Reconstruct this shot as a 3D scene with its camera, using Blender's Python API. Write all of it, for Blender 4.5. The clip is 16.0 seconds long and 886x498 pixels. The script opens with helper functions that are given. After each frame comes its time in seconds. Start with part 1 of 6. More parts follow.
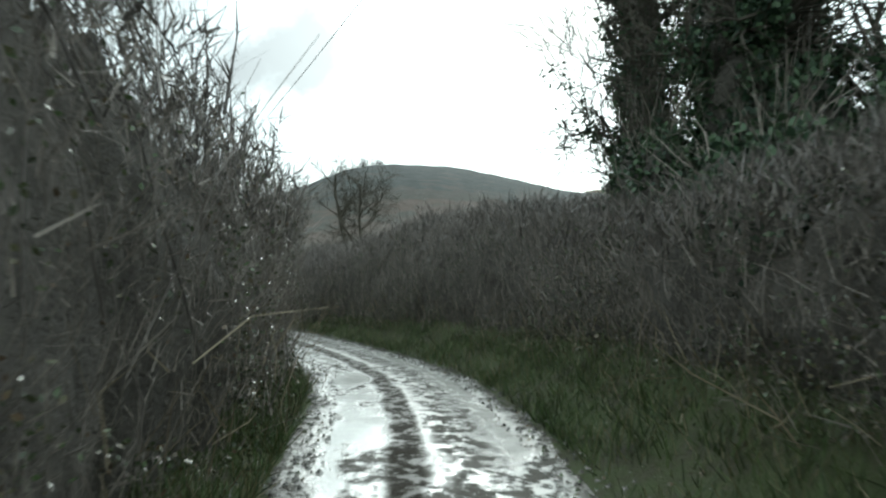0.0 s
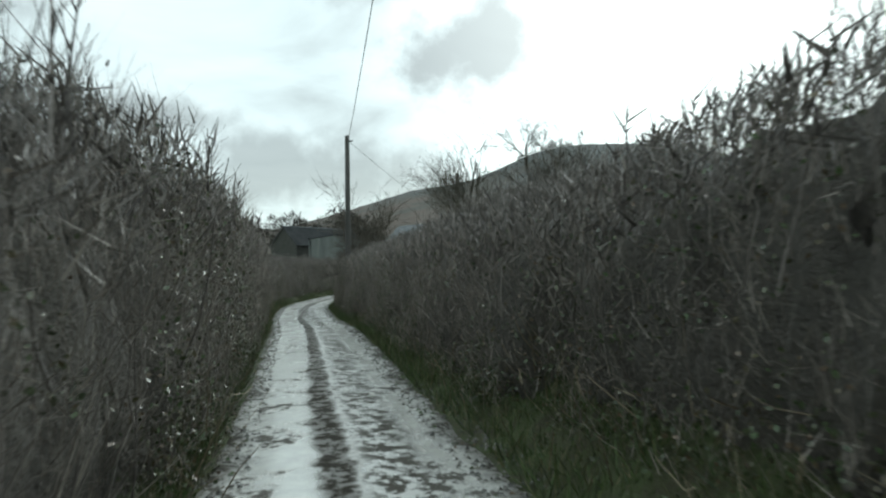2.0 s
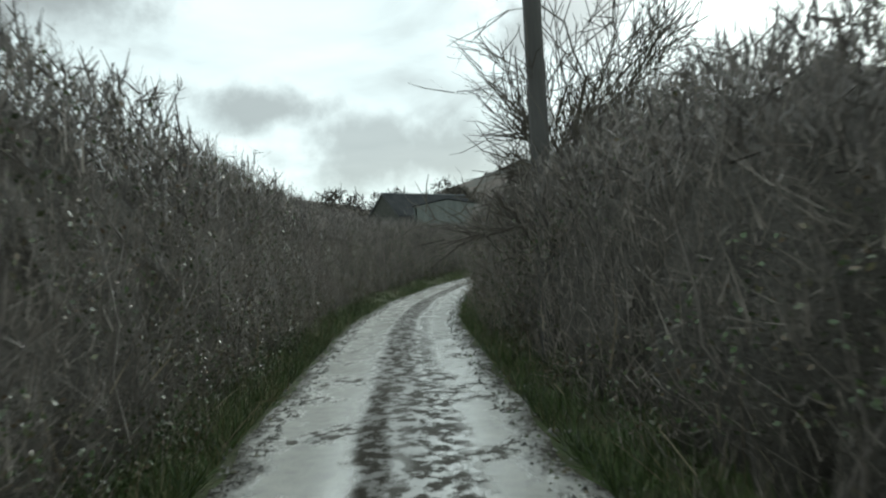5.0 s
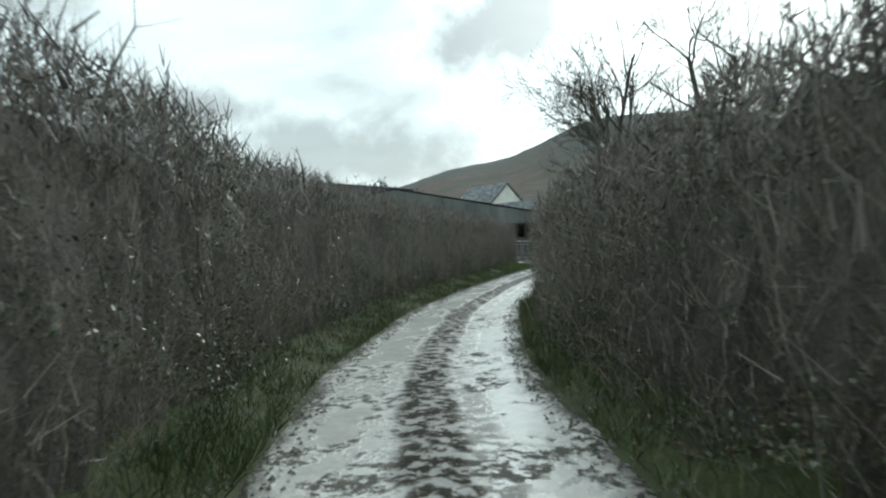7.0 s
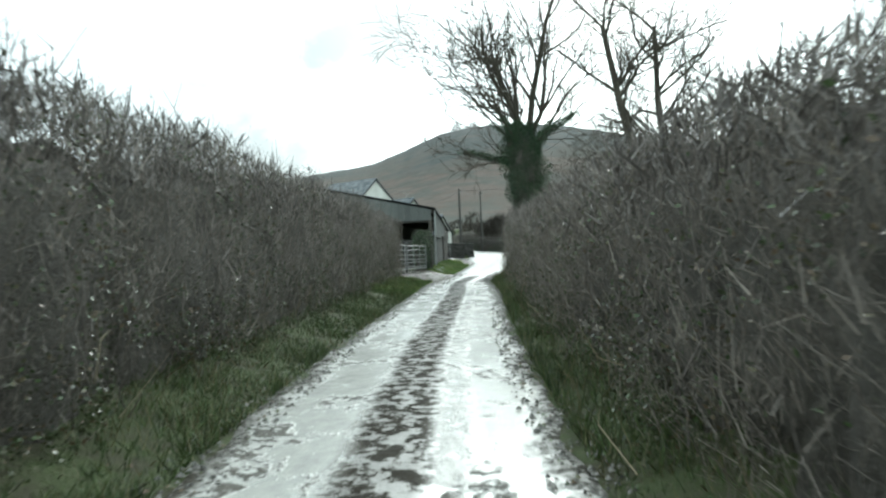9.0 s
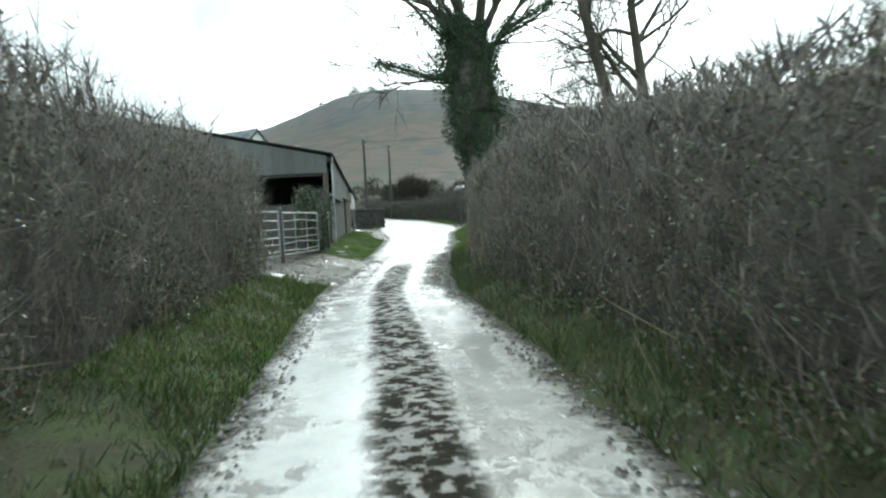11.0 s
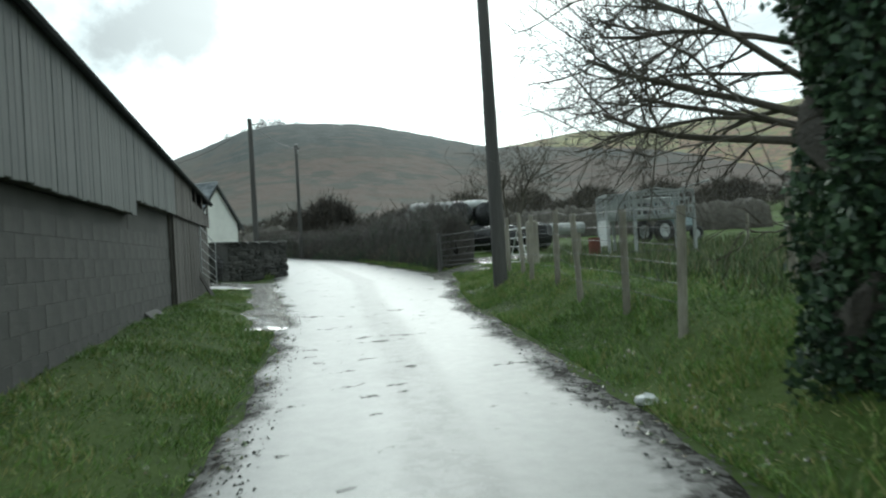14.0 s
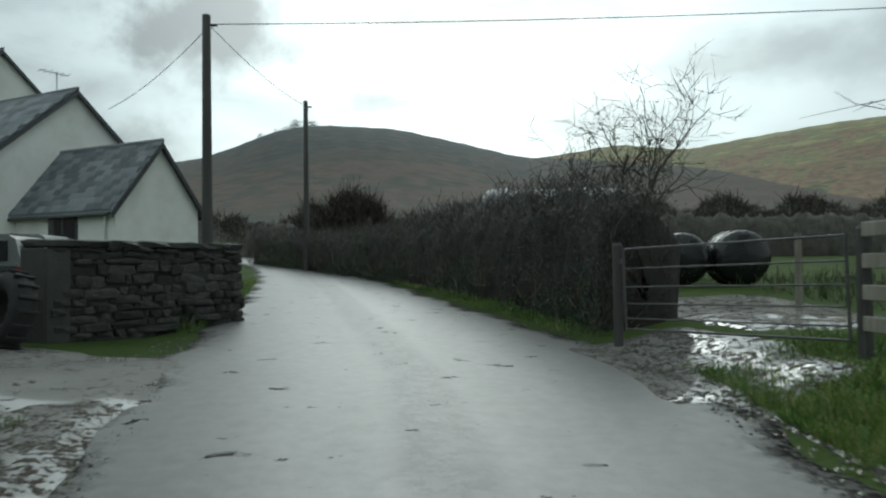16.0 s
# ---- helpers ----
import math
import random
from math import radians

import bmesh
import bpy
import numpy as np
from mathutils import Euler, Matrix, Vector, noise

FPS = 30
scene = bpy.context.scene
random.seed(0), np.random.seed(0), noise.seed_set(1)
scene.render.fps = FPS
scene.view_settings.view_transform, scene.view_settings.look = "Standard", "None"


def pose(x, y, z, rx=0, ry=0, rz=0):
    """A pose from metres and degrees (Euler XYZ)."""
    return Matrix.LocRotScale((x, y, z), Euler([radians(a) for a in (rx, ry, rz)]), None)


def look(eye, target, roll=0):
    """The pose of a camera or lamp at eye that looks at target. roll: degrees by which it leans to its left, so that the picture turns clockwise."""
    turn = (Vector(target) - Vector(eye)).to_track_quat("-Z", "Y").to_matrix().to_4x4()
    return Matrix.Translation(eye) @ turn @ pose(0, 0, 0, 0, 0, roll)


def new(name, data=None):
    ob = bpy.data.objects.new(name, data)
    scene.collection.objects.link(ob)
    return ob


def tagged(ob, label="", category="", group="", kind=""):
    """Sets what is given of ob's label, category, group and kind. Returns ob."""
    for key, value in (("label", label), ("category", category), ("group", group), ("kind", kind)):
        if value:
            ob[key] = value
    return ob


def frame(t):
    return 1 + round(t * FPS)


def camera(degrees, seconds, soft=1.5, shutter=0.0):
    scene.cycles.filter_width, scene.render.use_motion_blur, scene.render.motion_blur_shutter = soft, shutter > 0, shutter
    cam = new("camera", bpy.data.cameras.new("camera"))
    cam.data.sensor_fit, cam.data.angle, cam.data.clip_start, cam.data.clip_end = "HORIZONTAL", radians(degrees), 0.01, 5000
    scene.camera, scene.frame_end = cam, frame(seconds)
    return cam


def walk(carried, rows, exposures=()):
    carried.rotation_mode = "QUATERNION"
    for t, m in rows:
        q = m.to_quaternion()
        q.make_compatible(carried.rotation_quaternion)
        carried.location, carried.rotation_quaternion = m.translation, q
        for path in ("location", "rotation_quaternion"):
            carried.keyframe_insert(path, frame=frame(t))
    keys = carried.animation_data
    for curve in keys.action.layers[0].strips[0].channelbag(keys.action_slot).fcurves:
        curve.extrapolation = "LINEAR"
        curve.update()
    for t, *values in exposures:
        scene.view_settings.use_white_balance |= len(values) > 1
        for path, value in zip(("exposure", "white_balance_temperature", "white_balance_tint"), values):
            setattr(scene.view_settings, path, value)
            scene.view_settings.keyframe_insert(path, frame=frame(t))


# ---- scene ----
cam = camera(63.4, 16.0, 2.2, 0.14)
PATH = [
    (0, (28.85, -81.4, 1.14), (28.742, -79.406, 1.25), 0.0),
    (0.5, (28.65, -78.0, 1.31), (28.382, -76.022, 1.427), 0.0),
    (1, (28.0, -74.6, 1.395), (27.549, -72.654, 1.494), 0.0),
    (1.5, (27.043, -71.136, 1.396), (26.497, -69.214, 1.475), 0.0),
    (2, (25.645, -67.705, 1.375), (25.019, -65.807, 1.445), -0.8),
    (2.5, (24.109, -64.367, 1.362), (23.382, -62.506, 1.442), -1.5),
    (3, (22.485, -61.075, 1.345), (21.666, -59.252, 1.408), -2.2),
    (3.5, (20.672, -57.877, 1.321), (19.787, -56.084, 1.368), -2.8),
    (4, (18.861, -54.686, 1.277), (17.952, -52.905, 1.319), -3.4),
    (4.2, (18.136, -53.41, 1.26), (17.221, -51.632, 1.285), -3.6),
    (6.3, (10.133, -40.485, 1.137), (9.317, -38.659, 1.147), -2.5),
    (6.5, (9.35, -39.214, 1.122), (8.559, -37.377, 1.137), -2.5),
    (7, (7.463, -35.872, 1.076), (6.736, -34.009, 1.096), -2.5),
    (7.5, (5.786, -32.399, 1.055), (5.137, -30.507, 1.056), -2.5),
    (8, (4.449, -28.9, 1.064), (3.876, -26.983, 1.068), -2.4),
    (8.5, (3.467, -25.367, 1.086), (2.982, -23.426, 1.096), -2.4),
    (9, (2.649, -21.82, 1.168), (2.29, -19.853, 1.194), -2.4),
    (9.5, (1.811, -18.274, 1.229), (1.545, -16.292, 1.231), -2.4),
    (9.7, (1.506, -16.839, 1.236), (1.257, -14.855, 1.215), -2.2),
    (11.8, (-0.983, -1.464, 1.524), (-1.006, 0.534, 1.439), -3.6),
    (12, (-1.186, 0.049, 1.541), (-1.213, 2.049, 1.492), -3.2),
    (12.5, (-1.658, 3.944, 1.586), (-1.67, 5.943, 1.615), -1.8),
    (13, (-2.063, 7.85, 1.599), (-2.002, 9.849, 1.61), -2.2),
    (13.5, (-2.389, 11.628, 1.628), (-2.292, 13.626, 1.641), -3.2),
    (14, (-2.664, 15.309, 1.717), (-2.498, 17.302, 1.725), -3.3),
    (14.5, (-2.966, 18.887, 1.825), (-2.778, 20.879, 1.81), -2.6),
    (15, (-3.249, 22.457, 1.96), (-3.089, 24.451, 1.991), -1.4),
    (15.5, (-3.381, 26.15, 2.03), (-3.254, 28.146, 2.09), -0.4),
    (16, (-3.388, 29.564, 2.113), (-3.295, 31.561, 2.147), -0.6),
]
EXPOSURES = [(0, 0.35, 5950, -2), (0.5, 0.0, 5950, -2), (1, -0.3, 5950, -2), (2, 0.1, 5950, -2), (3, 0.08, 6130, 0), (3.5, 0.0, 6130, 0), (4.2, 0.05, 6130, 0), (6.3, 0.2, 5950, -2), (7.5, 0.25, 5950, -2), (8.2, 0.55, 5950, -2), (9, 0.7, 5950, -2), (12, 0.8, 5950, -2), (13, 0.4, 5950, -2), (13.5, 0.35, 5950, -2), (14.5, 0.15, 5950, -2), (15.1, 0.18, 5950, -2), (15.6, -0.36, 5950, -2), (16, -0.43, 5950, -2)]
walk(cam, [(t, look(eye, target, roll)) for t, eye, target, roll in PATH], EXPOSURES)

rng = np.random.default_rng(7)

# ---------------------------------------------------------------- world and sun
world = bpy.data.worlds.new("overcast_sky")
scene.world = world
world.use_nodes = True
wn, wl = world.node_tree.nodes, world.node_tree.links
wn.clear()
SUN_EL, SUN_AZ = 27.0, 5.0


def build_sky():
    out = wn.new("ShaderNodeOutputWorld")
    bg = wn.new("ShaderNodeBackground")
    sky = wn.new("ShaderNodeTexSky")
    sky.sky_type = "NISHITA"
    sky.sun_disc = False
    sky.sun_elevation, sky.sun_rotation = radians(SUN_EL), radians(SUN_AZ)
    co = wn.new("ShaderNodeTexCoord")
    sep = wn.new("ShaderNodeSeparateXYZ")
    wl.new(co.outputs["Generated"], sep.inputs[0])
    add = wn.new("ShaderNodeMath")
    add.operation = "ADD"
    add.inputs[1].default_value = 0.16
    mx = wn.new("ShaderNodeMath")
    mx.operation = "MAXIMUM"
    mx.inputs[1].default_value = 0.0
    wl.new(sep.outputs[2], mx.inputs[0])
    wl.new(mx.outputs[0], add.inputs[0])
    dx, dy = wn.new("ShaderNodeMath"), wn.new("ShaderNodeMath")
    for n, o in ((dx, 0), (dy, 1)):
        n.operation = "DIVIDE"
        wl.new(sep.outputs[o], n.inputs[0])
        wl.new(add.outputs[0], n.inputs[1])
    com = wn.new("ShaderNodeCombineXYZ")
    wl.new(dx.outputs[0], com.inputs[0])
    wl.new(dy.outputs[0], com.inputs[1])
    big = wn.new("ShaderNodeTexNoise")
    big.inputs["Scale"].default_value = 1.5
    big.inputs["Detail"].default_value = 7.0
    big.inputs["Roughness"].default_value = 0.52
    big.inputs["Distortion"].default_value = 0.35
    wl.new(com.outputs[0], big.inputs["Vector"])
    ramp = wn.new("ShaderNodeValToRGB")
    r = ramp.color_ramp
    r.elements[0].position, r.elements[0].color = 0.38, (0.93, 0.96, 0.94, 1)
    r.elements[1].position, r.elements[1].color = 0.7, (0.57, 0.585, 0.57, 1)
    e = r.elements.new(0.54)
    e.color = (0.8, 0.84, 0.825, 1)
    wl.new(big.outputs["Fac"], ramp.inputs[0])

    def node(op, a, b=None, c=None):
        n = wn.new("ShaderNodeMath")
        n.operation = op
        for i, v in enumerate((a, b, c)):
            if isinstance(v, (int, float)):
                n.inputs[i].default_value = v
            elif v is not None:
                wl.new(v, n.inputs[i])
        return n.outputs[0]

    # grey cumulus: bearing, height, half width and half height in degrees, and depth of grey
    puff = wn.new("ShaderNodeTexNoise")
    puff.inputs["Scale"].default_value, puff.inputs["Detail"].default_value = 7.0, 9.0
    puff.inputs["Roughness"].default_value = 0.58
    wl.new(co.outputs["Generated"], puff.inputs["Vector"])
    bearing = node("MULTIPLY", node("ARCTAN2", sep.outputs[0], sep.outputs[1]), 57.2958)
    height = node("MULTIPLY", node("ARCSINE", sep.outputs[2]), 57.2958)
    total = None
    for az, el, wa, we, deep in ((-16.5, 17.6, 8.5, 4.0, 1.0), (-41.0, 12.0, 6.0, 2.6, 0.85), (-29.0, 8.0, 12.0, 3.6, 0.75), (-24, 23, 6, 3, 0.6),
                                 (-62, 20, 14, 4, 0.8), (30, 14, 9, 3.0, 0.35), (70, 20, 20, 6, 0.7), (-100, 25, 20, 6, 0.8), (-2, 12.5, 3.5, 1.2, 0.6), (9, 19, 12, 3.5, 0.55), (14, 11, 10, 2.0, 0.4)):
        d2 = node("ADD", node("POWER", node("ABSOLUTE", node("MULTIPLY", node("ADD", bearing, -az), 1 / wa)), 2.0),
                  node("POWER", node("ABSOLUTE", node("MULTIPLY", node("ADD", height, -el), 1 / we)), 2.0))
        rag = node("ADD", node("SQRT", d2), node("MULTIPLY", node("ADD", puff.outputs["Fac"], -0.5), 3.4))
        mask = wn.new("ShaderNodeMapRange")
        mask.interpolation_type = "SMOOTHSTEP"
        mask.inputs["From Min"].default_value, mask.inputs["From Max"].default_value = 0.3, 1.15
        mask.inputs["To Min"].default_value, mask.inputs["To Max"].default_value = deep, 0.0
        wl.new(rag, mask.inputs["Value"])
        total = mask.outputs[0] if total is None else node("MAXIMUM", total, mask.outputs[0])
    cloud = wn.new("ShaderNodeMix")
    cloud.data_type = "RGBA"
    cloud.inputs["B"].default_value = (0.31, 0.305, 0.29, 1)
    wl.new(node("MULTIPLY", total, 0.9), cloud.inputs["Factor"])
    wl.new(ramp.outputs[0], cloud.inputs["A"])
    mul = wn.new("ShaderNodeMix")
    mul.data_type = "RGBA"
    mul.blend_type = "ADD"
    mul.inputs["Factor"].default_value = 0.012
    wl.new(cloud.outputs["Result"], mul.inputs["A"])
    wl.new(sky.outputs[0], mul.inputs["B"])
    # the cloud is brighter towards the hidden sun
    dot = wn.new("ShaderNodeVectorMath")
    dot.operation = "DOT_PRODUCT"
    a, b = radians(SUN_AZ), radians(SUN_EL)
    dot.inputs[1].default_value = (math.sin(a) * math.cos(b), math.cos(a) * math.cos(b), math.sin(b))
    wl.new(co.outputs["Generated"], dot.inputs[0])
    glow = wn.new("ShaderNodeMapRange")
    glow.interpolation_type = "SMOOTHSTEP"
    glow.inputs["From Min"].default_value, glow.inputs["From Max"].default_value = 0.84, 1.0
    glow.inputs["To Min"].default_value, glow.inputs["To Max"].default_value = 1.0, 1.9
    wl.new(dot.outputs["Value"], glow.inputs["Value"])
    wl.new(glow.outputs[0], bg.inputs["Strength"])
    wl.new(mul.outputs["Result"], bg.inputs["Color"])
    wl.new(bg.outputs[0], out.inputs[0])


build_sky()
sun_data = bpy.data.lights.new("sun", "SUN")
sun_data.energy, sun_data.angle, sun_data.color = 1.0, radians(30), (1.0, 0.96, 0.9)
sun = new("sun", sun_data)
_az, _el = radians(SUN_AZ), radians(SUN_EL)
sun.matrix_world = look((0, 0, 60), (-60 * math.sin(_az) * math.cos(_el), -60 * math.cos(_az) * math.cos(_el), 60 - 60 * math.sin(_el)))


# ---------------------------------------------------------------- materials
def material(name, colours, scale=4.0, rough=0.8, metal=0.0, bump=0.3, fine=40.0, rough_var=0.1, stops=None, stretch=(1, 1, 1),
             per_object=0.0, per_island=0.0, bump_dist=0.02, spec=0.5, detail=6.0):
    """A procedural surface: large and fine noise blend the colours, roughness varies, and fine relief is added."""
    m = bpy.data.materials.new(name)
    m.use_nodes = True
    nt = m.node_tree
    b = nt.nodes["Principled BSDF"]
    b.inputs["Metallic"].default_value = metal
    b.inputs["Specular IOR Level"].default_value = spec
    co = nt.nodes.new("ShaderNodeTexCoord")
    mp = nt.nodes.new("ShaderNodeMapping")
    mp.inputs["Scale"].default_value = stretch
    nt.links.new(co.outputs["Object"], mp.inputs[0])
    n1, n2 = nt.nodes.new("ShaderNodeTexNoise"), nt.nodes.new("ShaderNodeTexNoise")
    for n, sc in ((n1, scale), (n2, fine)):
        n.inputs["Scale"].default_value = sc
        n.inputs["Detail"].default_value = detail
        n.inputs["Roughness"].default_value = 0.6
        nt.links.new(mp.outputs[0], n.inputs["Vector"])
    mix = nt.nodes.new("ShaderNodeMath")
    mix.operation = "MULTIPLY_ADD"
    mix.inputs[1].default_value = 0.35
    sc = nt.nodes.new("ShaderNodeMath")
    sc.operation = "MULTIPLY"
    sc.inputs[1].default_value = 0.65
    nt.links.new(n1.outputs["Fac"], sc.inputs[0])
    nt.links.new(n2.outputs["Fac"], mix.inputs[0])
    nt.links.new(sc.outputs[0], mix.inputs[2])
    value = mix.outputs[0]
    if per_object or per_island:
        src = nt.nodes.new("ShaderNodeObjectInfo" if per_object else "ShaderNodeNewGeometry")
        sock = src.outputs["Random"] if per_object else src.outputs["Random Per Island"]
        off = nt.nodes.new("ShaderNodeMath")
        off.operation = "MULTIPLY_ADD"
        off.inputs[1].default_value = per_object or per_island
        nt.links.new(sock, off.inputs[0])
        sub = nt.nodes.new("ShaderNodeMath")
        sub.operation = "SUBTRACT"
        sub.inputs[1].default_value = (per_object or per_island) / 2
        nt.links.new(value, sub.inputs[0])
        nt.links.new(sub.outputs[0], off.inputs[2])
        value = off.outputs[0]
    ramp = nt.nodes.new("ShaderNodeValToRGB")
    stops = stops or [0.3 + 0.4 * i / max(1, len(colours) - 1) for i in range(len(colours))]
    el = ramp.color_ramp.elements
    while len(el) < len(colours):
        el.new(0.5)
    for i, (p, c) in enumerate(zip(stops, colours)):
        el[i].position, el[i].color = p, (*c, 1)
    nt.links.new(value, ramp.inputs[0])
    nt.links.new(ramp.outputs[0], b.inputs["Base Color"])
    rr = nt.nodes.new("ShaderNodeMapRange")
    rr.inputs["From Min"].default_value, rr.inputs["From Max"].default_value = 0.3, 0.7
    rr.inputs["To Min"].default_value, rr.inputs["To Max"].default_value = max(0.02, rough - rough_var), min(1, rough + rough_var)
    nt.links.new(n2.outputs["Fac"], rr.inputs["Value"])
    nt.links.new(rr.outputs[0], b.inputs["Roughness"])
    if bump:
        bp = nt.nodes.new("ShaderNodeBump")
        bp.inputs["Strength"].default_value = bump
        bp.inputs["Distance"].default_value = bump_dist
        nt.links.new(n2.outputs["Fac"], bp.inputs["Height"])
        nt.links.new(bp.outputs[0], b.inputs["Normal"])
    return m


M_GROUND = material("field_grass", [(0.035, 0.05, 0.016), (0.055, 0.085, 0.022), (0.085, 0.115, 0.036)], 0.3, 0.95, bump=0.6, fine=14, bump_dist=0.05, spec=0.1)
M_VERGE = material("verge_grass_and_litter", [(0.035, 0.03, 0.022), (0.055, 0.055, 0.024), (0.06, 0.085, 0.024), (0.1, 0.09, 0.05)], 2.2, 0.85, bump=0.8, fine=30, bump_dist=0.05)
# shade inside hedges and ivy, put into the colour of their cores
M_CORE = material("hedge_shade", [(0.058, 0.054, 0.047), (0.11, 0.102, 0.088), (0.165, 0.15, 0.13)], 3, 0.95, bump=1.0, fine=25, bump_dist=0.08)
# darker copy of the core shade for the backlit hedge past the gate
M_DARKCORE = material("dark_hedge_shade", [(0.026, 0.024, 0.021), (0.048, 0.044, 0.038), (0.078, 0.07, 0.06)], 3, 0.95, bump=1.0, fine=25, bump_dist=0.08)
# bare twig tones, lifted a little in place of windscreen glare
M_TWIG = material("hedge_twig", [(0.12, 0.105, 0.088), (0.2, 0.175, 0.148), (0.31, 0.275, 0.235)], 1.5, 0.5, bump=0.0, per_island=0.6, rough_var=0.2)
# twig colour darkened because that hedge stands against the light
M_DARKTWIG = material("backlit_twig", [(0.032, 0.028, 0.025), (0.064, 0.055, 0.048), (0.11, 0.096, 0.083)], 1.5, 0.5, bump=0.0, per_island=0.6)
M_STEM = material("hedge_stem", [(0.09, 0.08, 0.07), (0.16, 0.142, 0.126), (0.26, 0.235, 0.21)], 3.0, 0.5, bump=0.0, per_island=0.5, rough_var=0.2)
M_SHOOT = material("hedge_shoot", [(0.06, 0.053, 0.047), (0.11, 0.098, 0.087), (0.18, 0.162, 0.144)], 1.5, 0.5, bump=0.0, per_island=0.5, rough_var=0.2)
M_LEAF = material("hedge_leaf", [(0.05, 0.066, 0.034), (0.085, 0.1, 0.05), (0.16, 0.11, 0.075), (0.075, 0.115, 0.045)], 1.2, 0.28, bump=0.0, per_island=0.6, rough_var=0.15)
M_IVY = material("ivy_leaf", [(0.014, 0.034, 0.017), (0.03, 0.066, 0.028), (0.06, 0.105, 0.045)], 1.4, 0.6, bump=0.0, per_island=0.5, rough_var=0.12)
M_BARK = material("bark", [(0.03, 0.026, 0.02), (0.075, 0.065, 0.05), (0.13, 0.12, 0.095)], 2.5, 0.85, bump=0.8, fine=18, stretch=(1, 1, 0.3), bump_dist=0.03)
M_BLADE = material("grass_blade", [(0.065, 0.1187, 0.0207), (0.104, 0.2063, 0.0345), (0.1625, 0.275, 0.0575), (0.338, 0.3125, 0.1265)], 0.6, 0.5, bump=0.0, per_island=0.42)
M_TUFT = material("winter_tussock", [(0.03, 0.05, 0.014), (0.055, 0.095, 0.024), (0.085, 0.135, 0.036), (0.17, 0.155, 0.08)], 0.7, 0.55, bump=0.0, per_island=0.5)
M_STRAW = material("dead_stem", [(0.1, 0.075, 0.045), (0.2, 0.16, 0.1), (0.34, 0.29, 0.2)], 1.0, 0.7, bump=0.0, per_island=0.5)
M_POLE = material("tarred_pole", [(0.03, 0.029, 0.027), (0.062, 0.06, 0.056), (0.11, 0.107, 0.1)], 3, 0.7, bump=0.4, fine=30, stretch=(1, 1, 0.12))
M_TIMBER = material("weathered_timber", [(0.1, 0.09, 0.068), (0.22, 0.205, 0.165), (0.36, 0.34, 0.285)], 4, 0.75, bump=0.5, fine=30, stretch=(1, 1, 0.2))
M_GALV = material("galvanised_steel", [(0.2, 0.21, 0.21), (0.3, 0.31, 0.31), (0.42, 0.43, 0.42)], 6, 0.45, metal=0.6, bump=0.1, fine=60)
M_ZINC = material("pale_zinc", [(0.4, 0.41, 0.41), (0.55, 0.56, 0.55), (0.7, 0.71, 0.7)], 6, 0.5, metal=0.15, bump=0.1, fine=60)
M_WIRE = material("wire", [(0.08, 0.08, 0.08), (0.15, 0.15, 0.15)], 6, 0.5, metal=0.6, bump=0)
M_CABLE = material("black_cable", [(0.02, 0.02, 0.022), (0.035, 0.035, 0.036)], 6, 0.6, bump=0)
M_BLOCK = material("grey_blockwork", [(0.034, 0.035, 0.033), (0.062, 0.062, 0.058), (0.1, 0.098, 0.091)], 0.8, 0.85, bump=0.6, fine=30, per_object=0.06)
M_MORTAR = material("mortar", [(0.03, 0.031, 0.029), (0.058, 0.058, 0.054), (0.092, 0.09, 0.084)], 0.8, 0.9, bump=0.4)
M_CLAD = material("weathered_cladding", [(0.08, 0.088, 0.086), (0.13, 0.14, 0.135), (0.2, 0.21, 0.2)], 0.8, 0.75, bump=0.2, fine=25, stretch=(1, 1, 0.2), per_object=0.09, spec=0.25)
M_BOARD = material("dark_boards", [(0.03, 0.027, 0.024), (0.06, 0.054, 0.047), (0.1, 0.092, 0.08)], 2, 0.8, bump=0.4, fine=30, stretch=(1, 1, 0.15), per_object=0.3)
M_SHEET = material("fibre_cement_sheet", [(0.018, 0.02, 0.021), (0.03, 0.033, 0.035), (0.05, 0.053, 0.055)], 0.7, 0.9, bump=0.2, fine=15, spec=0.1)
M_RENDER = material("white_render", [(0.56, 0.565, 0.53), (0.74, 0.745, 0.7), (0.82, 0.82, 0.78)], 1.1, 0.85, bump=0.25, fine=50, bump_dist=0.008)
M_SLATE = material("slate", [(0.075, 0.088, 0.098), (0.13, 0.147, 0.16), (0.2, 0.217, 0.23)], 2, 0.55, bump=0.2, fine=30, per_object=0.45, spec=0.3)
M_STONE = material("field_stone", [(0.022, 0.024, 0.02), (0.05, 0.05, 0.045), (0.11, 0.107, 0.096)], 3, 0.8, bump=0.8, fine=22, per_object=0.28)
M_WRAP = material("black_bale_wrap", [(0.008, 0.009, 0.01), (0.014, 0.015, 0.016)], 3, 0.22, bump=0.5, fine=9, rough_var=0.1, bump_dist=0.03)
M_WHITE = material("white_plastic", [(0.6, 0.62, 0.62), (0.75, 0.77, 0.77)], 3, 0.4, bump=0.1)
M_HAY = material("straw_bale", [(0.16, 0.125, 0.07), (0.3, 0.24, 0.14), (0.42, 0.35, 0.22)], 4, 0.85, bump=0.8, fine=45, stretch=(1, 1, 1))
M_TYRE = material("tyre_rubber", [(0.012, 0.012, 0.012), (0.025, 0.025, 0.025)], 5, 0.75, bump=0.3)
M_PALE = material("pale_worn_paint", [(0.2, 0.215, 0.21), (0.34, 0.36, 0.355), (0.5, 0.52, 0.51)], 5, 0.55, bump=0.2)
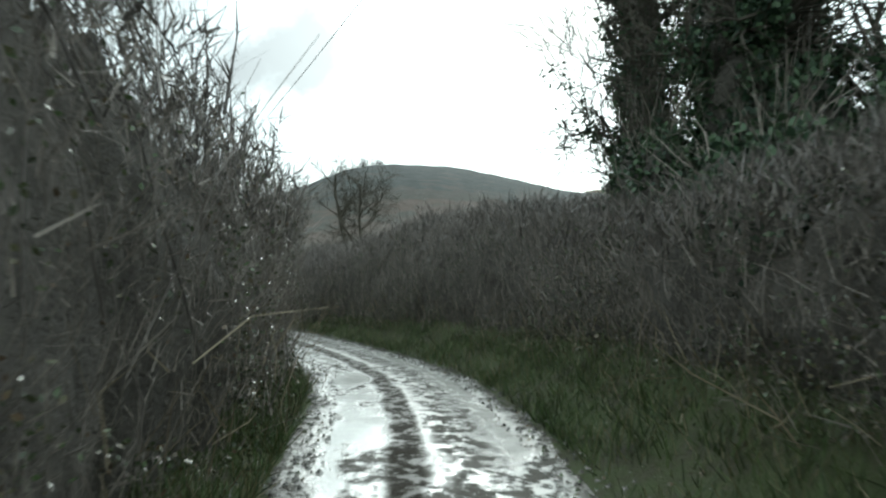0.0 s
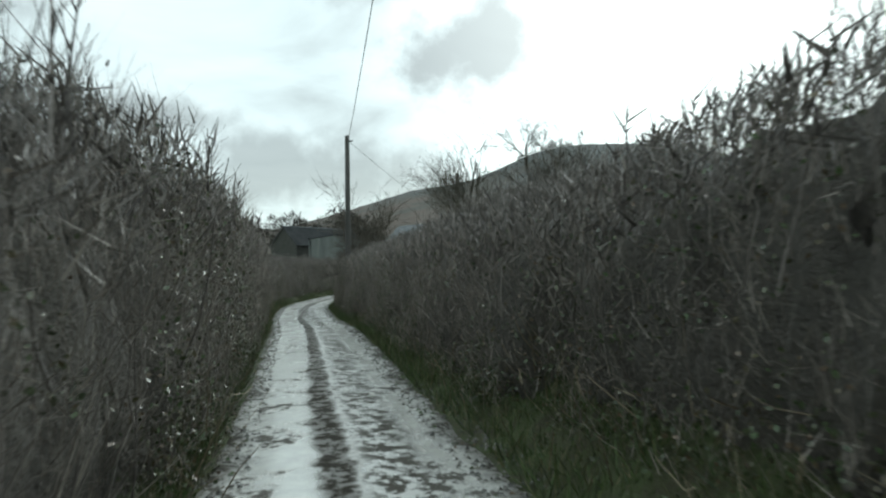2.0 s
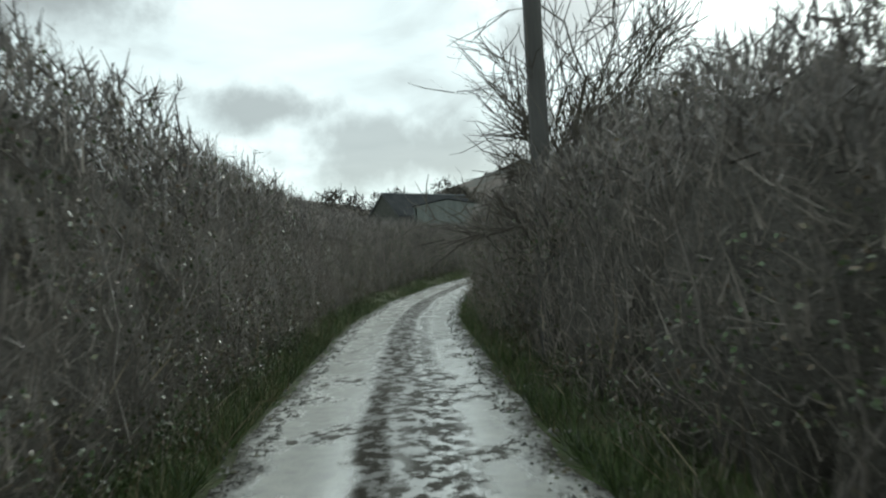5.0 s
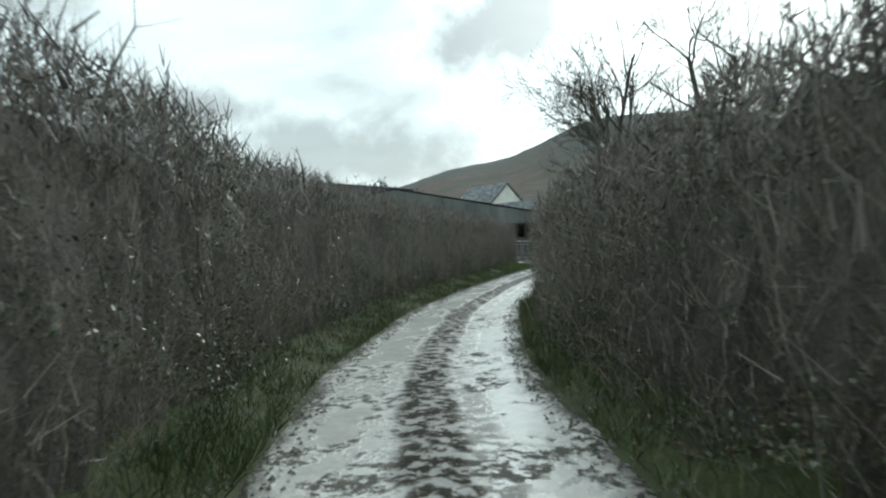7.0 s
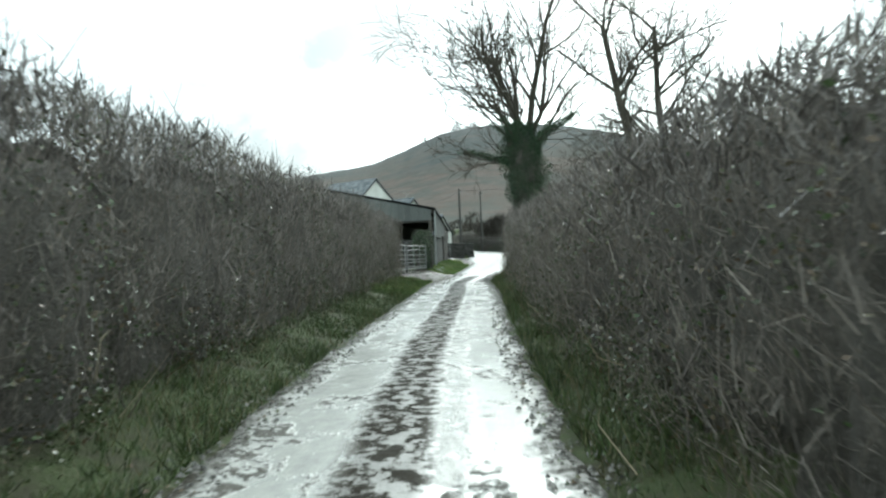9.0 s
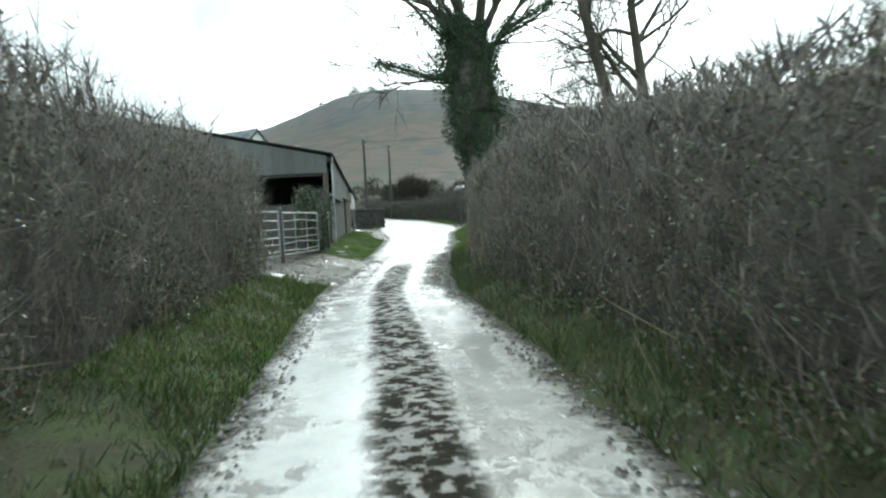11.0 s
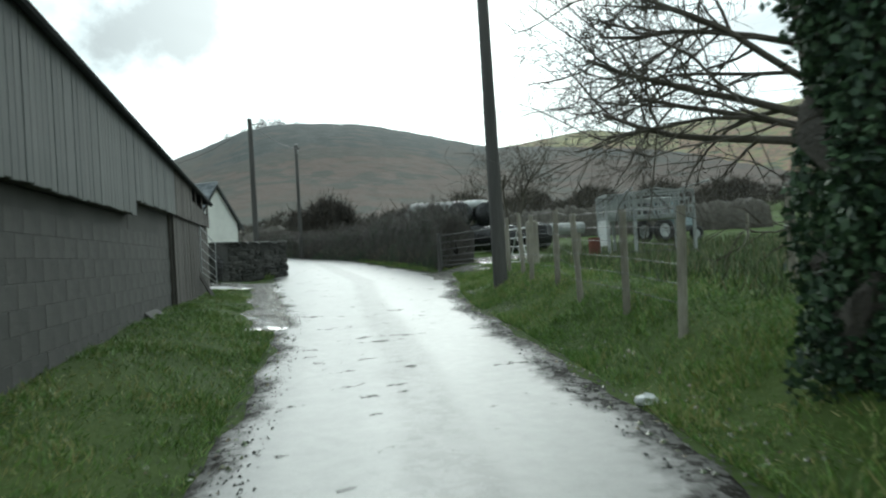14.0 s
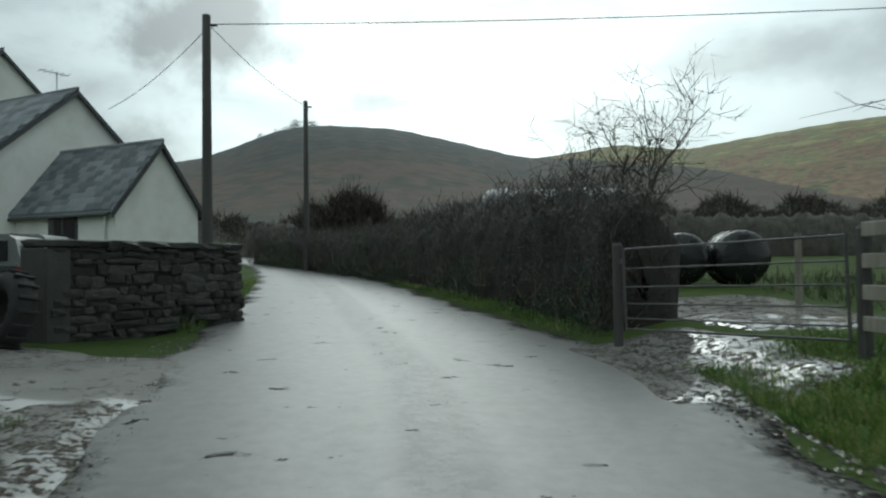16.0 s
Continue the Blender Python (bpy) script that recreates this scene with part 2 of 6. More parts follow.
M_SILVER = material("silver_paint", [(0.2, 0.205, 0.21), (0.27, 0.275, 0.28)], 2, 0.35, metal=0.4, bump=0)
M_BLUE = material("faded_blue_paint", [(0.16, 0.22, 0.24), (0.24, 0.31, 0.33), (0.32, 0.4, 0.42)], 3, 0.4, bump=0.1)
M_DARKPAINT = material("dark_grey_paint", [(0.03, 0.033, 0.036), (0.05, 0.053, 0.056)], 2, 0.3, bump=0)
M_RED = material("red_lens", [(0.16, 0.01, 0.008), (0.28, 0.02, 0.014)], 3, 0.3, bump=0)
M_GLASS = material("dark_glass", [(0.01, 0.012, 0.013), (0.018, 0.02, 0.022)], 3, 0.06, bump=0, rough_var=0.02, spec=0.8)
M_CHROME = material("chrome", [(0.6, 0.6, 0.6), (0.7, 0.7, 0.7)], 3, 0.15, metal=1.0, bump=0)
M_RUBBLE = material("wet_rubble", [(0.05, 0.048, 0.042), (0.12, 0.115, 0.1), (0.24, 0.23, 0.21)], 9, 0.25, bump=0.3, per_island=0.4, spec=0.8)
M_RUST = material("rusty_paint", [(0.06, 0.025, 0.018), (0.13, 0.045, 0.03), (0.2, 0.08, 0.05)], 5, 0.75, bump=0.4)
M_STEEL = material("dull_grey_steel", [(0.06, 0.06, 0.058), (0.1, 0.1, 0.098), (0.16, 0.155, 0.15)], 5, 0.6, metal=0.3, bump=0.2, fine=50)
M_WOOD = material("far_woodland", [(0.018, 0.018, 0.014), (0.036, 0.031, 0.024), (0.065, 0.052, 0.04)], 0.12, 0.9, bump=0.0, fine=1.2, per_island=0.4)


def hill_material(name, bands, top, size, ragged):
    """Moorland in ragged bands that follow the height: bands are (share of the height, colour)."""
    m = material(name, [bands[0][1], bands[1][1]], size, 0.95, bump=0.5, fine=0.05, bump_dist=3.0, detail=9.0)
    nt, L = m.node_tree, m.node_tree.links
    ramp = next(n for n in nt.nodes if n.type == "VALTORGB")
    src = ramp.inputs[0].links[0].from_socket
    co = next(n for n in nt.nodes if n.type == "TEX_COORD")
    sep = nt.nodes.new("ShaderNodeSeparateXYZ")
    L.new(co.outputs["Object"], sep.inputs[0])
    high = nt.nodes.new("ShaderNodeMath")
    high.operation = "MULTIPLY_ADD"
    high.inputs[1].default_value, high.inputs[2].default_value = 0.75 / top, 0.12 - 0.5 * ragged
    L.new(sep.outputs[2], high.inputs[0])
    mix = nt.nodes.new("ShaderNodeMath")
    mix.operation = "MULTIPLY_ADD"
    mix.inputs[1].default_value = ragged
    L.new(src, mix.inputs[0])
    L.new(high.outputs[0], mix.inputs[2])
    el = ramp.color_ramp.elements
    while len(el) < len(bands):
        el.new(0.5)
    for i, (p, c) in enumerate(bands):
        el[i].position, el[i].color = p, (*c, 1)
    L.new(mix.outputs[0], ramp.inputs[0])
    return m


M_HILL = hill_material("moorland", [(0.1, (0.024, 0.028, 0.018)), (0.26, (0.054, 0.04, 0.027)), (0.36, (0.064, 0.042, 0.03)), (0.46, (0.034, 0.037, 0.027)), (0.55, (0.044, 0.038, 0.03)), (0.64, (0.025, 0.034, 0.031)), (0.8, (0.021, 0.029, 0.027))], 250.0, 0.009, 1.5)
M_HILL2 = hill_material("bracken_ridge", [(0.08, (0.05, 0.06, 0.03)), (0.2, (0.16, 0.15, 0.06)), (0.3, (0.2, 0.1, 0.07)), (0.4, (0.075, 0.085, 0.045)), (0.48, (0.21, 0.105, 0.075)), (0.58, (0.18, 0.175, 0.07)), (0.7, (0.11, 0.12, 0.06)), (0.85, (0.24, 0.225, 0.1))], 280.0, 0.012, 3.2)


def road_material():
    """Wet worn tarmac: two polished wheel tracks, a muddy crown and gravelly edges, laid out along the mesh's own coordinates."""
    m = bpy.data.materials.new("wet_lane")
    m.use_nodes = True
    nt, L = m.node_tree, m.node_tree.links
    b = nt.nodes["Principled BSDF"]
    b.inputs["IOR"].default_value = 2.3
    uv = nt.nodes.new("ShaderNodeUVMap")
    uv.uv_map = "lane"
    sep = nt.nodes.new("ShaderNodeSeparateXYZ")
    L.new(uv.outputs[0], sep.inputs[0])
    rim_uv = nt.nodes.new("ShaderNodeUVMap")
    rim_uv.uv_map = "rim"
    rim = nt.nodes.new("ShaderNodeSeparateXYZ")
    L.new(rim_uv.outputs[0], rim.inputs[0])
    co = nt.nodes.new("ShaderNodeTexCoord")

    def noise_tex(scale, detail=6, stretch=None):
        n = nt.nodes.new("ShaderNodeTexNoise")
        n.inputs["Scale"].default_value, n.inputs["Detail"].default_value, n.inputs["Roughness"].default_value = scale, detail, 0.62
        if stretch:
            mp = nt.nodes.new("ShaderNodeMapping")
            mp.inputs["Scale"].default_value = stretch
            L.new(co.outputs["Object"], mp.inputs[0])
            L.new(mp.outputs[0], n.inputs["Vector"])
        else:
            L.new(co.outputs["Object"], n.inputs["Vector"])
        return n.outputs["Fac"]

    def math_node(op, a, bb, c=None):
        n = nt.nodes.new("ShaderNodeMath")
        n.operation = op
        for i, v in enumerate((a, bb, c)):
            if v is None:
                continue
            if isinstance(v, (int, float)):
                n.inputs[i].default_value = v
            else:
                L.new(v, n.inputs[i])
        return n.outputs[0]

    def smooth(v, lo, hi, a=0.0, bb=1.0):
        n = nt.nodes.new("ShaderNodeMapRange")
        n.interpolation_type = "SMOOTHSTEP"
        n.inputs["From Min"].default_value, n.inputs["From Max"].default_value = lo, hi
        n.inputs["To Min"].default_value, n.inputs["To Max"].default_value = a, bb
        L.new(v, n.inputs["Value"])
        return n.outputs[0]

    mid, small, grit = noise_tex(1.6, 7, (1.0, 0.7, 1.0)), noise_tex(7.0, 6), noise_tex(60.0, 3)
    ripple = noise_tex(5.0, 6, (1.3, 1.2, 1.0))
    d = math_node("ADD", sep.outputs[0], math_node("MULTIPLY", math_node("SUBTRACT", mid, 0.5), 0.35))
    ad = math_node("ABSOLUTE", d, 0.0)
    crown = smooth(ad, 0.16, 0.4, 1.0, 0.0)
    along = math_node("MULTIPLY", smooth(sep.outputs[1], 0.0, 6.0, 1.0, 0.9), smooth(sep.outputs[1], 10.5, 13.5, 1.0, 0.1))
    crown = math_node("MULTIPLY", crown, math_node("MULTIPLY", along, smooth(sep.outputs[1], -50.0, -36.0, 0.25, 1.0)))
    creep = math_node("MULTIPLY", smooth(d, 0.1, 0.5, 0.0, -0.42), math_node("MULTIPLY", smooth(sep.outputs[1], 3.0, 8.0), smooth(sep.outputs[1], 13.0, 18.0, 1.0, 0.3)))
    edge = smooth(math_node("ADD", math_node("ADD", rim.outputs[0], creep), math_node("ADD", math_node("MULTIPLY", math_node("SUBTRACT", small, 0.5), 0.6), math_node("MULTIPLY", math_node("SUBTRACT", mid, 0.5), 0.7))), 0.06, 0.42, 1.0, 0.0)
    edge = math_node("MULTIPLY", edge, smooth(sep.outputs[1], 8.0, 16.0, 1.0, 0.75))
    fleck = noise_tex(19.0, 5, (1.0, 1.0, 1.0))
    lump = smooth(math_node("ADD", math_node("MULTIPLY", fleck, 0.22), math_node("ADD", math_node("MULTIPLY", small, 0.45), math_node("MULTIPLY", ripple, 0.33))), 0.47, 0.53)
    strip = math_node("MULTIPLY", smooth(math_node("ABSOLUTE", math_node("ADD", d, 0.13), 0.0), 0.07, 0.2, 1.0, 0.0), smooth(sep.outputs[1], -46.0, -30.0, 1.0, 0.0))
    strip = math_node("MULTIPLY", strip, math_node("ADD", math_node("MULTIPLY", lump, 0.45), 0.55))
    band = math_node("MULTIPLY", smooth(math_node("ABSOLUTE", math_node("ADD", d, -0.32), 0.0), 0.12, 0.34, 1.0, 0.0), math_node("MULTIPLY", smooth(sep.outputs[1], -46.0, -20.0, 0.75, 0.3), smooth(sep.outputs[1], 0.0, 9.0, 1.0, 0.0)))
    dirt = math_node("MAXIMUM", math_node("MULTIPLY", crown, math_node("ADD", math_node("MULTIPLY", lump, 0.6), 0.4)),
                     math_node("MULTIPLY", edge, math_node("ADD", math_node("MULTIPLY", lump, 0.6), 0.4)))
    dirt = math_node("MAXIMUM", math_node("MAXIMUM", dirt, strip), math_node("MULTIPLY", band, lump))
    patch = math_node("MULTIPLY", smooth(mid, 0.52, 0.58, 0.0, 0.7), math_node("MULTIPLY", smooth(sep.outputs[1], -22.0, 0.0, 1.0, 0.35), smooth(sep.outputs[1], 8.0, 20.0, 1.0, 0.0)))
    dirt = math_node("MAXIMUM", dirt, math_node("MULTIPLY", patch, lump))
    hole = math_node("MULTIPLY", smooth(noise_tex(2.3, 4, (1.0, 1.7, 1.0)), 0.655, 0.68), smooth(sep.outputs[1], 12.0, 20.0, 0.0, 0.7))
    dirt = math_node("MAXIMUM", dirt, math_node("MULTIPLY", hole, math_node("ADD", math_node("MULTIPLY", lump, 0.7), 0.3)))
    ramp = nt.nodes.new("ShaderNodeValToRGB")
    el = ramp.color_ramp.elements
    # pale silt on the tracks, lifted further to imitate reflected sky sheen
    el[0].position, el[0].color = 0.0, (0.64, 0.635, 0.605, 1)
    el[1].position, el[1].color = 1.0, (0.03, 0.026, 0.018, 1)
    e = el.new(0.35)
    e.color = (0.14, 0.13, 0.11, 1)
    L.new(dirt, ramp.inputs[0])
    var = nt.nodes.new("ShaderNodeMix")
    var.data_type, var.blend_type = "RGBA", "MULTIPLY"
    var.inputs["Factor"].default_value = 0.6
    tone = nt.nodes.new("ShaderNodeValToRGB")
    tone.color_ramp.elements[0].position, tone.color_ramp.elements[0].color = 0.3, (0.5, 0.5, 0.5, 1)
    tone.color_ramp.elements[1].position, tone.color_ramp.elements[1].color = 0.7, (1.3, 1.28, 1.22, 1)
    L.new(math_node("MULTIPLY_ADD", grit, 0.4, math_node("MULTIPLY", small, 0.6)), tone.inputs[0])
    L.new(ramp.outputs[0], var.inputs["A"])
    L.new(tone.outputs[0], var.inputs["B"])
    # less of the painted sheen towards the farm, where real gloss suffices
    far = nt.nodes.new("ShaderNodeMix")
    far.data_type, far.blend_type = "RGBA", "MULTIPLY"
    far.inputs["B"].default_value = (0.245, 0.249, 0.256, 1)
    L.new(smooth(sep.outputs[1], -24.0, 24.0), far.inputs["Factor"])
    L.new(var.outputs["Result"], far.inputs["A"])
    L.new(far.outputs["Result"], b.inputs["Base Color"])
    rough = math_node("ADD", math_node("MULTIPLY", dirt, 0.62), math_node("ADD", math_node("MULTIPLY", smooth(mid, 0.35, 0.65, -0.07, 0.07), smooth(sep.outputs[1], 8.0, 20.0, 1.0, 0.12)), 0.23))
    rough = math_node("ADD", rough, smooth(sep.outputs[1], 2.0, 18.0, 0.0, 0.24))
    L.new(rough, b.inputs["Roughness"])
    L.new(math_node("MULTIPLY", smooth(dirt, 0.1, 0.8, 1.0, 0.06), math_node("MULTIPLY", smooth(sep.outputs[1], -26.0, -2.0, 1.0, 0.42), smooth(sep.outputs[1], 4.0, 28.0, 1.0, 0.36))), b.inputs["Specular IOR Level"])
    height = math_node("ADD", math_node("MULTIPLY", grit, math_node("ADD", math_node("MULTIPLY", dirt, 0.9), 0.1)), math_node("MULTIPLY", small, math_node("ADD", math_node("MULTIPLY", dirt, 4.0), 0.25)))
    bp = nt.nodes.new("ShaderNodeBump")
    bp.inputs["Strength"].default_value, bp.inputs["Distance"].default_value = 0.6, 0.012
    L.new(height, bp.inputs["Height"])
    L.new(bp.outputs[0], b.inputs["Normal"])
    return m


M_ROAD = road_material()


def mud_material(name="wet_mud", water=0.5, size=1.8, water_tone=(0.16, 0.15, 0.13)):
    """Churned mud: matt clods and smooth standing water between them."""
    m = bpy.data.materials.new(name)
    m.use_nodes = True
    nt, L = m.node_tree, m.node_tree.links
    b = nt.nodes["Principled BSDF"]
    co = nt.nodes.new("ShaderNodeTexCoord")
    tex = []
    for sc in (1.7 * size, 5.5 * size, 40.0):
        n = nt.nodes.new("ShaderNodeTexNoise")
        n.inputs["Scale"].default_value, n.inputs["Detail"].default_value, n.inputs["Roughness"].default_value = sc, 6.0, 0.62
        L.new(co.outputs["Object"], n.inputs["Vector"])
        tex.append(n.outputs["Fac"])
    add = nt.nodes.new("ShaderNodeMath")
    add.operation = "MULTIPLY_ADD"
    add.inputs[1].default_value = 0.6
    half_big = nt.nodes.new("ShaderNodeMath")
    half_big.operation = "MULTIPLY"
    half_big.inputs[1].default_value = 0.4
    L.new(tex[0], half_big.inputs[0])
    L.new(tex[1], add.inputs[0])
    L.new(half_big.outputs[0], add.inputs[2])

    def span(lo, hi, a, c, src):
        n = nt.nodes.new("ShaderNodeMapRange")
        n.interpolation_type = "SMOOTHSTEP"
        n.inputs["From Min"].default_value, n.inputs["From Max"].default_value = lo, hi
        n.inputs["To Min"].default_value, n.inputs["To Max"].default_value = a, c
        L.new(src, n.inputs["Value"])
        return n.outputs[0]

    L.new(span(water - 0.03, water + 0.03, 0.1, 0.75, add.outputs[0]), b.inputs["Roughness"])
    L.new(span(water - 0.03, water + 0.03, 0.9, 0.2, add.outputs[0]), b.inputs["Specular IOR Level"])
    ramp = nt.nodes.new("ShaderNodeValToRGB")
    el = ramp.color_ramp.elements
    # standing water is coloured pale in place of the sky's reflection
    el[0].position, el[0].color = water - 0.04, (*water_tone, 1)
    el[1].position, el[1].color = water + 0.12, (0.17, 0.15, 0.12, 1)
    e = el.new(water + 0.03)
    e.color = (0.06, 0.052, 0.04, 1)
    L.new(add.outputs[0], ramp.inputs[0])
    L.new(ramp.outputs[0], b.inputs["Base Color"])
    bp = nt.nodes.new("ShaderNodeBump")
    bp.inputs["Strength"].default_value, bp.inputs["Distance"].default_value = 0.8, 0.1
    L.new(span(water - 0.02, water + 0.25, 0.0, 1.0, add.outputs[0]), bp.inputs["Height"])
    L.new(bp.outputs[0], b.inputs["Normal"])
    return m


M_MUDYARD = mud_material()
# entrances get a paler water colour to carry their bright wet sheen
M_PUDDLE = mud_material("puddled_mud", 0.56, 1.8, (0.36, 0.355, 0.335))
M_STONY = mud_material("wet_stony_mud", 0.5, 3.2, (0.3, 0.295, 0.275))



# ---------------------------------------------------------------- mesh helpers
def fast_mesh(name, verts, faces, mat, parent=None, smooth=False):
    """One mesh object from an array of places and an array of triangles or quads."""
    verts, faces = np.asarray(verts, np.float32), np.asarray(faces, np.int32)
    me = bpy.data.meshes.new(name)
    k = faces.shape[1]
    me.vertices.add(len(verts))
    me.vertices.foreach_set("co", verts.ravel())
    me.loops.add(faces.size)
    me.loops.foreach_set("vertex_index", faces.ravel())
    me.polygons.add(len(faces))
    me.polygons.foreach_set("loop_start", np.arange(0, faces.size, k, dtype=np.int32))
    if smooth:
        me.polygons.foreach_set("use_smooth", np.ones(len(faces), bool))
    me.update(calc_edges=True)
    me.materials.append(mat)
    ob = new(name, me)
    ob.parent = parent
    return ob


def part(name, bm, mat, parent=None, label="", smooth=False):
    """Links a bmesh as one mesh object under a thing or under a part."""
    me = bpy.data.meshes.new(name)
    if smooth:
        for f in bm.faces:
            f.smooth = True
    bm.to_mesh(me)
    bm.free()
    me.materials.append(mat)
    ob = new(name, me)
    ob.parent = parent
    return tagged(ob, label)


def thing(name, label, category, at=(0, 0, 0), yaw=0.0, group="", kind=""):
    e = new(name)
    e.empty_display_size = 0.2
    e.matrix_world = pose(*at, 0, 0, yaw)
    return tagged(e, label, category, group, kind)


def box(bm, centre, size, m=None, bevel=0.0):
    r = bmesh.ops.create_cube(bm, size=1.0)
    t = Matrix.Translation(centre) @ Matrix.Diagonal((*size, 1))
    bmesh.ops.transform(bm, matrix=(m @ t) if m else t, verts=r["verts"])
    if bevel:
        edges = list({e for v in r["verts"] for e in v.link_edges})
        bmesh.ops.bevel(bm, geom=edges, offset=bevel, segments=1, affect="EDGES")
    return bm


def one_box(centre, size, bevel=0.0, m=None):
    return box(bmesh.new(), centre, size, m, bevel)


def rod(bm, a, b, r0, r1=None, sides=8):
    a, b = Vector(a), Vector(b)
    r = bmesh.ops.create_cone(bm, cap_ends=True, segments=sides, radius1=r0, radius2=r0 if r1 is None else r1, depth=(b - a).length)
    turn = (b - a).to_track_quat("Z", "Y").to_matrix().to_4x4()
    bmesh.ops.transform(bm, matrix=Matrix.Translation((a + b) / 2) @ turn, verts=r["verts"])
    return bm


def one_rod(a, b, r0, r1=None, sides=8):
    return rod(bmesh.new(), a, b, r0, r1, sides)


def prism(points, y0, y1):
    """A solid of a profile of (x, z) points, from y0 to y1."""
    bm = bmesh.new()
    front = [bm.verts.new((x, y0, z)) for x, z in points]
    back = [bm.verts.new((x, y1, z)) for x, z in points]
    n = len(points)
    bm.faces.new(front)
    bm.faces.new(back[::-1])
    for i in range(n):
        bm.faces.new((front[i], back[i], back[(i + 1) % n], front[(i + 1) % n]))
    bmesh.ops.recalc_face_normals(bm, faces=bm.faces)
    return bm


def tubes(paths, sides=4):
    """Vertices and quads of tapering tubes; each path is (points, radii)."""
    V, Fq, base = [], [], 0
    for pts, rad in paths:
        pts, rad = np.asarray(pts, float), np.asarray(rad, float)
        d = np.gradient(pts, axis=0)
        d /= np.linalg.norm(d, axis=1)[:, None] + 1e-9
        up = np.where(np.abs(d[:, 2:3]) > 0.9, np.array([[1.0, 0, 0]]), np.array([[0, 0, 1.0]]))
        a = np.cross(d, up)
        a /= np.linalg.norm(a, axis=1)[:, None] + 1e-9
        c = np.cross(d, a)
        for k in range(sides):
            an = 2 * math.pi * k / sides
            V.append(pts + (a * math.cos(an) + c * math.sin(an)) * rad[:, None])
        n = len(pts)
        i = np.arange(n - 1)
        for k in range(sides):
            k2 = (k + 1) % sides
            Fq.append(np.stack([base + k * n + i, base + k2 * n + i, base + k2 * n + i + 1, base + k * n + i + 1], 1))
        base += n * sides
    return np.concatenate(V), np.concatenate(Fq)


def ribbons(p0, p1, p2, w):
    """Bent flat twigs through three places each, as quads."""
    n = len(p0)
    d = p2 - p0
    side = np.cross(d, rng.normal(size=(n, 3)))
    side /= np.linalg.norm(side, axis=1)[:, None] + 1e-9
    w = np.asarray(w)[:, None]
    V = np.stack([p0 - side * w, p0 + side * w, p1 - side * w * 0.8, p1 + side * w * 0.8, p2 - side * w * 0.3, p2 + side * w * 0.3], 1).reshape(-1, 3)
    b = np.arange(n)[:, None] * 6
    return V, np.concatenate([b + [0, 1, 3, 2], b + [2, 3, 5, 4]], 0)


def sticks(p0, p2, w):
    """Straight tapering flat twigs, one quad each."""
    n = len(p0)
    side = np.cross(p2 - p0, rng.normal(size=(n, 3)))
    side /= np.linalg.norm(side, axis=1)[:, None] + 1e-9
    w = np.asarray(w)[:, None]
    V = np.stack([p0 - side * w, p0 + side * w, p2 + side * w * 0.35, p2 - side * w * 0.35], 1).reshape(-1, 3)
    return V, np.arange(n)[:, None] * 4 + [0, 1, 2, 3]


def leaf_cards(p, size):
    """Small pointed leaves, each a bent pair of triangles."""
    n = len(p)
    a = rng.normal(size=(n, 3))
    a /= np.linalg.norm(a, axis=1)[:, None]
    b = np.cross(a, rng.normal(size=(n, 3)))
    b /= np.linalg.norm(b, axis=1)[:, None] + 1e-9
    s = np.asarray(size)[:, None]
    V = np.stack([p - a * s, p + b * s * 0.6, p + a * s, p - b * s * 0.6], 1).reshape(-1, 3)
    i = np.arange(n)[:, None] * 4
    return V, i + [0, 1, 2, 3]


# ---------------------------------------------------------------- the lane's line and the lie of the land
LANE = np.array([(29.3, -100), (29.0, -82), (28.75, -78.5), (28.3, -75), (27.65, -71.7), (26.2, -68.4), (24.85, -65.6), (23.35, -62.9), (21.6, -59.85),
                 (18.0, -53.4), (14.8, -47.8), (12.3, -43.9), (9.7, -39.3), (6.9, -34.3), (4.0, -27.8), (2.0, -21.0), (1.1, -15.5),
                 (0.45, -11), (-0.35, -4.5), (-0.95, 0), (-1.75, 5.3), (-2.05, 11), (-2.25, 16.5), (-2.35, 20.5), (-2.55, 25), (-2.95, 30),
                 (-3.15, 34), (-3.35, 37), (-4.0, 40.5), (-5.0, 46), (-6.4, 53), (-8.8, 62), (-13, 75), (-22, 95)])
RISE = np.array([(-100, -.37), (-84, -.31), (-81.4, -.25), (-78, -.12), (-75, -.05), (-72, -.03), (-62, -.03), (-58, -.08), (-53, -.15), (-48, -.21),
                 (-44, -.25), (-40, -.28), (-36, -.32), (-30, -.33), (-25, -.27), (-20, -.16), (-15, -.05), (-10, .03), (-5, .1), (0, .15), (5, .19), (12, .24),
                 (16, .33), (20, .46), (25, .6), (30, .74), (40, 1.12), (50, 1.5), (60, 1.85), (75, 2.3), (100, 3.2), (300, 14), (600, 22), (4000, 22)])
WIDE = np.array([(-100, 2.1), (-60, 2.15), (-52, 2.5), (-30, 2.6), (-10, 2.55), (0, 2.6), (5, 2.5), (15, 2.8), (22, 3.2), (28, 3.5), (31, 4.0), (34, 4.9),
                 (36.5, 5.4), (39, 5.2), (44, 4.4), (52, 3.8), (62, 3.2), (100, 3.0)])
_gy = np.arange(-140, 140, 0.25)


def _soften(v, n):
    k = np.hanning(n)
    return np.convolve(np.pad(v, n, mode="edge"), k / k.sum(), "same")[n:-n]


_gx = _soften(np.interp(_gy, LANE[:, 1], LANE[:, 0]), 25)
_gh = np.arctan(np.gradient(_gx, _gy))


def lane_x(y):
    return np.interp(y, _gy, _gx)


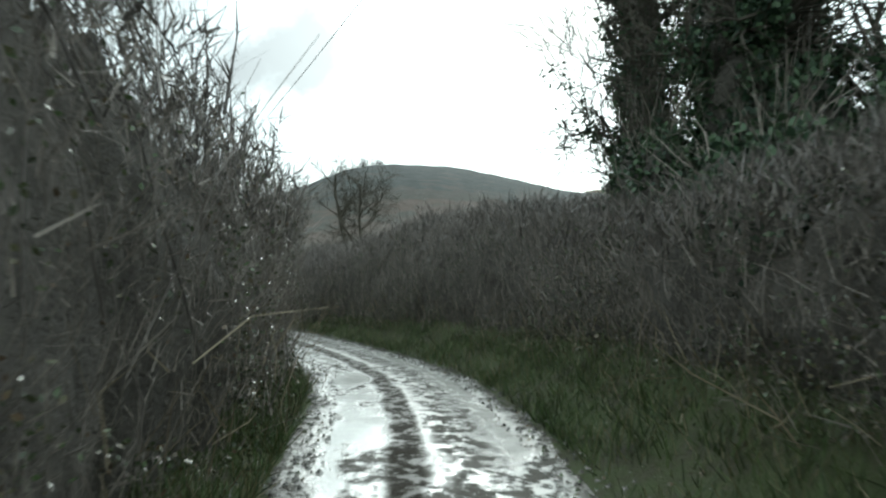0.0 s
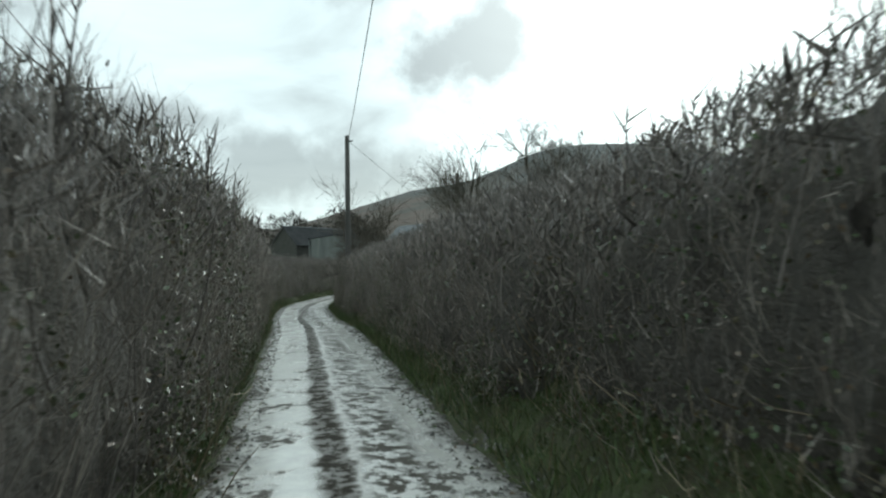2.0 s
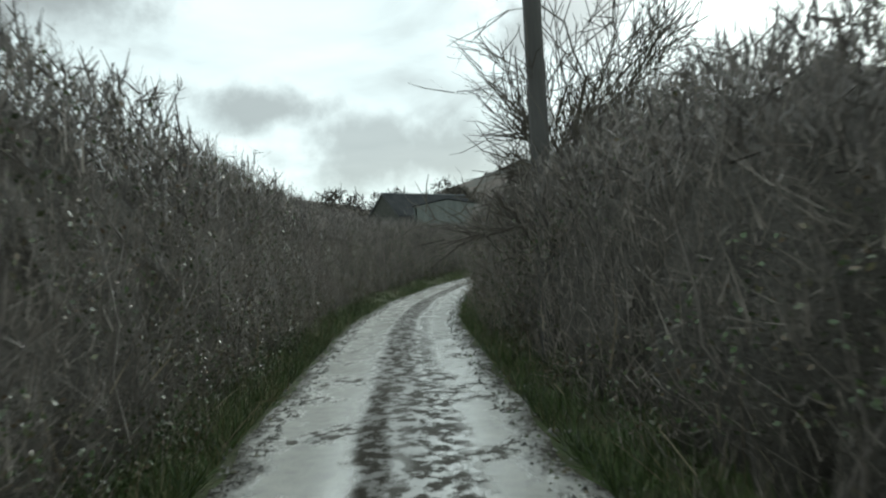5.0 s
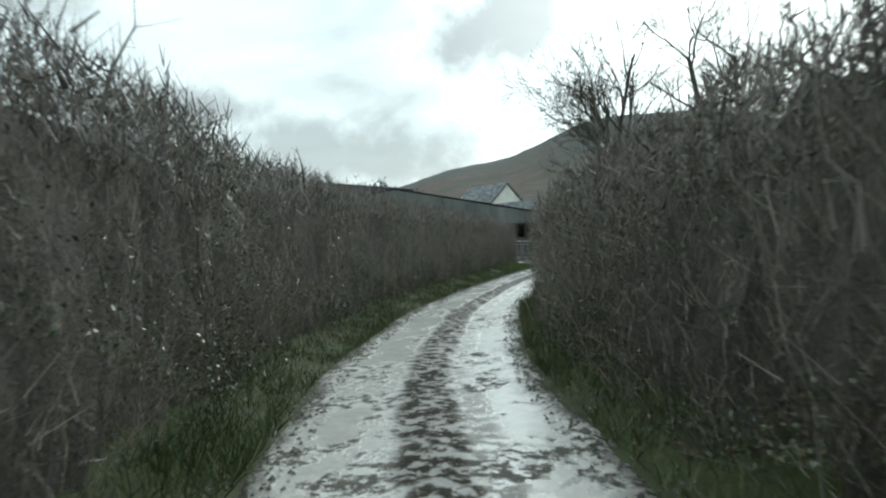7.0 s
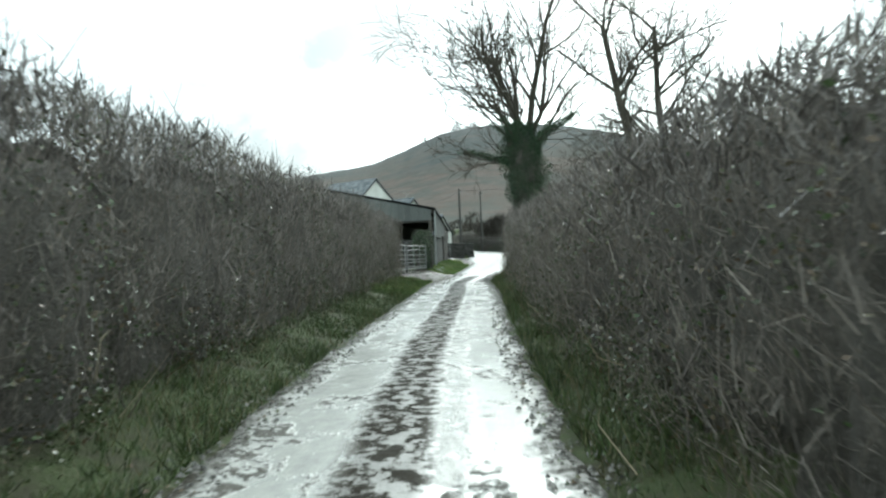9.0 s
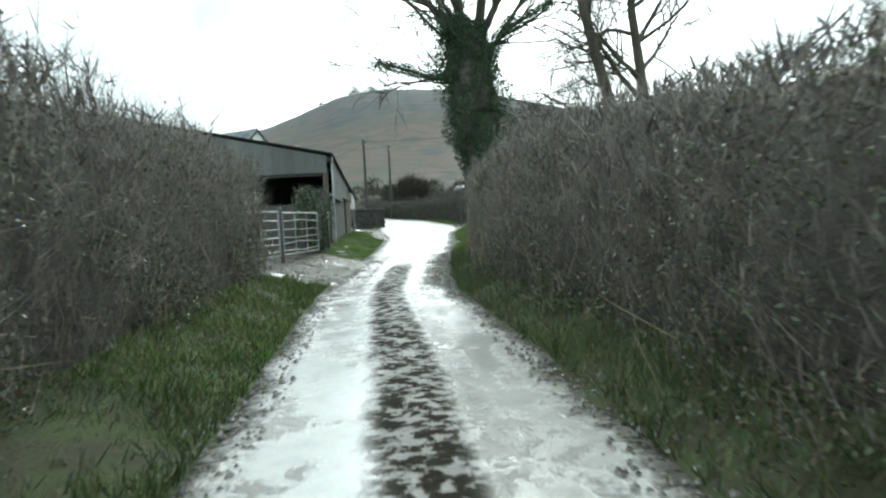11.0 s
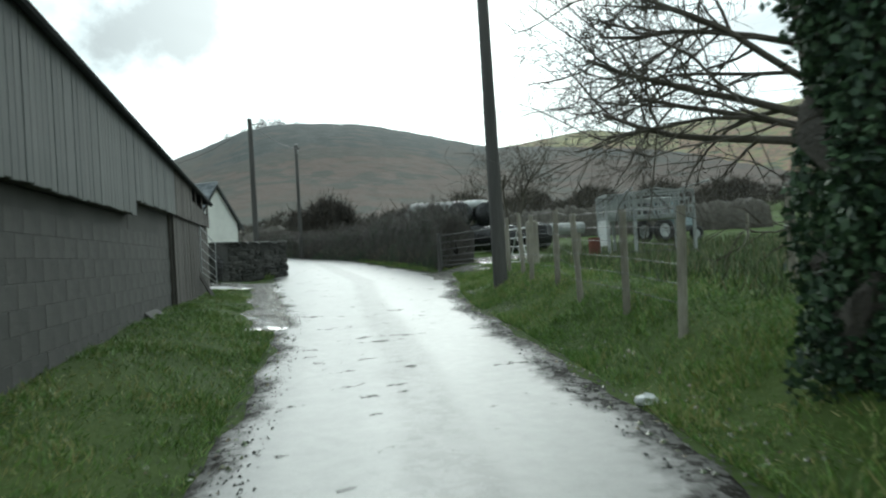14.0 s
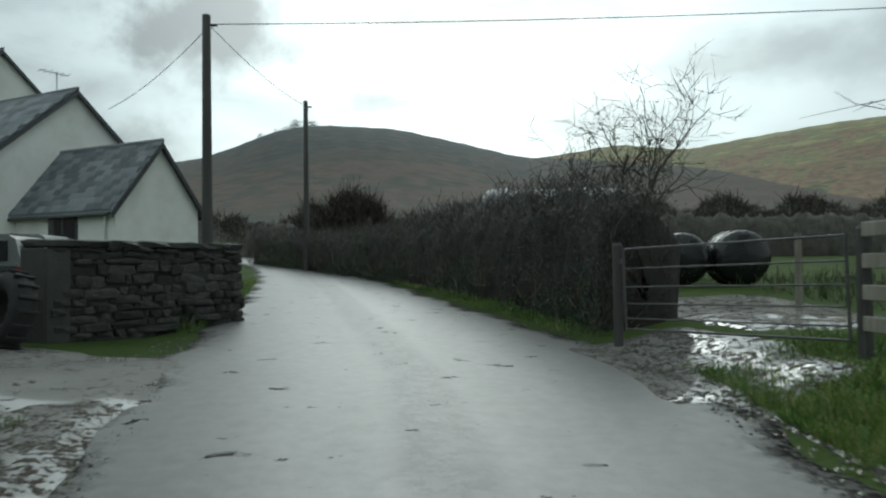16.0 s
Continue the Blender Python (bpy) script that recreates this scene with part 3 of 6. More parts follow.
def lane_cos(y):
    return np.cos(np.interp(y, _gy, _gh))


def lane_z(y):
    return np.interp(y, RISE[:, 0], RISE[:, 1])


def half(y):
    return np.interp(y, WIDE[:, 0], WIDE[:, 1]) / 2


def step(v, a, b):
    t = np.clip((v - a) / (b - a), 0, 1)
    return t * t * (3 - 2 * t)


def bumps(x, y):
    return (np.sin(x * 1.7 + 1.3 * np.sin(y * 0.9)) * np.sin(y * 1.3 + 0.7 * np.sin(x * 1.1)) * 0.5
            + np.sin(x * 4.1 + y * 2.3) * np.sin(y * 5.3 - x * 1.9) * 0.3 + np.sin(x * 9.7 - y * 7.1) * np.sin(y * 11.3 + x * 5.0) * 0.2)


BANK_R = np.array([(-100, .7), (-62, .7), (-50, .5), (-10, .45), (12, .45), (18, .55), (30, .55), (34, .35), (40, .2), (60, .2)])
BANK_L = np.array([(-100, .4), (-40, .35), (-6, .3), (4, .25), (16, .3), (28, .3), (33, .12), (38.5, .1), (42.5, -.28), (50, -.28), (58, .1), (70, .2)])


def land(x, y):
    """The height of the ground."""
    x, y = np.asarray(x, float), np.asarray(y, float)
    d = (x - lane_x(y)) * lane_cos(y)
    e = np.abs(d) - half(y)
    bank = np.where(d > 0, np.interp(y, BANK_R[:, 0], BANK_R[:, 1]), np.interp(y, BANK_L[:, 0], BANK_L[:, 1]))
    z = lane_z(y) + bank * step(e, 0.05, 1.5)
    z += bumps(x, y) * (0.05 * step(e, 0.0, 0.8))
    z += step(e, 30, 300) * 2.0
    return z - 0.05 * (1 - step(e, -0.25, 0.02))


def ground_sheet():
    ys = np.concatenate([-np.geomspace(4000, 100, 22), np.arange(-95, 75, 0.45), np.geomspace(76, 4000, 40)])
    us = np.concatenate([-np.geomspace(3500, 6.5, 36), np.arange(-6, 6.01, 0.2), np.geomspace(6.5, 3500, 36)])
    Y, U = np.meshgrid(ys, us, indexing="ij")
    X = lane_x(Y) + U
    Z = land(X, Y)
    n, m = Y.shape
    i = np.arange(n - 1)[:, None] * m + np.arange(m - 1)[None]
    F = np.stack([i, i + 1, i + m + 1, i + m], -1).reshape(-1, 4)
    ob = fast_mesh("ground", np.stack([X, Y, Z], -1).reshape(-1, 3), F, M_GROUND, smooth=True)
    ob.data.materials.append(M_VERGE)
    yc, uc = (Y[:-1, :-1] + Y[1:, 1:]).ravel() / 2, (U[:-1, :-1] + U[1:, 1:]).ravel() / 2
    near = (np.abs(uc) < 4.5) & (yc > -96) & (yc < 14)
    ob.data.polygons.foreach_set("material_index", near.astype(np.int32))
    return tagged(ob, "grass and soil ground of the fields and verges", "ground", kind="structure")


def road_sheet():
    ys = np.arange(-96, 92, 0.2)
    ks = np.linspace(-1, 1, 29)
    Y, K = np.meshgrid(ys, ks, indexing="ij")
    h = half(Y) * (1 + 0.05 * np.sin(Y * 2.1 + 3 * np.sign(K)) + 0.03 * np.sin(Y * 5.3 + K))
    d = K * (h + 0.06)
    slope = np.interp(Y, _gy, _gh)
    X = lane_x(Y) + d * np.cos(slope)
    Yp = Y - d * np.sin(slope)
    Z = lane_z(Y) + 0.012 * np.exp(-((d / 0.35) ** 2)) - 0.012 * np.exp(-(((np.abs(d) - 0.78) / 0.3) ** 2)) - 0.05 * step(np.abs(K), 0.9, 1.0)
    Z += 0.006 * bumps(X * 1.5, Yp * 1.5)
    n, m = Y.shape
    i = np.arange(n - 1)[:, None] * m + np.arange(m - 1)[None]
    F = np.stack([i, i + 1, i + m + 1, i + m], -1).reshape(-1, 4)
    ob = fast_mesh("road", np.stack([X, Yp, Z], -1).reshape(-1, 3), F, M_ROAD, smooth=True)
    uv = ob.data.uv_layers.new(name="lane")
    co = np.stack([d.ravel(), Y.ravel()], 1)
    idx = np.empty(len(ob.data.loops), np.int32)
    ob.data.loops.foreach_get("vertex_index", idx)
    uv.data.foreach_set("uv", co[idx].astype(np.float32).ravel())
    rim = np.stack([(h + 0.06 - np.abs(d)).ravel(), Y.ravel()], 1)
    ob.data.uv_layers.new(name="rim").data.foreach_set("uv", rim[idx].astype(np.float32).ravel())
    return tagged(ob, "narrow wet tarmac lane with muddy crown", "lane", kind="structure")


ground_sheet()
road_sheet()


# ---------------------------------------------------------------- hills
RIDGE = np.array([(-75, 3.5), (-60, 4.5), (-48, 5.0), (-40, 4.9), (-36, 4.3), (-32, 3.7), (-28.5, 4.6), (-25, 5.6), (-20.6, 7.0), (-16, 7.6), (-13, 8.7),
                  (-10.2, 9.8), (-7.3, 10.2), (-1, 10.1), (3.5, 9.2), (8.9, 7.8), (11, 7.7), (60, 3)])
RIDGE_R = np.array([(-20, 2), (2, 5.5), (9, 7.6), (12.4, 8.0), (16.3, 8.6), (20.9, 8.0), (25, 8.5), (31, 9.0), (36, 9.2), (50, 9.4), (70, 7), (90, 5)])
RIDGE_L = np.array([(-100, 4), (-70, 7), (-50, 6.6), (-40, 5.2), (-35.3, 4.5), (-32, 3.4), (-28, 2.2), (-22, 1)])


def hill(name, ridge, az0, az1, near, far, label, seed, mat=None):
    az = np.arange(az0, az1 + 0.01, 0.4)
    s = np.linspace(0, 1, 30)
    A, S = np.meshgrid(az, s, indexing="ij")
    el = _soften(np.interp(az, ridge[:, 0], ridge[:, 1]), 11)[:, None]
    el = el + (0.02 * np.sin(az * 3 + seed) + 0.012 * np.sin(az * 9 + seed))[:, None]
    R = near + (far - near) * S
    top = far * np.tan(np.radians(el))
    fold = 1 + 0.05 * np.sin(np.radians(A) * 17 + seed + S * 3) * np.sin(S * 3.14)
    Z = 8 + (top - 8) * (0.35 * S + 0.65 * step(S, 0.05, 1.0)) * np.where(S < 0.97, fold * 0.5 + 0.5, 1)
    back = np.stack([R[:, -1] * 1.25, Z[:, -1] * 0.6], 1)
    X, Y = R * np.sin(np.radians(A)), R * np.cos(np.radians(A))
    V = np.stack([X, Y, Z], -1)
    B = np.stack([back[:, 0] * np.sin(np.radians(az)), back[:, 0] * np.cos(np.radians(az)), back[:, 1] - 60], -1)[:, None]
    V = np.concatenate([V, B], 1)
    V[:, 0, 2] -= 30
    n, m = V.shape[:2]
    i = np.arange(n - 1)[:, None] * m + np.arange(m - 1)[None]
    F = np.stack([i, i + m, i + m + 1, i + 1], -1).reshape(-1, 4)
    return tagged(fast_mesh(name, V.reshape(-1, 3), F, mat or M_HILL, smooth=True), label, "hill", kind="structure")


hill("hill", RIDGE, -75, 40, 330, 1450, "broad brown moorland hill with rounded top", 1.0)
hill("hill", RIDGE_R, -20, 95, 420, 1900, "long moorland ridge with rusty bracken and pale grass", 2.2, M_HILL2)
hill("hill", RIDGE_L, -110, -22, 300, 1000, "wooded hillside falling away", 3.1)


# ---------------------------------------------------------------- hedges
def wob(a, k, seed):
    return np.sin(a * k + seed) * 0.5 + np.sin(a * k * 2.7 + seed * 1.7) * 0.3 + np.sin(a * k * 6.1 + seed * 0.6) * 0.2


def hedge(line, height, thick, label, seed, twigs=1450, shoots=55, leaves=1200, straw=4, shoot_len=0.3, face=1.0, wild=(1.0, 1.0), leaf_mat=None, twig_mat=None, caps=(True, True), core_mat=None):
    """A clipped winter hedge along a line of (x, y) places; thick is its depth away from the lane, to the side face points from."""
    line = np.asarray(line, float)
    seg = np.r_[0, np.cumsum(np.hypot(*np.diff(line, axis=0).T))]
    length = seg[-1]
    s = np.linspace(0, length, max(2, int(length / 0.16)))
    cx, cy = np.interp(s, seg, line[:, 0]), np.interp(s, seg, line[:, 1])
    tx, ty = np.gradient(cx, s), np.gradient(cy, s)
    tn = np.hypot(tx, ty)
    nx, ny = -ty / tn * face, tx / tn * face
    ends = np.ones_like(s)
    for dist, capped in ((s, caps[0]), (length - s, caps[1])):
        if capped:
            ends = np.minimum(ends, 0.3 + 0.7 * np.sqrt(np.clip(dist / 0.45, 0.0, 1.0)))
    hs = np.interp(s, np.linspace(0, length, len(height)), height) * (1 + 0.06 * wob(s, 1.1, seed) + 0.045 * wob(s, 3.7, seed + 2))
    t = thing("hedge", label, "hedge")
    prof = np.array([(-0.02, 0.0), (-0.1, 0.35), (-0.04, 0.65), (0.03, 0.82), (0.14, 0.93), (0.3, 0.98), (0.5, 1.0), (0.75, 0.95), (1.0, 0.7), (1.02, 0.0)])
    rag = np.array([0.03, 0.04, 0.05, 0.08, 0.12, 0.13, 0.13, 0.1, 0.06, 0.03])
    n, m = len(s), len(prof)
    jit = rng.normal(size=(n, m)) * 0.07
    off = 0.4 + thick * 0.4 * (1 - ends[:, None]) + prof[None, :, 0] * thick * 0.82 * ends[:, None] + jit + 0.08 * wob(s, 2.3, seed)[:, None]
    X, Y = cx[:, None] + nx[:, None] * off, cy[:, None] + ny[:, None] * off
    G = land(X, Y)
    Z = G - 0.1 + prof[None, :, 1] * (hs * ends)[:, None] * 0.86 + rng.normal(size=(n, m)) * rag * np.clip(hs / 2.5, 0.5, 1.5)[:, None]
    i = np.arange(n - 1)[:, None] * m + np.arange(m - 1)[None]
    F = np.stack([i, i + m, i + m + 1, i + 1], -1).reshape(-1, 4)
    # dark sheet behind the twigs stands in for shade deep in the hedge
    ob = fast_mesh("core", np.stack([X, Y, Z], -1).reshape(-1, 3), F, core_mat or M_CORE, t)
    bm = bmesh.new()
    bm.from_mesh(ob.data)
    bm.verts.ensure_lookup_table()
    for k in (0, (n - 1) * m):
        bm.faces.new([bm.verts[k + j] for j in range(m)])
    bmesh.ops.recalc_face_normals(bm, faces=bm.faces)
    bm.to_mesh(ob.data)
    bm.free()

    def spots(count, lo, hi, dlo, dhi):
        u = rng.uniform(0, length, count)
        h = np.interp(u, s, hs)
        f = rng.uniform(lo, hi, count)
        dd = rng.uniform(dlo, dhi, count)
        bulge = 0.08 * wob(u, 2.3, seed) + 0.12 * wob(f * 5 + u * 0.7, 1.3, seed)
        a, b = np.interp(u, s, nx), np.interp(u, s, ny)
        x, y = np.interp(u, s, cx) + a * (dd + bulge), np.interp(u, s, cy) + b * (dd + bulge)
        z = land(x, y) + f * h
        return np.stack([x, y, z], 1), np.stack([a, b, 0 * a], 1), h

    for end in [e for e, c in zip((0.0, length), caps) if c]:
        k = int(twigs * thick * 2.2)
        u = np.abs(end - np.abs(rng.normal(0, 0.35, k))) if end else np.abs(rng.normal(0, 0.35, k))
        a, b = np.interp(u, s, nx), np.interp(u, s, ny)
        dd = rng.uniform(0, thick, k)
        x, y = np.interp(u, s, cx) + a * dd, np.interp(u, s, cy) + b * dd
        p0 = np.stack([x, y, land(x, y) + rng.uniform(0.0, 0.85, k) * np.interp(end, s, hs)], 1)
        d = np.concatenate([rng.normal(0, 0.45, (k, 2)), np.abs(rng.normal(0.8, 0.3, (k, 1)))], 1) * rng.uniform(0.1, 0.4, k)[:, None]
        V, Fq = sticks(p0, p0 + d, 0.0016 + rng.gamma(2.0, 0.0011, k))
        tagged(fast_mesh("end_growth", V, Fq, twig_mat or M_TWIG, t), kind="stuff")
        V, Fq = leaf_cards(p0[::2] + d[::2] * 0.7, rng.uniform(0.01, 0.03, len(p0[::2])))
        tagged(fast_mesh("leaf_growth", V, Fq, leaf_mat or M_LEAF, t), kind="stuff")
    k = int(twigs * length)
    p0, out, h = spots(k, 0.02, 0.97, -0.06, 0.42)
    rise = np.abs(rng.normal(0.85, 0.35, k))[:, None]
    d = np.concatenate([rng.normal(0, 0.36, (k, 2)), rise], 1) - out * rng.uniform(-0.1, 0.5, k)[:, None]
    ln = np.minimum(0.06 + rng.gamma(2.2, 0.06, k), 0.32)[:, None]
    d = d / np.linalg.norm(d, axis=1)[:, None] * ln
    main = rng.random(k) < 0.4
    fork = rng.choice(np.flatnonzero(main), k)
    p0 = np.where(main[:, None], p0, p0[fork] + d[fork] * rng.uniform(0.2, 0.9, k)[:, None])
    d = np.where(main[:, None], d, (d[fork] + rng.normal(0, 0.6, (k, 3)) * ln[fork]) * rng.uniform(0.25, 0.6, k)[:, None])
    V, Fq = sticks(p0, p0 + d, (0.0007 + rng.gamma(2.0, 0.0006, k)) * np.where(main, 1.3, 0.8))
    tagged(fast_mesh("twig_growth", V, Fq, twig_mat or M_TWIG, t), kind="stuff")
    k = int(twigs * 0.6 * length)
    p0, out, h = spots(k, 0.74, 1.02, 0.0, thick)
    d = np.concatenate([rng.normal(0, 0.5, (k, 2)), np.abs(rng.normal(0.8, 0.3, (k, 1)))], 1)
    d = d / np.linalg.norm(d, axis=1)[:, None] * rng.uniform(0.08, 0.26, k)[:, None]
    V, Fq = sticks(p0, p0 + d, 0.002 + rng.gamma(2.0, 0.0019, k))
    tagged(fast_mesh("top_growth", V, Fq, twig_mat or M_SHOOT, t), kind="stuff")
    # stout flailed stems that stand above the top, each with a brush of short twigs, in clumps
    k = int(shoots * 0.42 * length)
    p0, out, h = spots(k, 0.78, 0.93, 0.02, thick * 0.85)
    at = np.abs(p0[:, 0] - line[0, 0]) + np.abs(p0[:, 1] - line[0, 1])
    tall = np.interp(at / at.max(), np.linspace(0, 1, len(wild)), wild) * np.clip(0.75 + 0.7 * wob(at, 2.1, seed), 0.3, 1.5)
    d = np.concatenate([rng.normal(0, 0.2, (k, 2)), np.ones((k, 1))], 1) * np.minimum((rng.gamma(4.0, shoot_len / 3.0, k) + 0.16) * tall, 0.6)[:, None]
    bend = rng.normal(0, 0.035, (k, 3))
    V, Fq = ribbons(p0, p0 + d * 0.5 + bend, p0 + d, rng.uniform(0.006, 0.014, k))
    V2, F2 = [V], [Fq]
    kk = k * 9
    idx = rng.integers(0, k, kk)
    f = 1 - rng.uniform(0, 0.8, kk) ** 1.5
    q0 = p0[idx] + d[idx] * f[:, None] + bend[idx] * (1 - np.abs(2 * f - 1))[:, None]
    dq = (rng.normal(0, 0.55, (kk, 3)) + [0, 0, 0.75]) * (rng.uniform(0.06, 0.2, kk) * np.clip(tall[idx], 0.6, 1.2))[:, None]
    Vq, Fk = sticks(q0, q0 + dq, rng.uniform(0.0035, 0.009, kk))
    V2.append(Vq)
    F2.append(Fk + len(V))
    tagged(fast_mesh("shoot_growth", np.concatenate(V2), np.concatenate(F2), twig_mat or M_SHOOT, t), kind="stuff")
    k = int(4.5 * length)
    p0, out, h = spots(k, 0.0, 0.6, -0.02, 0.2)
    rise = np.minimum(rng.uniform(0.2, 0.6, k) * h, h * 1.02 - (p0[:, 2] - land(p0[:, 0], p0[:, 1])))
    lean = rng.normal(0, 0.2, (k, 2)) * rise[:, None]
    paths = []
    for i in range(k):
        f = np.linspace(0, 1, 5)
        p = p0[i] + np.stack([lean[i, 0] * f, lean[i, 1] * f, rise[i] * f], 1) + rng.normal(0, 0.03, (5, 3))
        paths.append((p, rng.uniform(0.003, 0.01) * (1 - 0.6 * f)))
    V, Fq = tubes(paths, 3)
    tagged(fast_mesh("stem_growth", V, Fq, twig_mat or M_STEM, t), kind="stuff")
    if leaves:
        k = int(leaves * length)
        p0, out, h = spots(k, 0.0, 0.98, -0.06, 0.3)
        low = rng.random(k) < 0.45
        p0[low, 2] = p0[low, 2] - (p0[low, 2] - land(p0[low, 0], p0[low, 1])) * rng.uniform(0.5, 0.95, low.sum())
        clump = wob(p0[:, 0] * 1.3 + p0[:, 1], 1.7, seed) + wob(p0[:, 2] * 2.0 + p0[:, 1] * 0.6, 1.9, seed + 2)
        p0 = p0[clump > -0.15]
        V, Fq = leaf_cards(p0, rng.uniform(0.008, 0.026, len(p0)))
        tagged(fast_mesh("leaf_growth", V, Fq, leaf_mat or M_LEAF, t), kind="stuff")
    if straw:
        k = int(straw * length)
        p0, out, h = spots(k, 0.0, 0.35, -0.35, 0.05)
        d = (rng.normal(0, 0.5, (k, 3)) + [0, 0, 0.9] - out * 0.3) * rng.uniform(0.12, 0.36, k)[:, None]
        V, Fq = ribbons(p0, p0 + d * 0.6 + rng.normal(0, 0.05, (k, 3)), p0 + d, rng.uniform(0.002, 0.005, k))
        tagged(fast_mesh("dead_growth", V, Fq, M_STRAW, t), kind="stuff")
    return t


def lane_line(y0, y1, off, side):
    """A line beside the lane at off metres past its edge: off is a list spread over the stretch."""
    y = np.arange(y0, y1 + 0.01, 0.5)
    o = half(y) + np.interp(y, np.linspace(y0, y1, len(off)), off)
    sl = np.interp(y, _gy, _gh)
    return np.stack([lane_x(y) + side * o * np.cos(sl), y - side * o * np.sin(sl)], 1)


hedge(lane_line(-92, -64, [0.3, 0.3, 0.25, 0.2, 0.2, 0.15, 0.08, 0.0], -1), [3.4, 3.4, 3.4, 3.2, 2.4, 2.15, 2.1, 2.2], 1.7, "tall overgrown bare winter hedge beside the lane", 1.0, 1400, 60, 900, 12, 0.4, caps=(True, False))
hedge(lane_line(-64, 7.8, [0.0, 0.12, 0.3, 0.6, 0.75, 0.95, 1.3], -1), [2.3, 2.35, 2.5, 2.5, 2.55, 2.5, 2.35, 2.3, 2.3], 1.4, "long brown clipped hawthorn hedge on a grassy bank", 2.0, wild=(1.0, 0.6, 0.7, 0.7, 0.9, 0.7), caps=(False, True))
hedge(lane_line(-92, -61.6, [0.9, 0.9, 0.5], 1), [2.3, 2.3, 2.2, 1.7, 1.3, 1.6, 2.05, 1.95, 1.75], 1.5, "dark bare hedge on a grassy bank below ivy-clad trees", 3.0, 1300, 55, 800, 15, face=-1.0, wild=(0.7, 0.5, 0.3, 0.6, 0.5), caps=(True, False))
hedge(lane_line(-62, 0.0, [0.3, 0.3, 0.3, 0.35, 0.4, 0.5], 1), [1.8, 2.1, 2.2, 2.25, 1.88, 1.76, 1.95], 1.5, "long dark brambly hedge on the bank beside the lane", 4.0, face=-1.0, wild=(0.7, 0.3, 0.35, 0.8, 0.75, 0.4, 0.4), caps=(False, False))
hedge(lane_line(0.3, 17.8, [0.5, 0.55, 0.7], 1), [2.15, 2.1, 2.05, 2.1, 2.25], 1.6, "thick leafy bramble and thorn hedge ending at the ivy tree", 4.4, leaves=1800, face=-1.0, caps=(False, True))
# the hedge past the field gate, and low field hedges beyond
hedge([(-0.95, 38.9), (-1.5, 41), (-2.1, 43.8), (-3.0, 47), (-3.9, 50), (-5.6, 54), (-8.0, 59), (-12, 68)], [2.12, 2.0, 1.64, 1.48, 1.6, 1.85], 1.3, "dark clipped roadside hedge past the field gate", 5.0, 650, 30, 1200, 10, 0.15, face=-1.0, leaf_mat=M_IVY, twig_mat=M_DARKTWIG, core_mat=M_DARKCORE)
hedge([(-13.0, 62), (-10.8, 56.5), (-9.0, 52.8)], [1.6, 1.7, 1.5], 1.0, "low hedge beside the cottage", 5.6, 250, 20, 60, 5, 0.2, face=-1.0)
hedge([(24, 62), (10, 66), (-2, 70), (-16, 82)], [2.4, 2.6, 2.4], 1.8, "far field hedge at the edge of the pasture", 6.0, 90, 12, 20, 0, 0.4, face=-1.0)


# ---------------------------------------------------------------- bare trees
def tree_paths(base, height, r0, seed, spread=0.55, levels=4, stems=1, lean=(0, 0), first=0.28, kids=(5, 5, 4, 3), droop=0.0, trunk=0.62, reach=0.57, limbs=(), twig_len=0.57, tilt=0.32, wander=0.13, rmin=0.009, sway=0.13):
    """Tapered limbs: trunk, boughs, branches and twigs as (points, radii)."""
    g = np.random.default_rng(seed)
    out = []
    tag = [0]

    def limb(p, d, length, r, level, bough=0):
        if level == 1:
            tag[0] += 1
            bough = tag[0]
        n = 6 if level < 2 else 4 if level == 2 else 3
        pts, dirs = [np.array(p, float)], []
        d = np.array(d, float) / np.linalg.norm(d)
        for i in range(n):
            d = d + g.normal(0, (wander if level == 0 else sway) + 0.04 * level, 3) + np.array([0, 0, (0.05 - droop * (level > 0)) if level else 0.03])
            d /= np.linalg.norm(d)
            dirs.append(d.copy())
            pts.append(pts[-1] + d * length / n)
        pts = np.array(pts)
        out.append((level, bough, pts, np.linspace(r, r * (0.45 if level < levels else 0.3), n + 1)))
        if level >= levels:
            return
        for k in range(kids[min(level, len(kids) - 1)]):
            f = g.uniform(first if level == 0 else 0.25, 1.0)
            j = min(int(f * n), n - 1)
            q = pts[j] + (pts[j + 1] - pts[j]) * (f * n - j)
            side = g.normal(size=3)
            side -= dirs[j] * (side @ dirs[j])
            side /= np.linalg.norm(side)
            nd = dirs[j] * g.uniform(0.45, 0.9) + side * g.uniform(0.6, 1.1) * spread * 1.6
            limb(q, nd, length * g.uniform(0.75, 1.25) * (reach if level == 0 else twig_len), max(rmin, r * (1 - 0.5 * f) * g.uniform(0.4, 0.62)), level + 1, bough)

    for z, d, length, r in limbs:
        tag[0] += 1
        limb(np.array(base) + [0, 0, z], d, length, r, 1)
    for s in range(stems):
        a = 2 * math.pi * s / max(1, stems) + seed
        lean_out = 0.0 if stems == 1 else tilt
        limb(np.array(base) + ([0.12 * math.cos(a), 0.12 * math.sin(a), 0] if stems > 1 else [0, 0, 0]),
             (lean[0] + lean_out * math.cos(a), lean[1] + lean_out * math.sin(a), 1), height * (trunk if stems == 1 else g.uniform(0.5, 0.7)), r0 * (1 if stems == 1 else 0.7), 0)
    return out


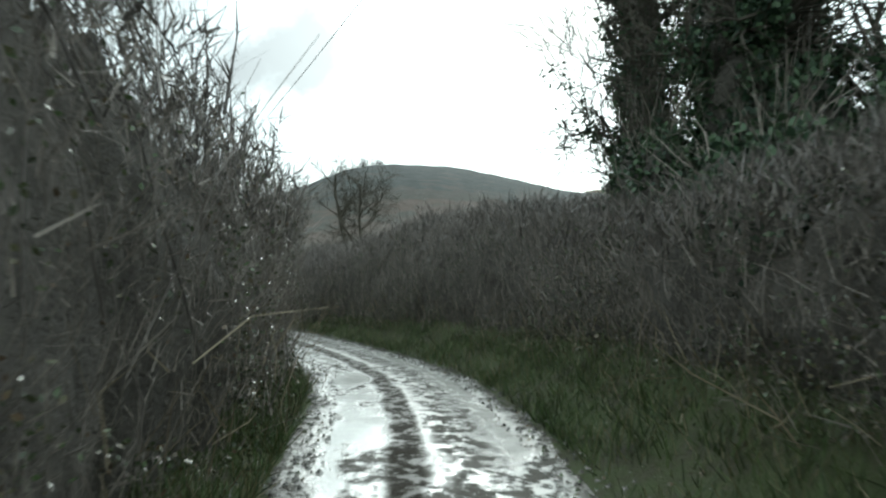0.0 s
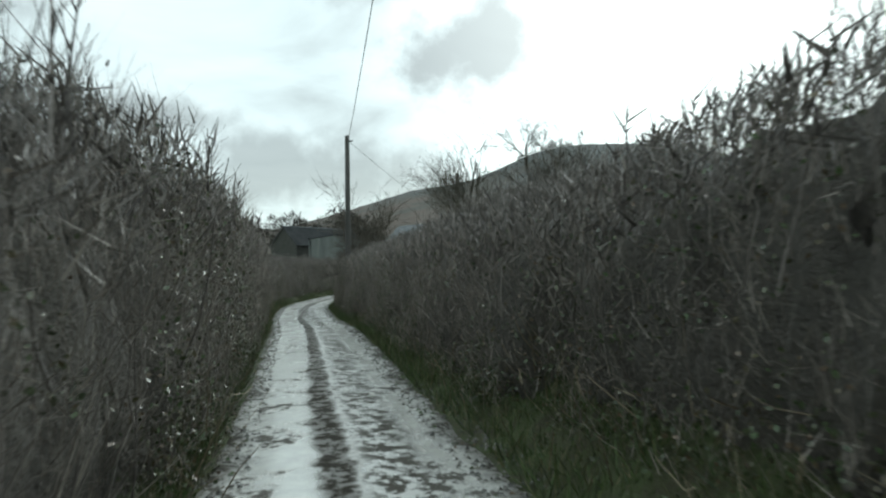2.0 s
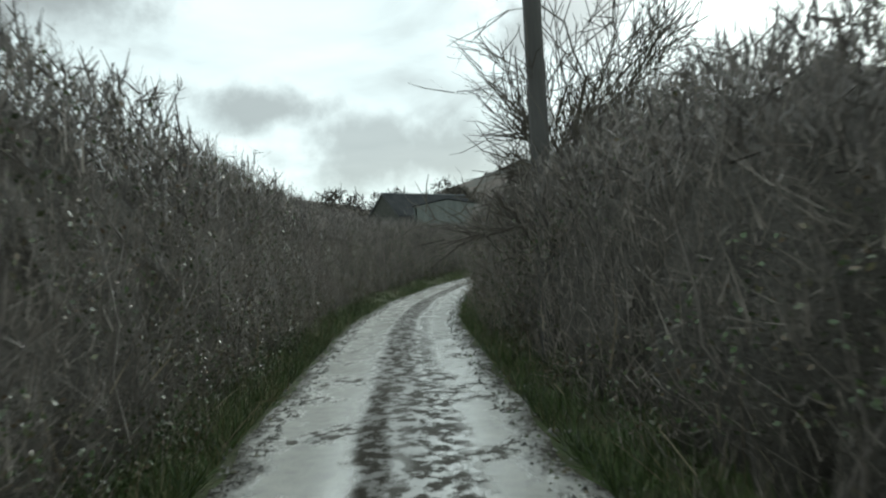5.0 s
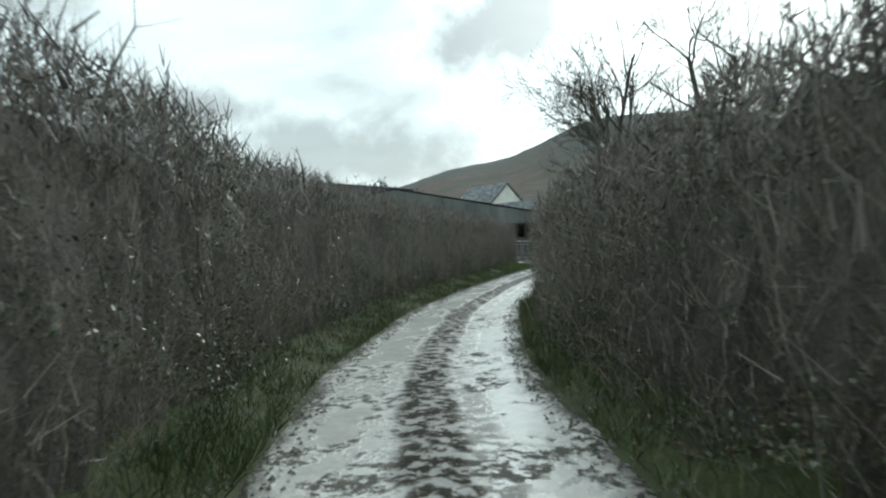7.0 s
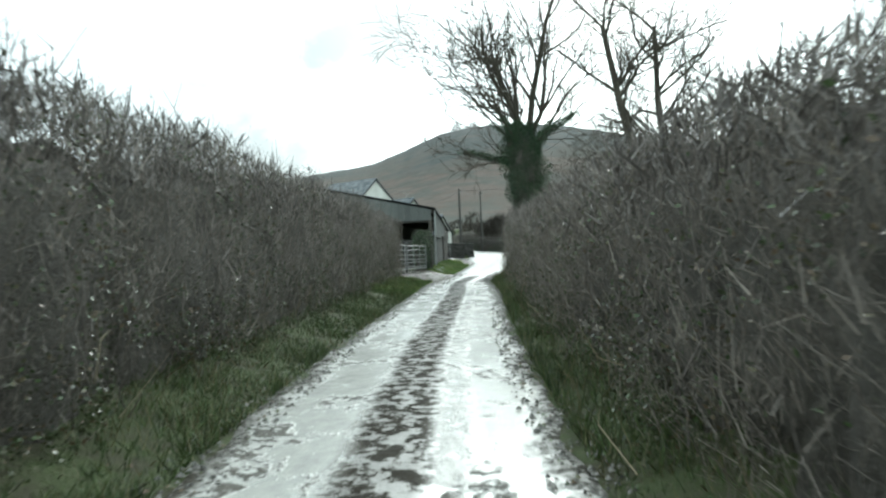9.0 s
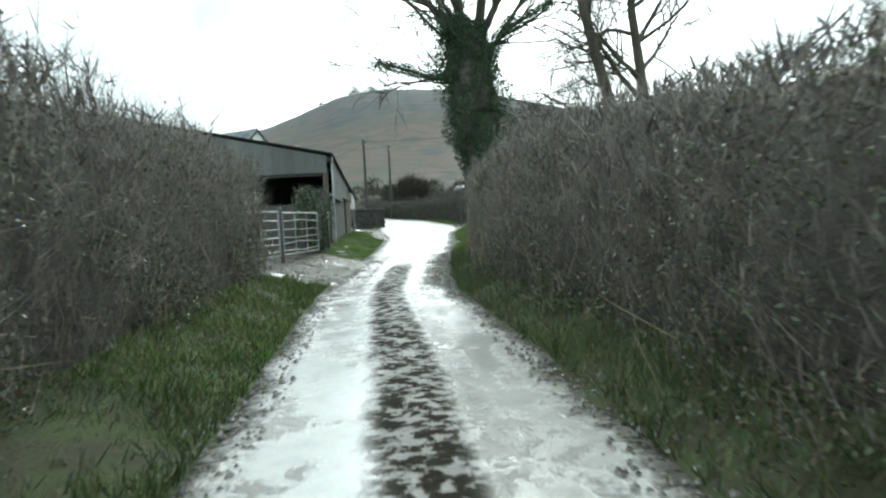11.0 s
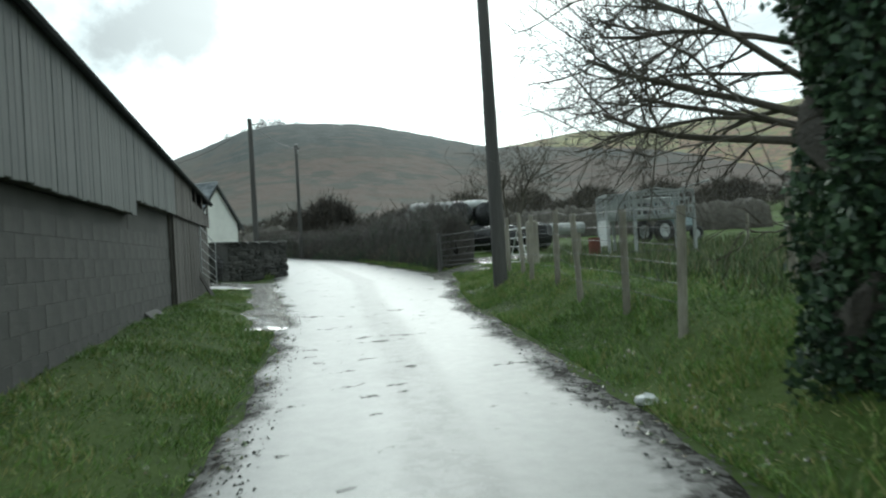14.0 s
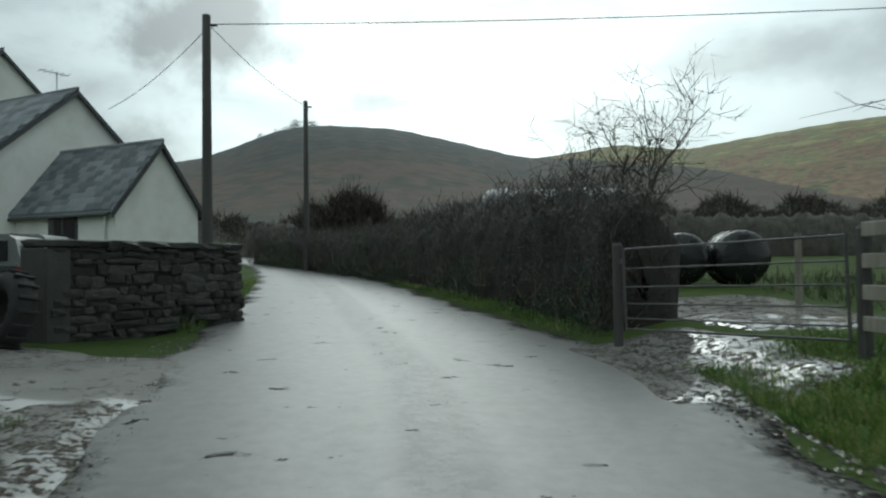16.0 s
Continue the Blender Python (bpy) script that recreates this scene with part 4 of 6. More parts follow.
def bare_tree(base, height, r0, seed, label, ivy=0, ivy_top=5.0, ivy_r=0.5, ivy_base=0.3, ivy_leaf=1.0, **kw):
    t = thing("tree", label, "tree")
    zb = float(land(base[0], base[1])) - 0.15
    paths = tree_paths((base[0], base[1], zb), height, r0, seed, **kw)
    trunk_limbs = [(p, r) for lv, b, p, r in paths if lv == 0]
    V, Fq = tubes(trunk_limbs, 9)
    fast_mesh("trunk", V, Fq, M_BARK, t, smooth=True)
    for b in sorted({b for lv, b, p, r in paths if b}):
        V, Fq = tubes([(p, r) for lv, bb, p, r in paths if bb == b and lv in (1, 2)], 5)
        fast_mesh("bough", V, Fq, M_BARK, t, smooth=True)
    last = max(lv for lv, b, p, r in paths)
    mid = [(p, r) for lv, b, p, r in paths if 3 <= lv < last]
    fine = [(p, r) for lv, b, p, r in paths if lv == last]
    V, Fq = ribbons(np.array([p[0] for p, r in fine]), np.array([p[len(p) // 2] for p, r in fine]), np.array([p[-1] for p, r in fine]), np.array([r[0] * 1.1 for p, r in fine]))
    if mid:
        Vm, Fm = tubes(mid, 3)
        Fq, V = np.concatenate([Fq, Fm + len(V)]), np.concatenate([V, Vm])
    tagged(fast_mesh("twig_growth", V, Fq, M_BARK, t), kind="stuff")
    if ivy:
        trunks = [p for lv, b, p, r in sorted(paths, key=lambda q: q[0]) if lv <= 1]
        P = []
        for p in trunks:
            k = int(ivy / len(trunks)) if p is not trunks[0] else int(ivy)
            f = rng.uniform(0, len(p) - 1.001, k)
            j = f.astype(int)
            c = p[j] + (p[j + 1] - p[j]) * (f - j)[:, None]
            h = c[:, 2] - zb
            keep = h < ivy_top * (1 if p is trunks[0] else 0.95)
            c, h = c[keep], h[keep]
            a = rng.uniform(0, 2 * math.pi, len(c))
            lump = 1 + 0.22 * np.sin(a * 3 + h * 1.7) + 0.16 * np.sin(a * 5 - h * 3.1)
            main = p is trunks[0]
            rad = (ivy_base + (ivy_r - ivy_base) * step(h, 1.9, 4.5) - ivy_r * 0.55 * step(h, ivy_top * 0.7, ivy_top)) * lump * (1 if main else 0.42)
            rad = rad * np.sqrt(rng.uniform(0.3, 1.12, len(c)))
            P.append(c + np.stack([np.cos(a) * rad, np.sin(a) * rad, rng.normal(0, 0.08, len(c))], 1))
        P = np.concatenate(P)
        main = trunks[0]
        # added dark tube inside the leaves: blocks light, stands for inner shade
        zz = np.arange(0.3, min(ivy_top, main[-1, 2] - zb) - 0.4, 0.22)
        cen = np.stack([np.interp(zz, main[:, 2] - zb, main[:, 0]), np.interp(zz, main[:, 2] - zb, main[:, 1]), zz + zb], 1)
        prof = (ivy_base + (ivy_r - ivy_base) * step(zz, 1.9, 4.5) - ivy_r * 0.55 * step(zz, ivy_top * 0.7, ivy_top)) * 0.72
        V, Fq = tubes([(cen, prof)], 12)
        V = V + rng.normal(0, 0.07, V.shape) * ivy_r
        tagged(fast_mesh("ivy_shade_core", V, Fq, M_CORE, t), "dark core for the shade inside the ivy", kind="stuff")
        V, Fq = leaf_cards(P, rng.uniform(0.022, 0.048, len(P)) * ivy_leaf)
        tagged(fast_mesh("ivy", V, Fq, M_IVY, t, ), "dark green ivy", kind="stuff")
    return t


bare_tree((0.32, 19.3), 15.6, 0.25, 11, "tall bare tree, its trunk wrapped in dark ivy", ivy=62000, ivy_top=8.4, ivy_r=1.15, ivy_base=0.44, ivy_leaf=0.98, lean=(-0.02, 0), spread=0.34, first=0.72, kids=(6, 8, 6, 5), trunk=0.5, reach=0.7, rmin=0.012, wander=0.05, sway=0.1,
          limbs=((6.3, (-0.66, 0.1, 0.75), 5.6, 0.15), (6.6, (-0.34, 0.2, 1), 7.4, 0.19), (6.9, (0.1, -0.15, 1), 7.9, 0.2), (6.5, (0.42, 0.2, 0.95), 6.4, 0.17), (5.6, (-0.95, -0.1, 0.16), 3.8, 0.08),
                 (6.2, (0.75, 0, 0.6), 4.6, 0.11), (6.8, (-0.1, 0.5, 1), 5.6, 0.14), (6.9, (-0.46, -0.3, 1), 6.8, 0.14)))
bare_tree((8.25, 31.5), 27.0, 0.4, 21, "large bare spreading tree with low drooping boughs", spread=0.5, first=0.38, kids=(9, 10, 8, 7), droop=0.05, lean=(-0.02, 0), reach=0.32, twig_len=0.46, wander=0.05, rmin=0.006, sway=0.07,
          limbs=((2.6, (-0.84, 0.5, 0.47), 6.2, 0.13), (3.1, (-0.86, 0.4, 0.56), 6.2, 0.12), (2.8, (-0.78, 0.62, 0.5), 6.0, 0.11), (3.8, (-0.86, 0.32, 0.56), 5.9, 0.11), (4.8, (-0.82, 0.5, 0.48), 5.6, 0.1), (3.6, (-0.86, 0.46, 0.2), 5.9, 0.07), (4.2, (-0.86, 0.44, 0.27), 5.6, 0.065)))
bare_tree((10.1, 32.6), 27.0, 0.36, 22, "large bare tree close beside another", spread=0.55, first=0.35, kids=(15, 8, 6, 4), reach=0.36, wander=0.05, rmin=0.009)
bare_tree((2.3, 20.3), 4.4, 0.05, 36, "bare shrub with arching stems behind the ivy tree", stems=6, tilt=0.5, spread=0.45, first=0.2, kids=(6, 5, 4, 2), levels=3, droop=0.04, rmin=0.006, sway=0.2, wander=0.18)
bare_tree((12.5, -39.4), 4.9, 0.07, 34, "bare many-stemmed tree standing in the hedge", stems=5, tilt=0.13, spread=0.34, first=0.2, kids=(9, 8, 6, 4), levels=3, rmin=0.007)
bare_tree((12.2, -24.5), 8.0, 0.1, 35, "small bare tree in the field behind the hedge", stems=3, spread=0.5, first=0.3, kids=(6, 5, 4, 3), levels=3)
bare_tree((31.5, -70.7), 10.5, 0.15, 41, "slim hedgerow tree with twiggy boughs and a dark ivy-clad trunk", ivy=9000, ivy_top=7.0, ivy_r=0.36, ivy_base=0.3, ivy_leaf=1.1, lean=(-0.03, 0), spread=0.5, first=0.25, kids=(18, 8, 6, 4), reach=0.17, wander=0.05, rmin=0.006)
bare_tree((31.8, -71.1), 5.2, 0.08, 44, "thin many-stemmed hedgerow tree hung with loose ivy", ivy=7000, ivy_top=5.2, ivy_r=0.5, ivy_base=0.4, ivy_leaf=1.0, stems=3, tilt=0.05, spread=0.35, first=0.3, kids=(8, 6, 5, 4), rmin=0.005)
bare_tree((31.7, -72.6), 11, 0.2, 42, "hedgerow tree covered in a column of dark ivy", ivy=15000, ivy_top=8.5, ivy_r=0.55, ivy_base=0.5, ivy_leaf=1.2, spread=0.45, first=0.3, kids=(14, 7, 5, 3), reach=0.2, wander=0.05)
bare_tree((32.4, -72.4), 11, 0.24, 43, "stout hedgerow tree thickly covered in dark ivy", ivy=20000, ivy_top=8.5, ivy_r=0.75, ivy_base=0.65, ivy_leaf=1.2, spread=0.45, first=0.3, kids=(14, 7, 5, 3), reach=0.2, wander=0.05)
bare_tree((33.5, -73.2), 10, 0.2, 45, "leaning hedgerow tree with ivy and bare outer twigs", ivy=3500, ivy_top=4.0, ivy_r=0.5, ivy_base=0.5, ivy_leaf=1.2, lean=(0.12, 0), spread=0.55, first=0.3, kids=(12, 7, 5, 4), reach=0.36)
bare_tree((4.7, 55.2), 7.0, 0.15, 51, "small wind-shaped hawthorn tree, leafless", stems=3, spread=0.8, first=0.35, kids=(7, 6, 5, 3), levels=3)
bare_tree((2.3, 56.4), 5.6, 0.1, 52, "small leafless hawthorn behind the hedge", stems=2, spread=0.6, first=0.3, kids=(6, 5, 4, 2), levels=3)
bare_tree((24.5, -83.0), 9.0, 0.16, 61, "bare tree growing out of the tall hedge", spread=0.7, first=0.2, kids=(12, 6, 4, 3))


def ivy_mass(centre, size, count, label, seed, name="ivy_bush", mat=None, leaf=(0.025, 0.055), twig=1.0):
    """A rounded, uneven heap of leaves over a core coloured dark for the shade within."""
    t = thing(name, label, "bush")
    bm = bmesh.new()
    bmesh.ops.create_icosphere(bm, subdivisions=3, radius=1.0)
    zb = float(land(centre[0], centre[1]))
    for v in bm.verts:
        d = v.co.normalized()
        k = 0.86 + 0.16 * math.sin(d.x * 5 + seed) * math.sin(d.y * 4 + d.z * 3 + seed) + rng.normal(0, 0.03)
        q = (abs(d.x) ** 3 + abs(d.y) ** 3 + abs(d.z) ** 3) ** (-1 / 3) * 0.9
        v.co = Vector((d.x * size[0] * k * q, d.y * size[1] * k * q, max(-size[2] * 1.02, d.z * size[2] * k * q)))
        v.co += Vector((centre[0], centre[1], zb + size[2]))
    src = np.array([v.co for v in bm.verts])
    nor = np.array([(v.co - Vector((centre[0], centre[1], zb + size[2]))).normalized() for v in bm.verts])
    tri = np.array([[w.index for w in f.verts] for f in bm.faces])
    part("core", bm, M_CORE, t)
    f = rng.integers(0, len(tri), count)
    w = rng.dirichlet((1, 1, 1), count)
    P = (src[tri[f]] * w[:, :, None]).sum(1) + nor[tri[f][:, 0]] * rng.normal(0.05, 0.09, count)[:, None]
    V, Fq = leaf_cards(P, rng.uniform(leaf[0], leaf[1], count))
    tagged(fast_mesh("leaf_growth", V, Fq, mat or M_IVY, t), kind="stuff")
    k = count // 12
    f = rng.integers(0, len(tri), k)
    P = src[tri[f][:, 0]]
    d = (nor[tri[f][:, 0]] + rng.normal(0, 0.5, (k, 3)) + [0, 0, 0.5]) * rng.uniform(0.15, 0.5, k)[:, None] * twig
    V, Fq = ribbons(P, P + d * 0.5 + rng.normal(0, 0.04, (k, 3)), P + d, rng.uniform(0.003, 0.008, k))
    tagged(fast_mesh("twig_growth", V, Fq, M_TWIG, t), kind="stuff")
    return t


ivy_mass((30.95, -72.4), (0.45, 1.3, 1.25), 7500, "dark ivy spreading over the hedge below the trees", 9.0, leaf=(0.03, 0.06))
ivy_mass((31.3, -75.2), (0.6, 1.5, 0.95), 6500, "low dark ivy and bramble at the foot of the trees", 8.0, leaf=(0.03, 0.06))
ivy_mass((32.3, -73.0), (0.9, 1.5, 1.5), 7500, "dark ivy smothering the hedgerow trees", 5.0, leaf=(0.04, 0.08))
ivy_mass((33.2, -75.6), (0.9, 1.9, 1.6), 7000, "dark ivy thicket beneath the hedgerow trees", 6.0, leaf=(0.04, 0.08))
ivy_mass((1.2, 16.3), (0.75, 1.3, 1.3), 9000, "dark ivy smothering the end of the hedge", 1.0)
ivy_mass((-5.62, 18.35), (0.36, 0.75, 1.08), 5200, "ivy and bramble climbing the barn corner", 2.0, twig=0.5, leaf=(0.02, 0.042))


def boarded_wall():
    """A rough boarded wall from the gate to the barn, with bramble and ivy over its top."""
    x0, y0, y1, top = -5.02, 13.45, 16.75, 1.86
    t = thing("boarded_wall", "dark weathered boarded wall between the gate and the barn", "wall", (x0, y0, 0), 1.5)
    z0 = float(land(x0, y0)) - 0.1
    first = None
    n = int((y1 - y0) / 0.17)
    for k in range(n):
        if first is None:
            ob = first = part("wall_board", one_box((0, 0, 0), (0.028, 0.16, 1.0), 0.004), M_BOARD, t)
        else:
            ob = new("wall_board", first.data)
            ob.parent = t
        h = top - z0 - 0.1 * rng.random()
        ob.location, ob.scale = (0.006 * (k % 2) + 0.008 * rng.random(), 0.1 + 0.17 * k, z0 + h / 2), (1, 1, h)
        ob.rotation_euler = (rng.normal(0, 0.008), 0, 0)
    for z in (z0 + 0.45, top - 0.25):
        part("rail", one_box((-0.06, (y1 - y0) / 2, z), (0.07, y1 - y0, 0.1), 0.008), M_BOARD, t)
    part("post", one_box((0.0, y1 - y0 + 0.06, (z0 + top) / 2), (0.2, 0.2, top - z0 + 0.06), 0.015), M_BOARD, t, "heavy timber end post")
    part("post", one_box((-0.1, 0.0, (z0 + top) / 2 - 0.05), (0.16, 0.16, top - z0 - 0.1), 0.015), M_BOARD, t)
    return t


boarded_wall()
ivy_mass((-5.1, 14.0), (0.3, 0.62, 1.02), 8000, "ivy and bramble bush spilling over the boarded wall", 3.0, twig=0.5, leaf=(0.02, 0.042))
ivy_mass((-5.14, 15.3), (0.27, 0.95, 0.84), 8000, "low ivy trailing along the boarded wall", 4.0, twig=0.4, leaf=(0.02, 0.042))


# ---------------------------------------------------------------- poles and cables
def utility_pole(x, y, top, r, label, lean=(0.0, 0.0), gear=True):
    z0 = float(land(x, y)) - 0.1
    t = thing("utility_pole", label, "utility pole", (x, y, z0), group="utility poles along the lane")
    h = top - z0
    part("shaft", one_rod((0, 0, 0), (lean[0], lean[1], h), r, r * 0.72, 12), M_POLE, t, smooth=False)
    part("cap", one_rod((lean[0], lean[1], h), (lean[0], lean[1], h + 0.03), r * 0.78, r * 0.5, 12), M_GALV, t)
    if gear:
        part("insulator", one_rod((lean[0] + r * 0.7, lean[1], h - 0.22), (lean[0] + r * 0.7 + 0.16, lean[1], h - 0.22), 0.035, 0.03, 8), M_CABLE, t)
        part("bracket", one_box((lean[0] + r * 0.6, lean[1], h - 0.35), (0.05, 0.06, 0.3), 0.01), M_GALV, t)
    return t


utility_pole(12.45, -40.4, 7.25, 0.13, "dark weathered timber utility pole rising from the hedge")
utility_pole(-0.3, 29.9, 8.15, 0.15, "dark timber utility pole on the grass verge", lean=(-0.05, 0))
utility_pole(-7.95, 46.0, 7.75, 0.13, "timber utility pole beside the white cottage")
utility_pole(-7.45, 58.1, 8.5, 0.12, "far timber utility pole against the hill")
utility_pole(24.0, 42.3, 8.2, 0.13, "timber utility pole standing in the pasture")
utility_pole(37.3, -88.0, 8.5, 0.13, "timber utility pole in the hedge behind")


def cable(a, b, sag, label, r=0.011):
    t = np.linspace(0, 1, 24)[:, None]
    p = np.array(a) * (1 - t) + np.array(b) * t
    p[:, 2] -= 4 * sag * (t * (1 - t))[:, 0]
    V, Fq = tubes([(p, np.full(24, r))], 4)
    return tagged(fast_mesh("overhead_cable", V, Fq, M_CABLE), label, "cable", "cables between the poles")


cable((12.5, -40.4, 7.05), (37.3, -88.0, 8.3), 0.7, "thin black overhead cable above the lane")
cable((12.5, -40.4, 7.05), (-0.3, 29.9, 7.9), 1.1, "thin black overhead cable above the hedge")
cable((24.0, 42.3, 8.0), (-7.9, 46.0, 7.55), 0.35, "thin black overhead cable across the lane")
cable((-7.9, 46.0, 7.55), (-7.4, 58.1, 8.3), 0.2, "thin black overhead cable up the lane")
cable((-7.9, 46.0, 7.5), (-12.6, 52.0, 6.9), 0.2, "thin black service cable to the cottage")


# ---------------------------------------------------------------- barn
def barn():
    bx, by, yaw = -5.48, 19.58, 7.1
    t = thing("barn", "long open-fronted farm barn with grey block walls and weathered boarding", "barn", (bx, by, 0), yaw)
    length, base, boarded = 15.45, 0.35, 9.7
    eave, ridge, ridge_x, left, left_x = 4.07, 6.72, -12.2, 6.25, -16.0
    # roof: corrugated sheets in strips that run with the slope
    def slope_z(x):
        return eave + (ridge - eave) * x / ridge_x if x > ridge_x else ridge + (left - ridge) * (x - ridge_x) / (left_x - ridge_x)
    strips = 16
    w = (length + 0.5) / strips
    me = None
    for k in range(strips):
        if me is None:
            bm = bmesh.new()
            n = 14
            rows = []
            for i in range(n + 1):
                y = w * i / n
                dz = 0.025 * math.cos(2 * math.pi * i / n * 7 / 1.0)
                rows.append([bm.verts.new((x, y, slope_z(x) + 0.09 + dz)) for x in (0.2, ridge_x, left_x - 0.2)]
                            + [bm.verts.new((x, y, slope_z(x) + 0.05 + dz)) for x in (left_x - 0.2, ridge_x, 0.2)])
            for a, b in zip(rows, rows[1:]):
                for i in range(6):
                    bm.faces.new((a[i], a[(i + 1) % 6], b[(i + 1) % 6], b[i]))
            bm.faces.new(rows[0][::-1])
            bm.faces.new(rows[-1])
            ob = part("roof_sheet", bm, M_SHEET, t)
            me = ob.data
        else:
            ob = new("roof_sheet", me)
            ob.parent = t
        ob.location = (0, -0.35 + k * w * 0.998, 0.03 + 0.003 * (k % 2) - 0.048 * k * w)
        ob.rotation_euler = (math.atan(-0.048), 0, 0)
    # lane wall: blockwork below, boards above
    part("block_wall", one_box((-0.11, 3.15, (base + 2.5) / 2), (0.22, 6.3, 2.5 - base), 0.02), M_MORTAR, t, "stained grey block wall")
    part("block_wall", one_box((-0.11, (6.3 + boarded) / 2, (base + 2.72) / 2), (0.218, boarded - 6.3, 2.72 - base), 0.02), M_MORTAR, t, "stained grey block wall")
    part("sheathing", one_box((0.02, (boarded + length) / 2, (base + 3.0) / 2), (0.05, length - boarded, 3.0 - base), 0.005), M_BOARD, t, "dark boarded wall down to the ground")
    part("wall_plate", one_box((0.05, 3.1, 2.54), (0.16, 6.2, 0.08), 0.01), M_BOARD, t)
    part("wall_plate", one_box((0.05, (6.4 + boarded) / 2, 2.76), (0.16, boarded - 6.4, 0.08), 0.01), M_BOARD, t)
    bm = one_box((0, 0, 0), (0.03, 0.148, 1.0), 0.004)
    board = part("wall_board", bm, M_CLAD, t)
    dark = board.data.copy()
    dark.materials[0] = M_BOARD
    n = int(length / 0.16)
    for k in range(n):
        ob = board if k == 0 else new("wall_board", board.data)
        ob.parent = t
        yy = 0.1 + k * 0.16
        lo, hi = (2.5 if yy < 6.3 else 2.72) - 0.03 * rng.random(), 4.08 - 0.048 * yy - (0.3 + 0.05 * rng.random() if yy > 12.2 and k % 7 != 3 else 0.0)
        if yy > boarded:
            ob.data = dark
            low = new("low_board", dark)
            low.parent = t
            low.location, low.scale = (0.07 + 0.01 * rng.random(), yy, (base + 0.25 + lo) / 2), (1, 1, lo - base - 0.25)
        ob.location, ob.scale = (0.13 + 0.008 * rng.random(), yy, (lo + hi) / 2), (1, 1, hi - lo)
    part("eaves_beam", one_box((0.0, 0, 0), (0.1, 12.2, 0.18), 0.01, pose(0.04, 6.1, 3.94 - 0.024 * 12.2, math.degrees(math.atan(-0.048)))), M_BOARD, t)
    part("gutter", one_rod((0.21, -0.3, eave + 0.0), (0.21, length, eave - 0.048 * length), 0.05, 0.05, 8), M_SHEET, t, "grey plastic gutter")
    # drainpipe at the lane corner
    part("drainpipe", one_rod((0.14, -0.12, 0.7), (0.16, -0.12, 3.75), 0.04, 0.04, 10), M_PALE, t, "pale grey plastic drainpipe")
    part("drainpipe_bend", one_rod((0.16, -0.12, 3.75), (0.2, -0.2, 3.96), 0.04, 0.04, 10), M_PALE, t)
    # front fascia boards above the opening
    k, x = 0, -0.05
    while x > left_x + 0.4:
        top, low = slope_z(x - 0.2) + 0.02, 3.45
        if top - low > 0.1:
            part("fascia_board", prism([(x, low), (x, slope_z(x)), (x - 0.392, slope_z(x - 0.392)), (x - 0.392, low)], -0.04 - 0.006 * (k % 2), 0.0), M_CLAD, t)
        x -= 0.4
        k += 1
    part("lintel", one_box((left_x / 2, 0.1, 3.45), (-left_x, 0.16, 0.22), 0.01), M_BOARD, t)
    for x in (-0.12, -2.9, -5.3, -8.0, -10.6, -13.2, -15.9):
        part("post", one_box((x, 0.1, (base + 3.45) / 2), (0.2, 0.2, 3.45 - base), 0.015), M_BOARD, t)
        part("post", one_box((x, 8.6, (base + 3.9) / 2), (0.2, 0.2, 3.9 - base), 0.015), M_BOARD, t)
    for y in (0.25, 4.2, 8.3, 12.0, 15.2):
        f = 0.048 * y
        part("rafter", prism([(0, eave - 0.22 - f), (0, eave + 0.02 - f), (ridge_x, ridge + 0.02 - f), (left_x, left + 0.02 - f), (left_x, left - 0.22 - f), (ridge_x, ridge - 0.22 - f)], y, y + 0.12), M_BOARD, t)
    # side and back
    part("side_wall", one_box((left_x + 0.1, length / 2, (base + left - 0.7) / 2), (0.2, length, left - 0.7 - base), 0.01), M_CLAD, t)
    part("side_boarding", one_box((left_x + 0.1, length / 2, left - 0.4), (0.1, length, 0.7), 0.01, None), M_CLAD, t)
    part("back_wall", one_box((left_x / 2, length - 0.1, (base + 2.2) / 2), (-left_x - 0.3, 0.2, 2.2 - base), 0.01), M_BLOCK, t)
    slat = part("slat", one_box((0, 0, 0), (0.085, 0.025, 1.36), 0.003), M_BOARD, t)
    for k in range(15):
        ob = slat if k == 0 else new("slat", slat.data)
        ob.parent = t
        ob.location = (-5.17 - 0.15 * k, length - 0.05, 3.55 + 0.02 * math.sin(k * 2.1))
        ob.rotation_euler = (0, 0.015 * math.sin(k * 1.3), 0)
    part("front_wall", one_box((-1.45, 0.02, (base + 2.3) / 2), (2.5, 0.2, 2.3 - base), 0.015), M_BLOCK, t)
    top = 0.048 * length
    def back_z(x):
        return slope_z(x) - 0.02 - top
    part("back_boarding", one_box((left_x / 2, length - 0.05, 2.55), (-left_x - 0.4, 0.1, 0.7), 0.01), M_CLAD, t)
    part("back_boarding", prism([(-1.3, 2.9), (-1.3, back_z(-1.3)), (-5.1, back_z(-5.1)), (-5.1, 2.9)], length - 0.1, length), M_CLAD, t)
    part("back_boarding", prism([(-5.1, 4.2), (-5.1, back_z(-5.1)), (-7.3, back_z(-7.3)), (-7.3, 4.2)], length - 0.1, length), M_CLAD, t)
    part("back_boarding", prism([(-7.3, 2.9), (-7.3, back_z(-7.3)), (ridge_x, back_z(ridge_x)), (left_x + 0.2, back_z(left_x + 0.2)), (left_x + 0.2, 2.9)], length - 0.1, length), M_CLAD, t)
    part("inner_partition", one_box((-9.5, 6.0, 1.5), (8.5, 0.15, 2.2), 0.01), M_BLOCK, t)
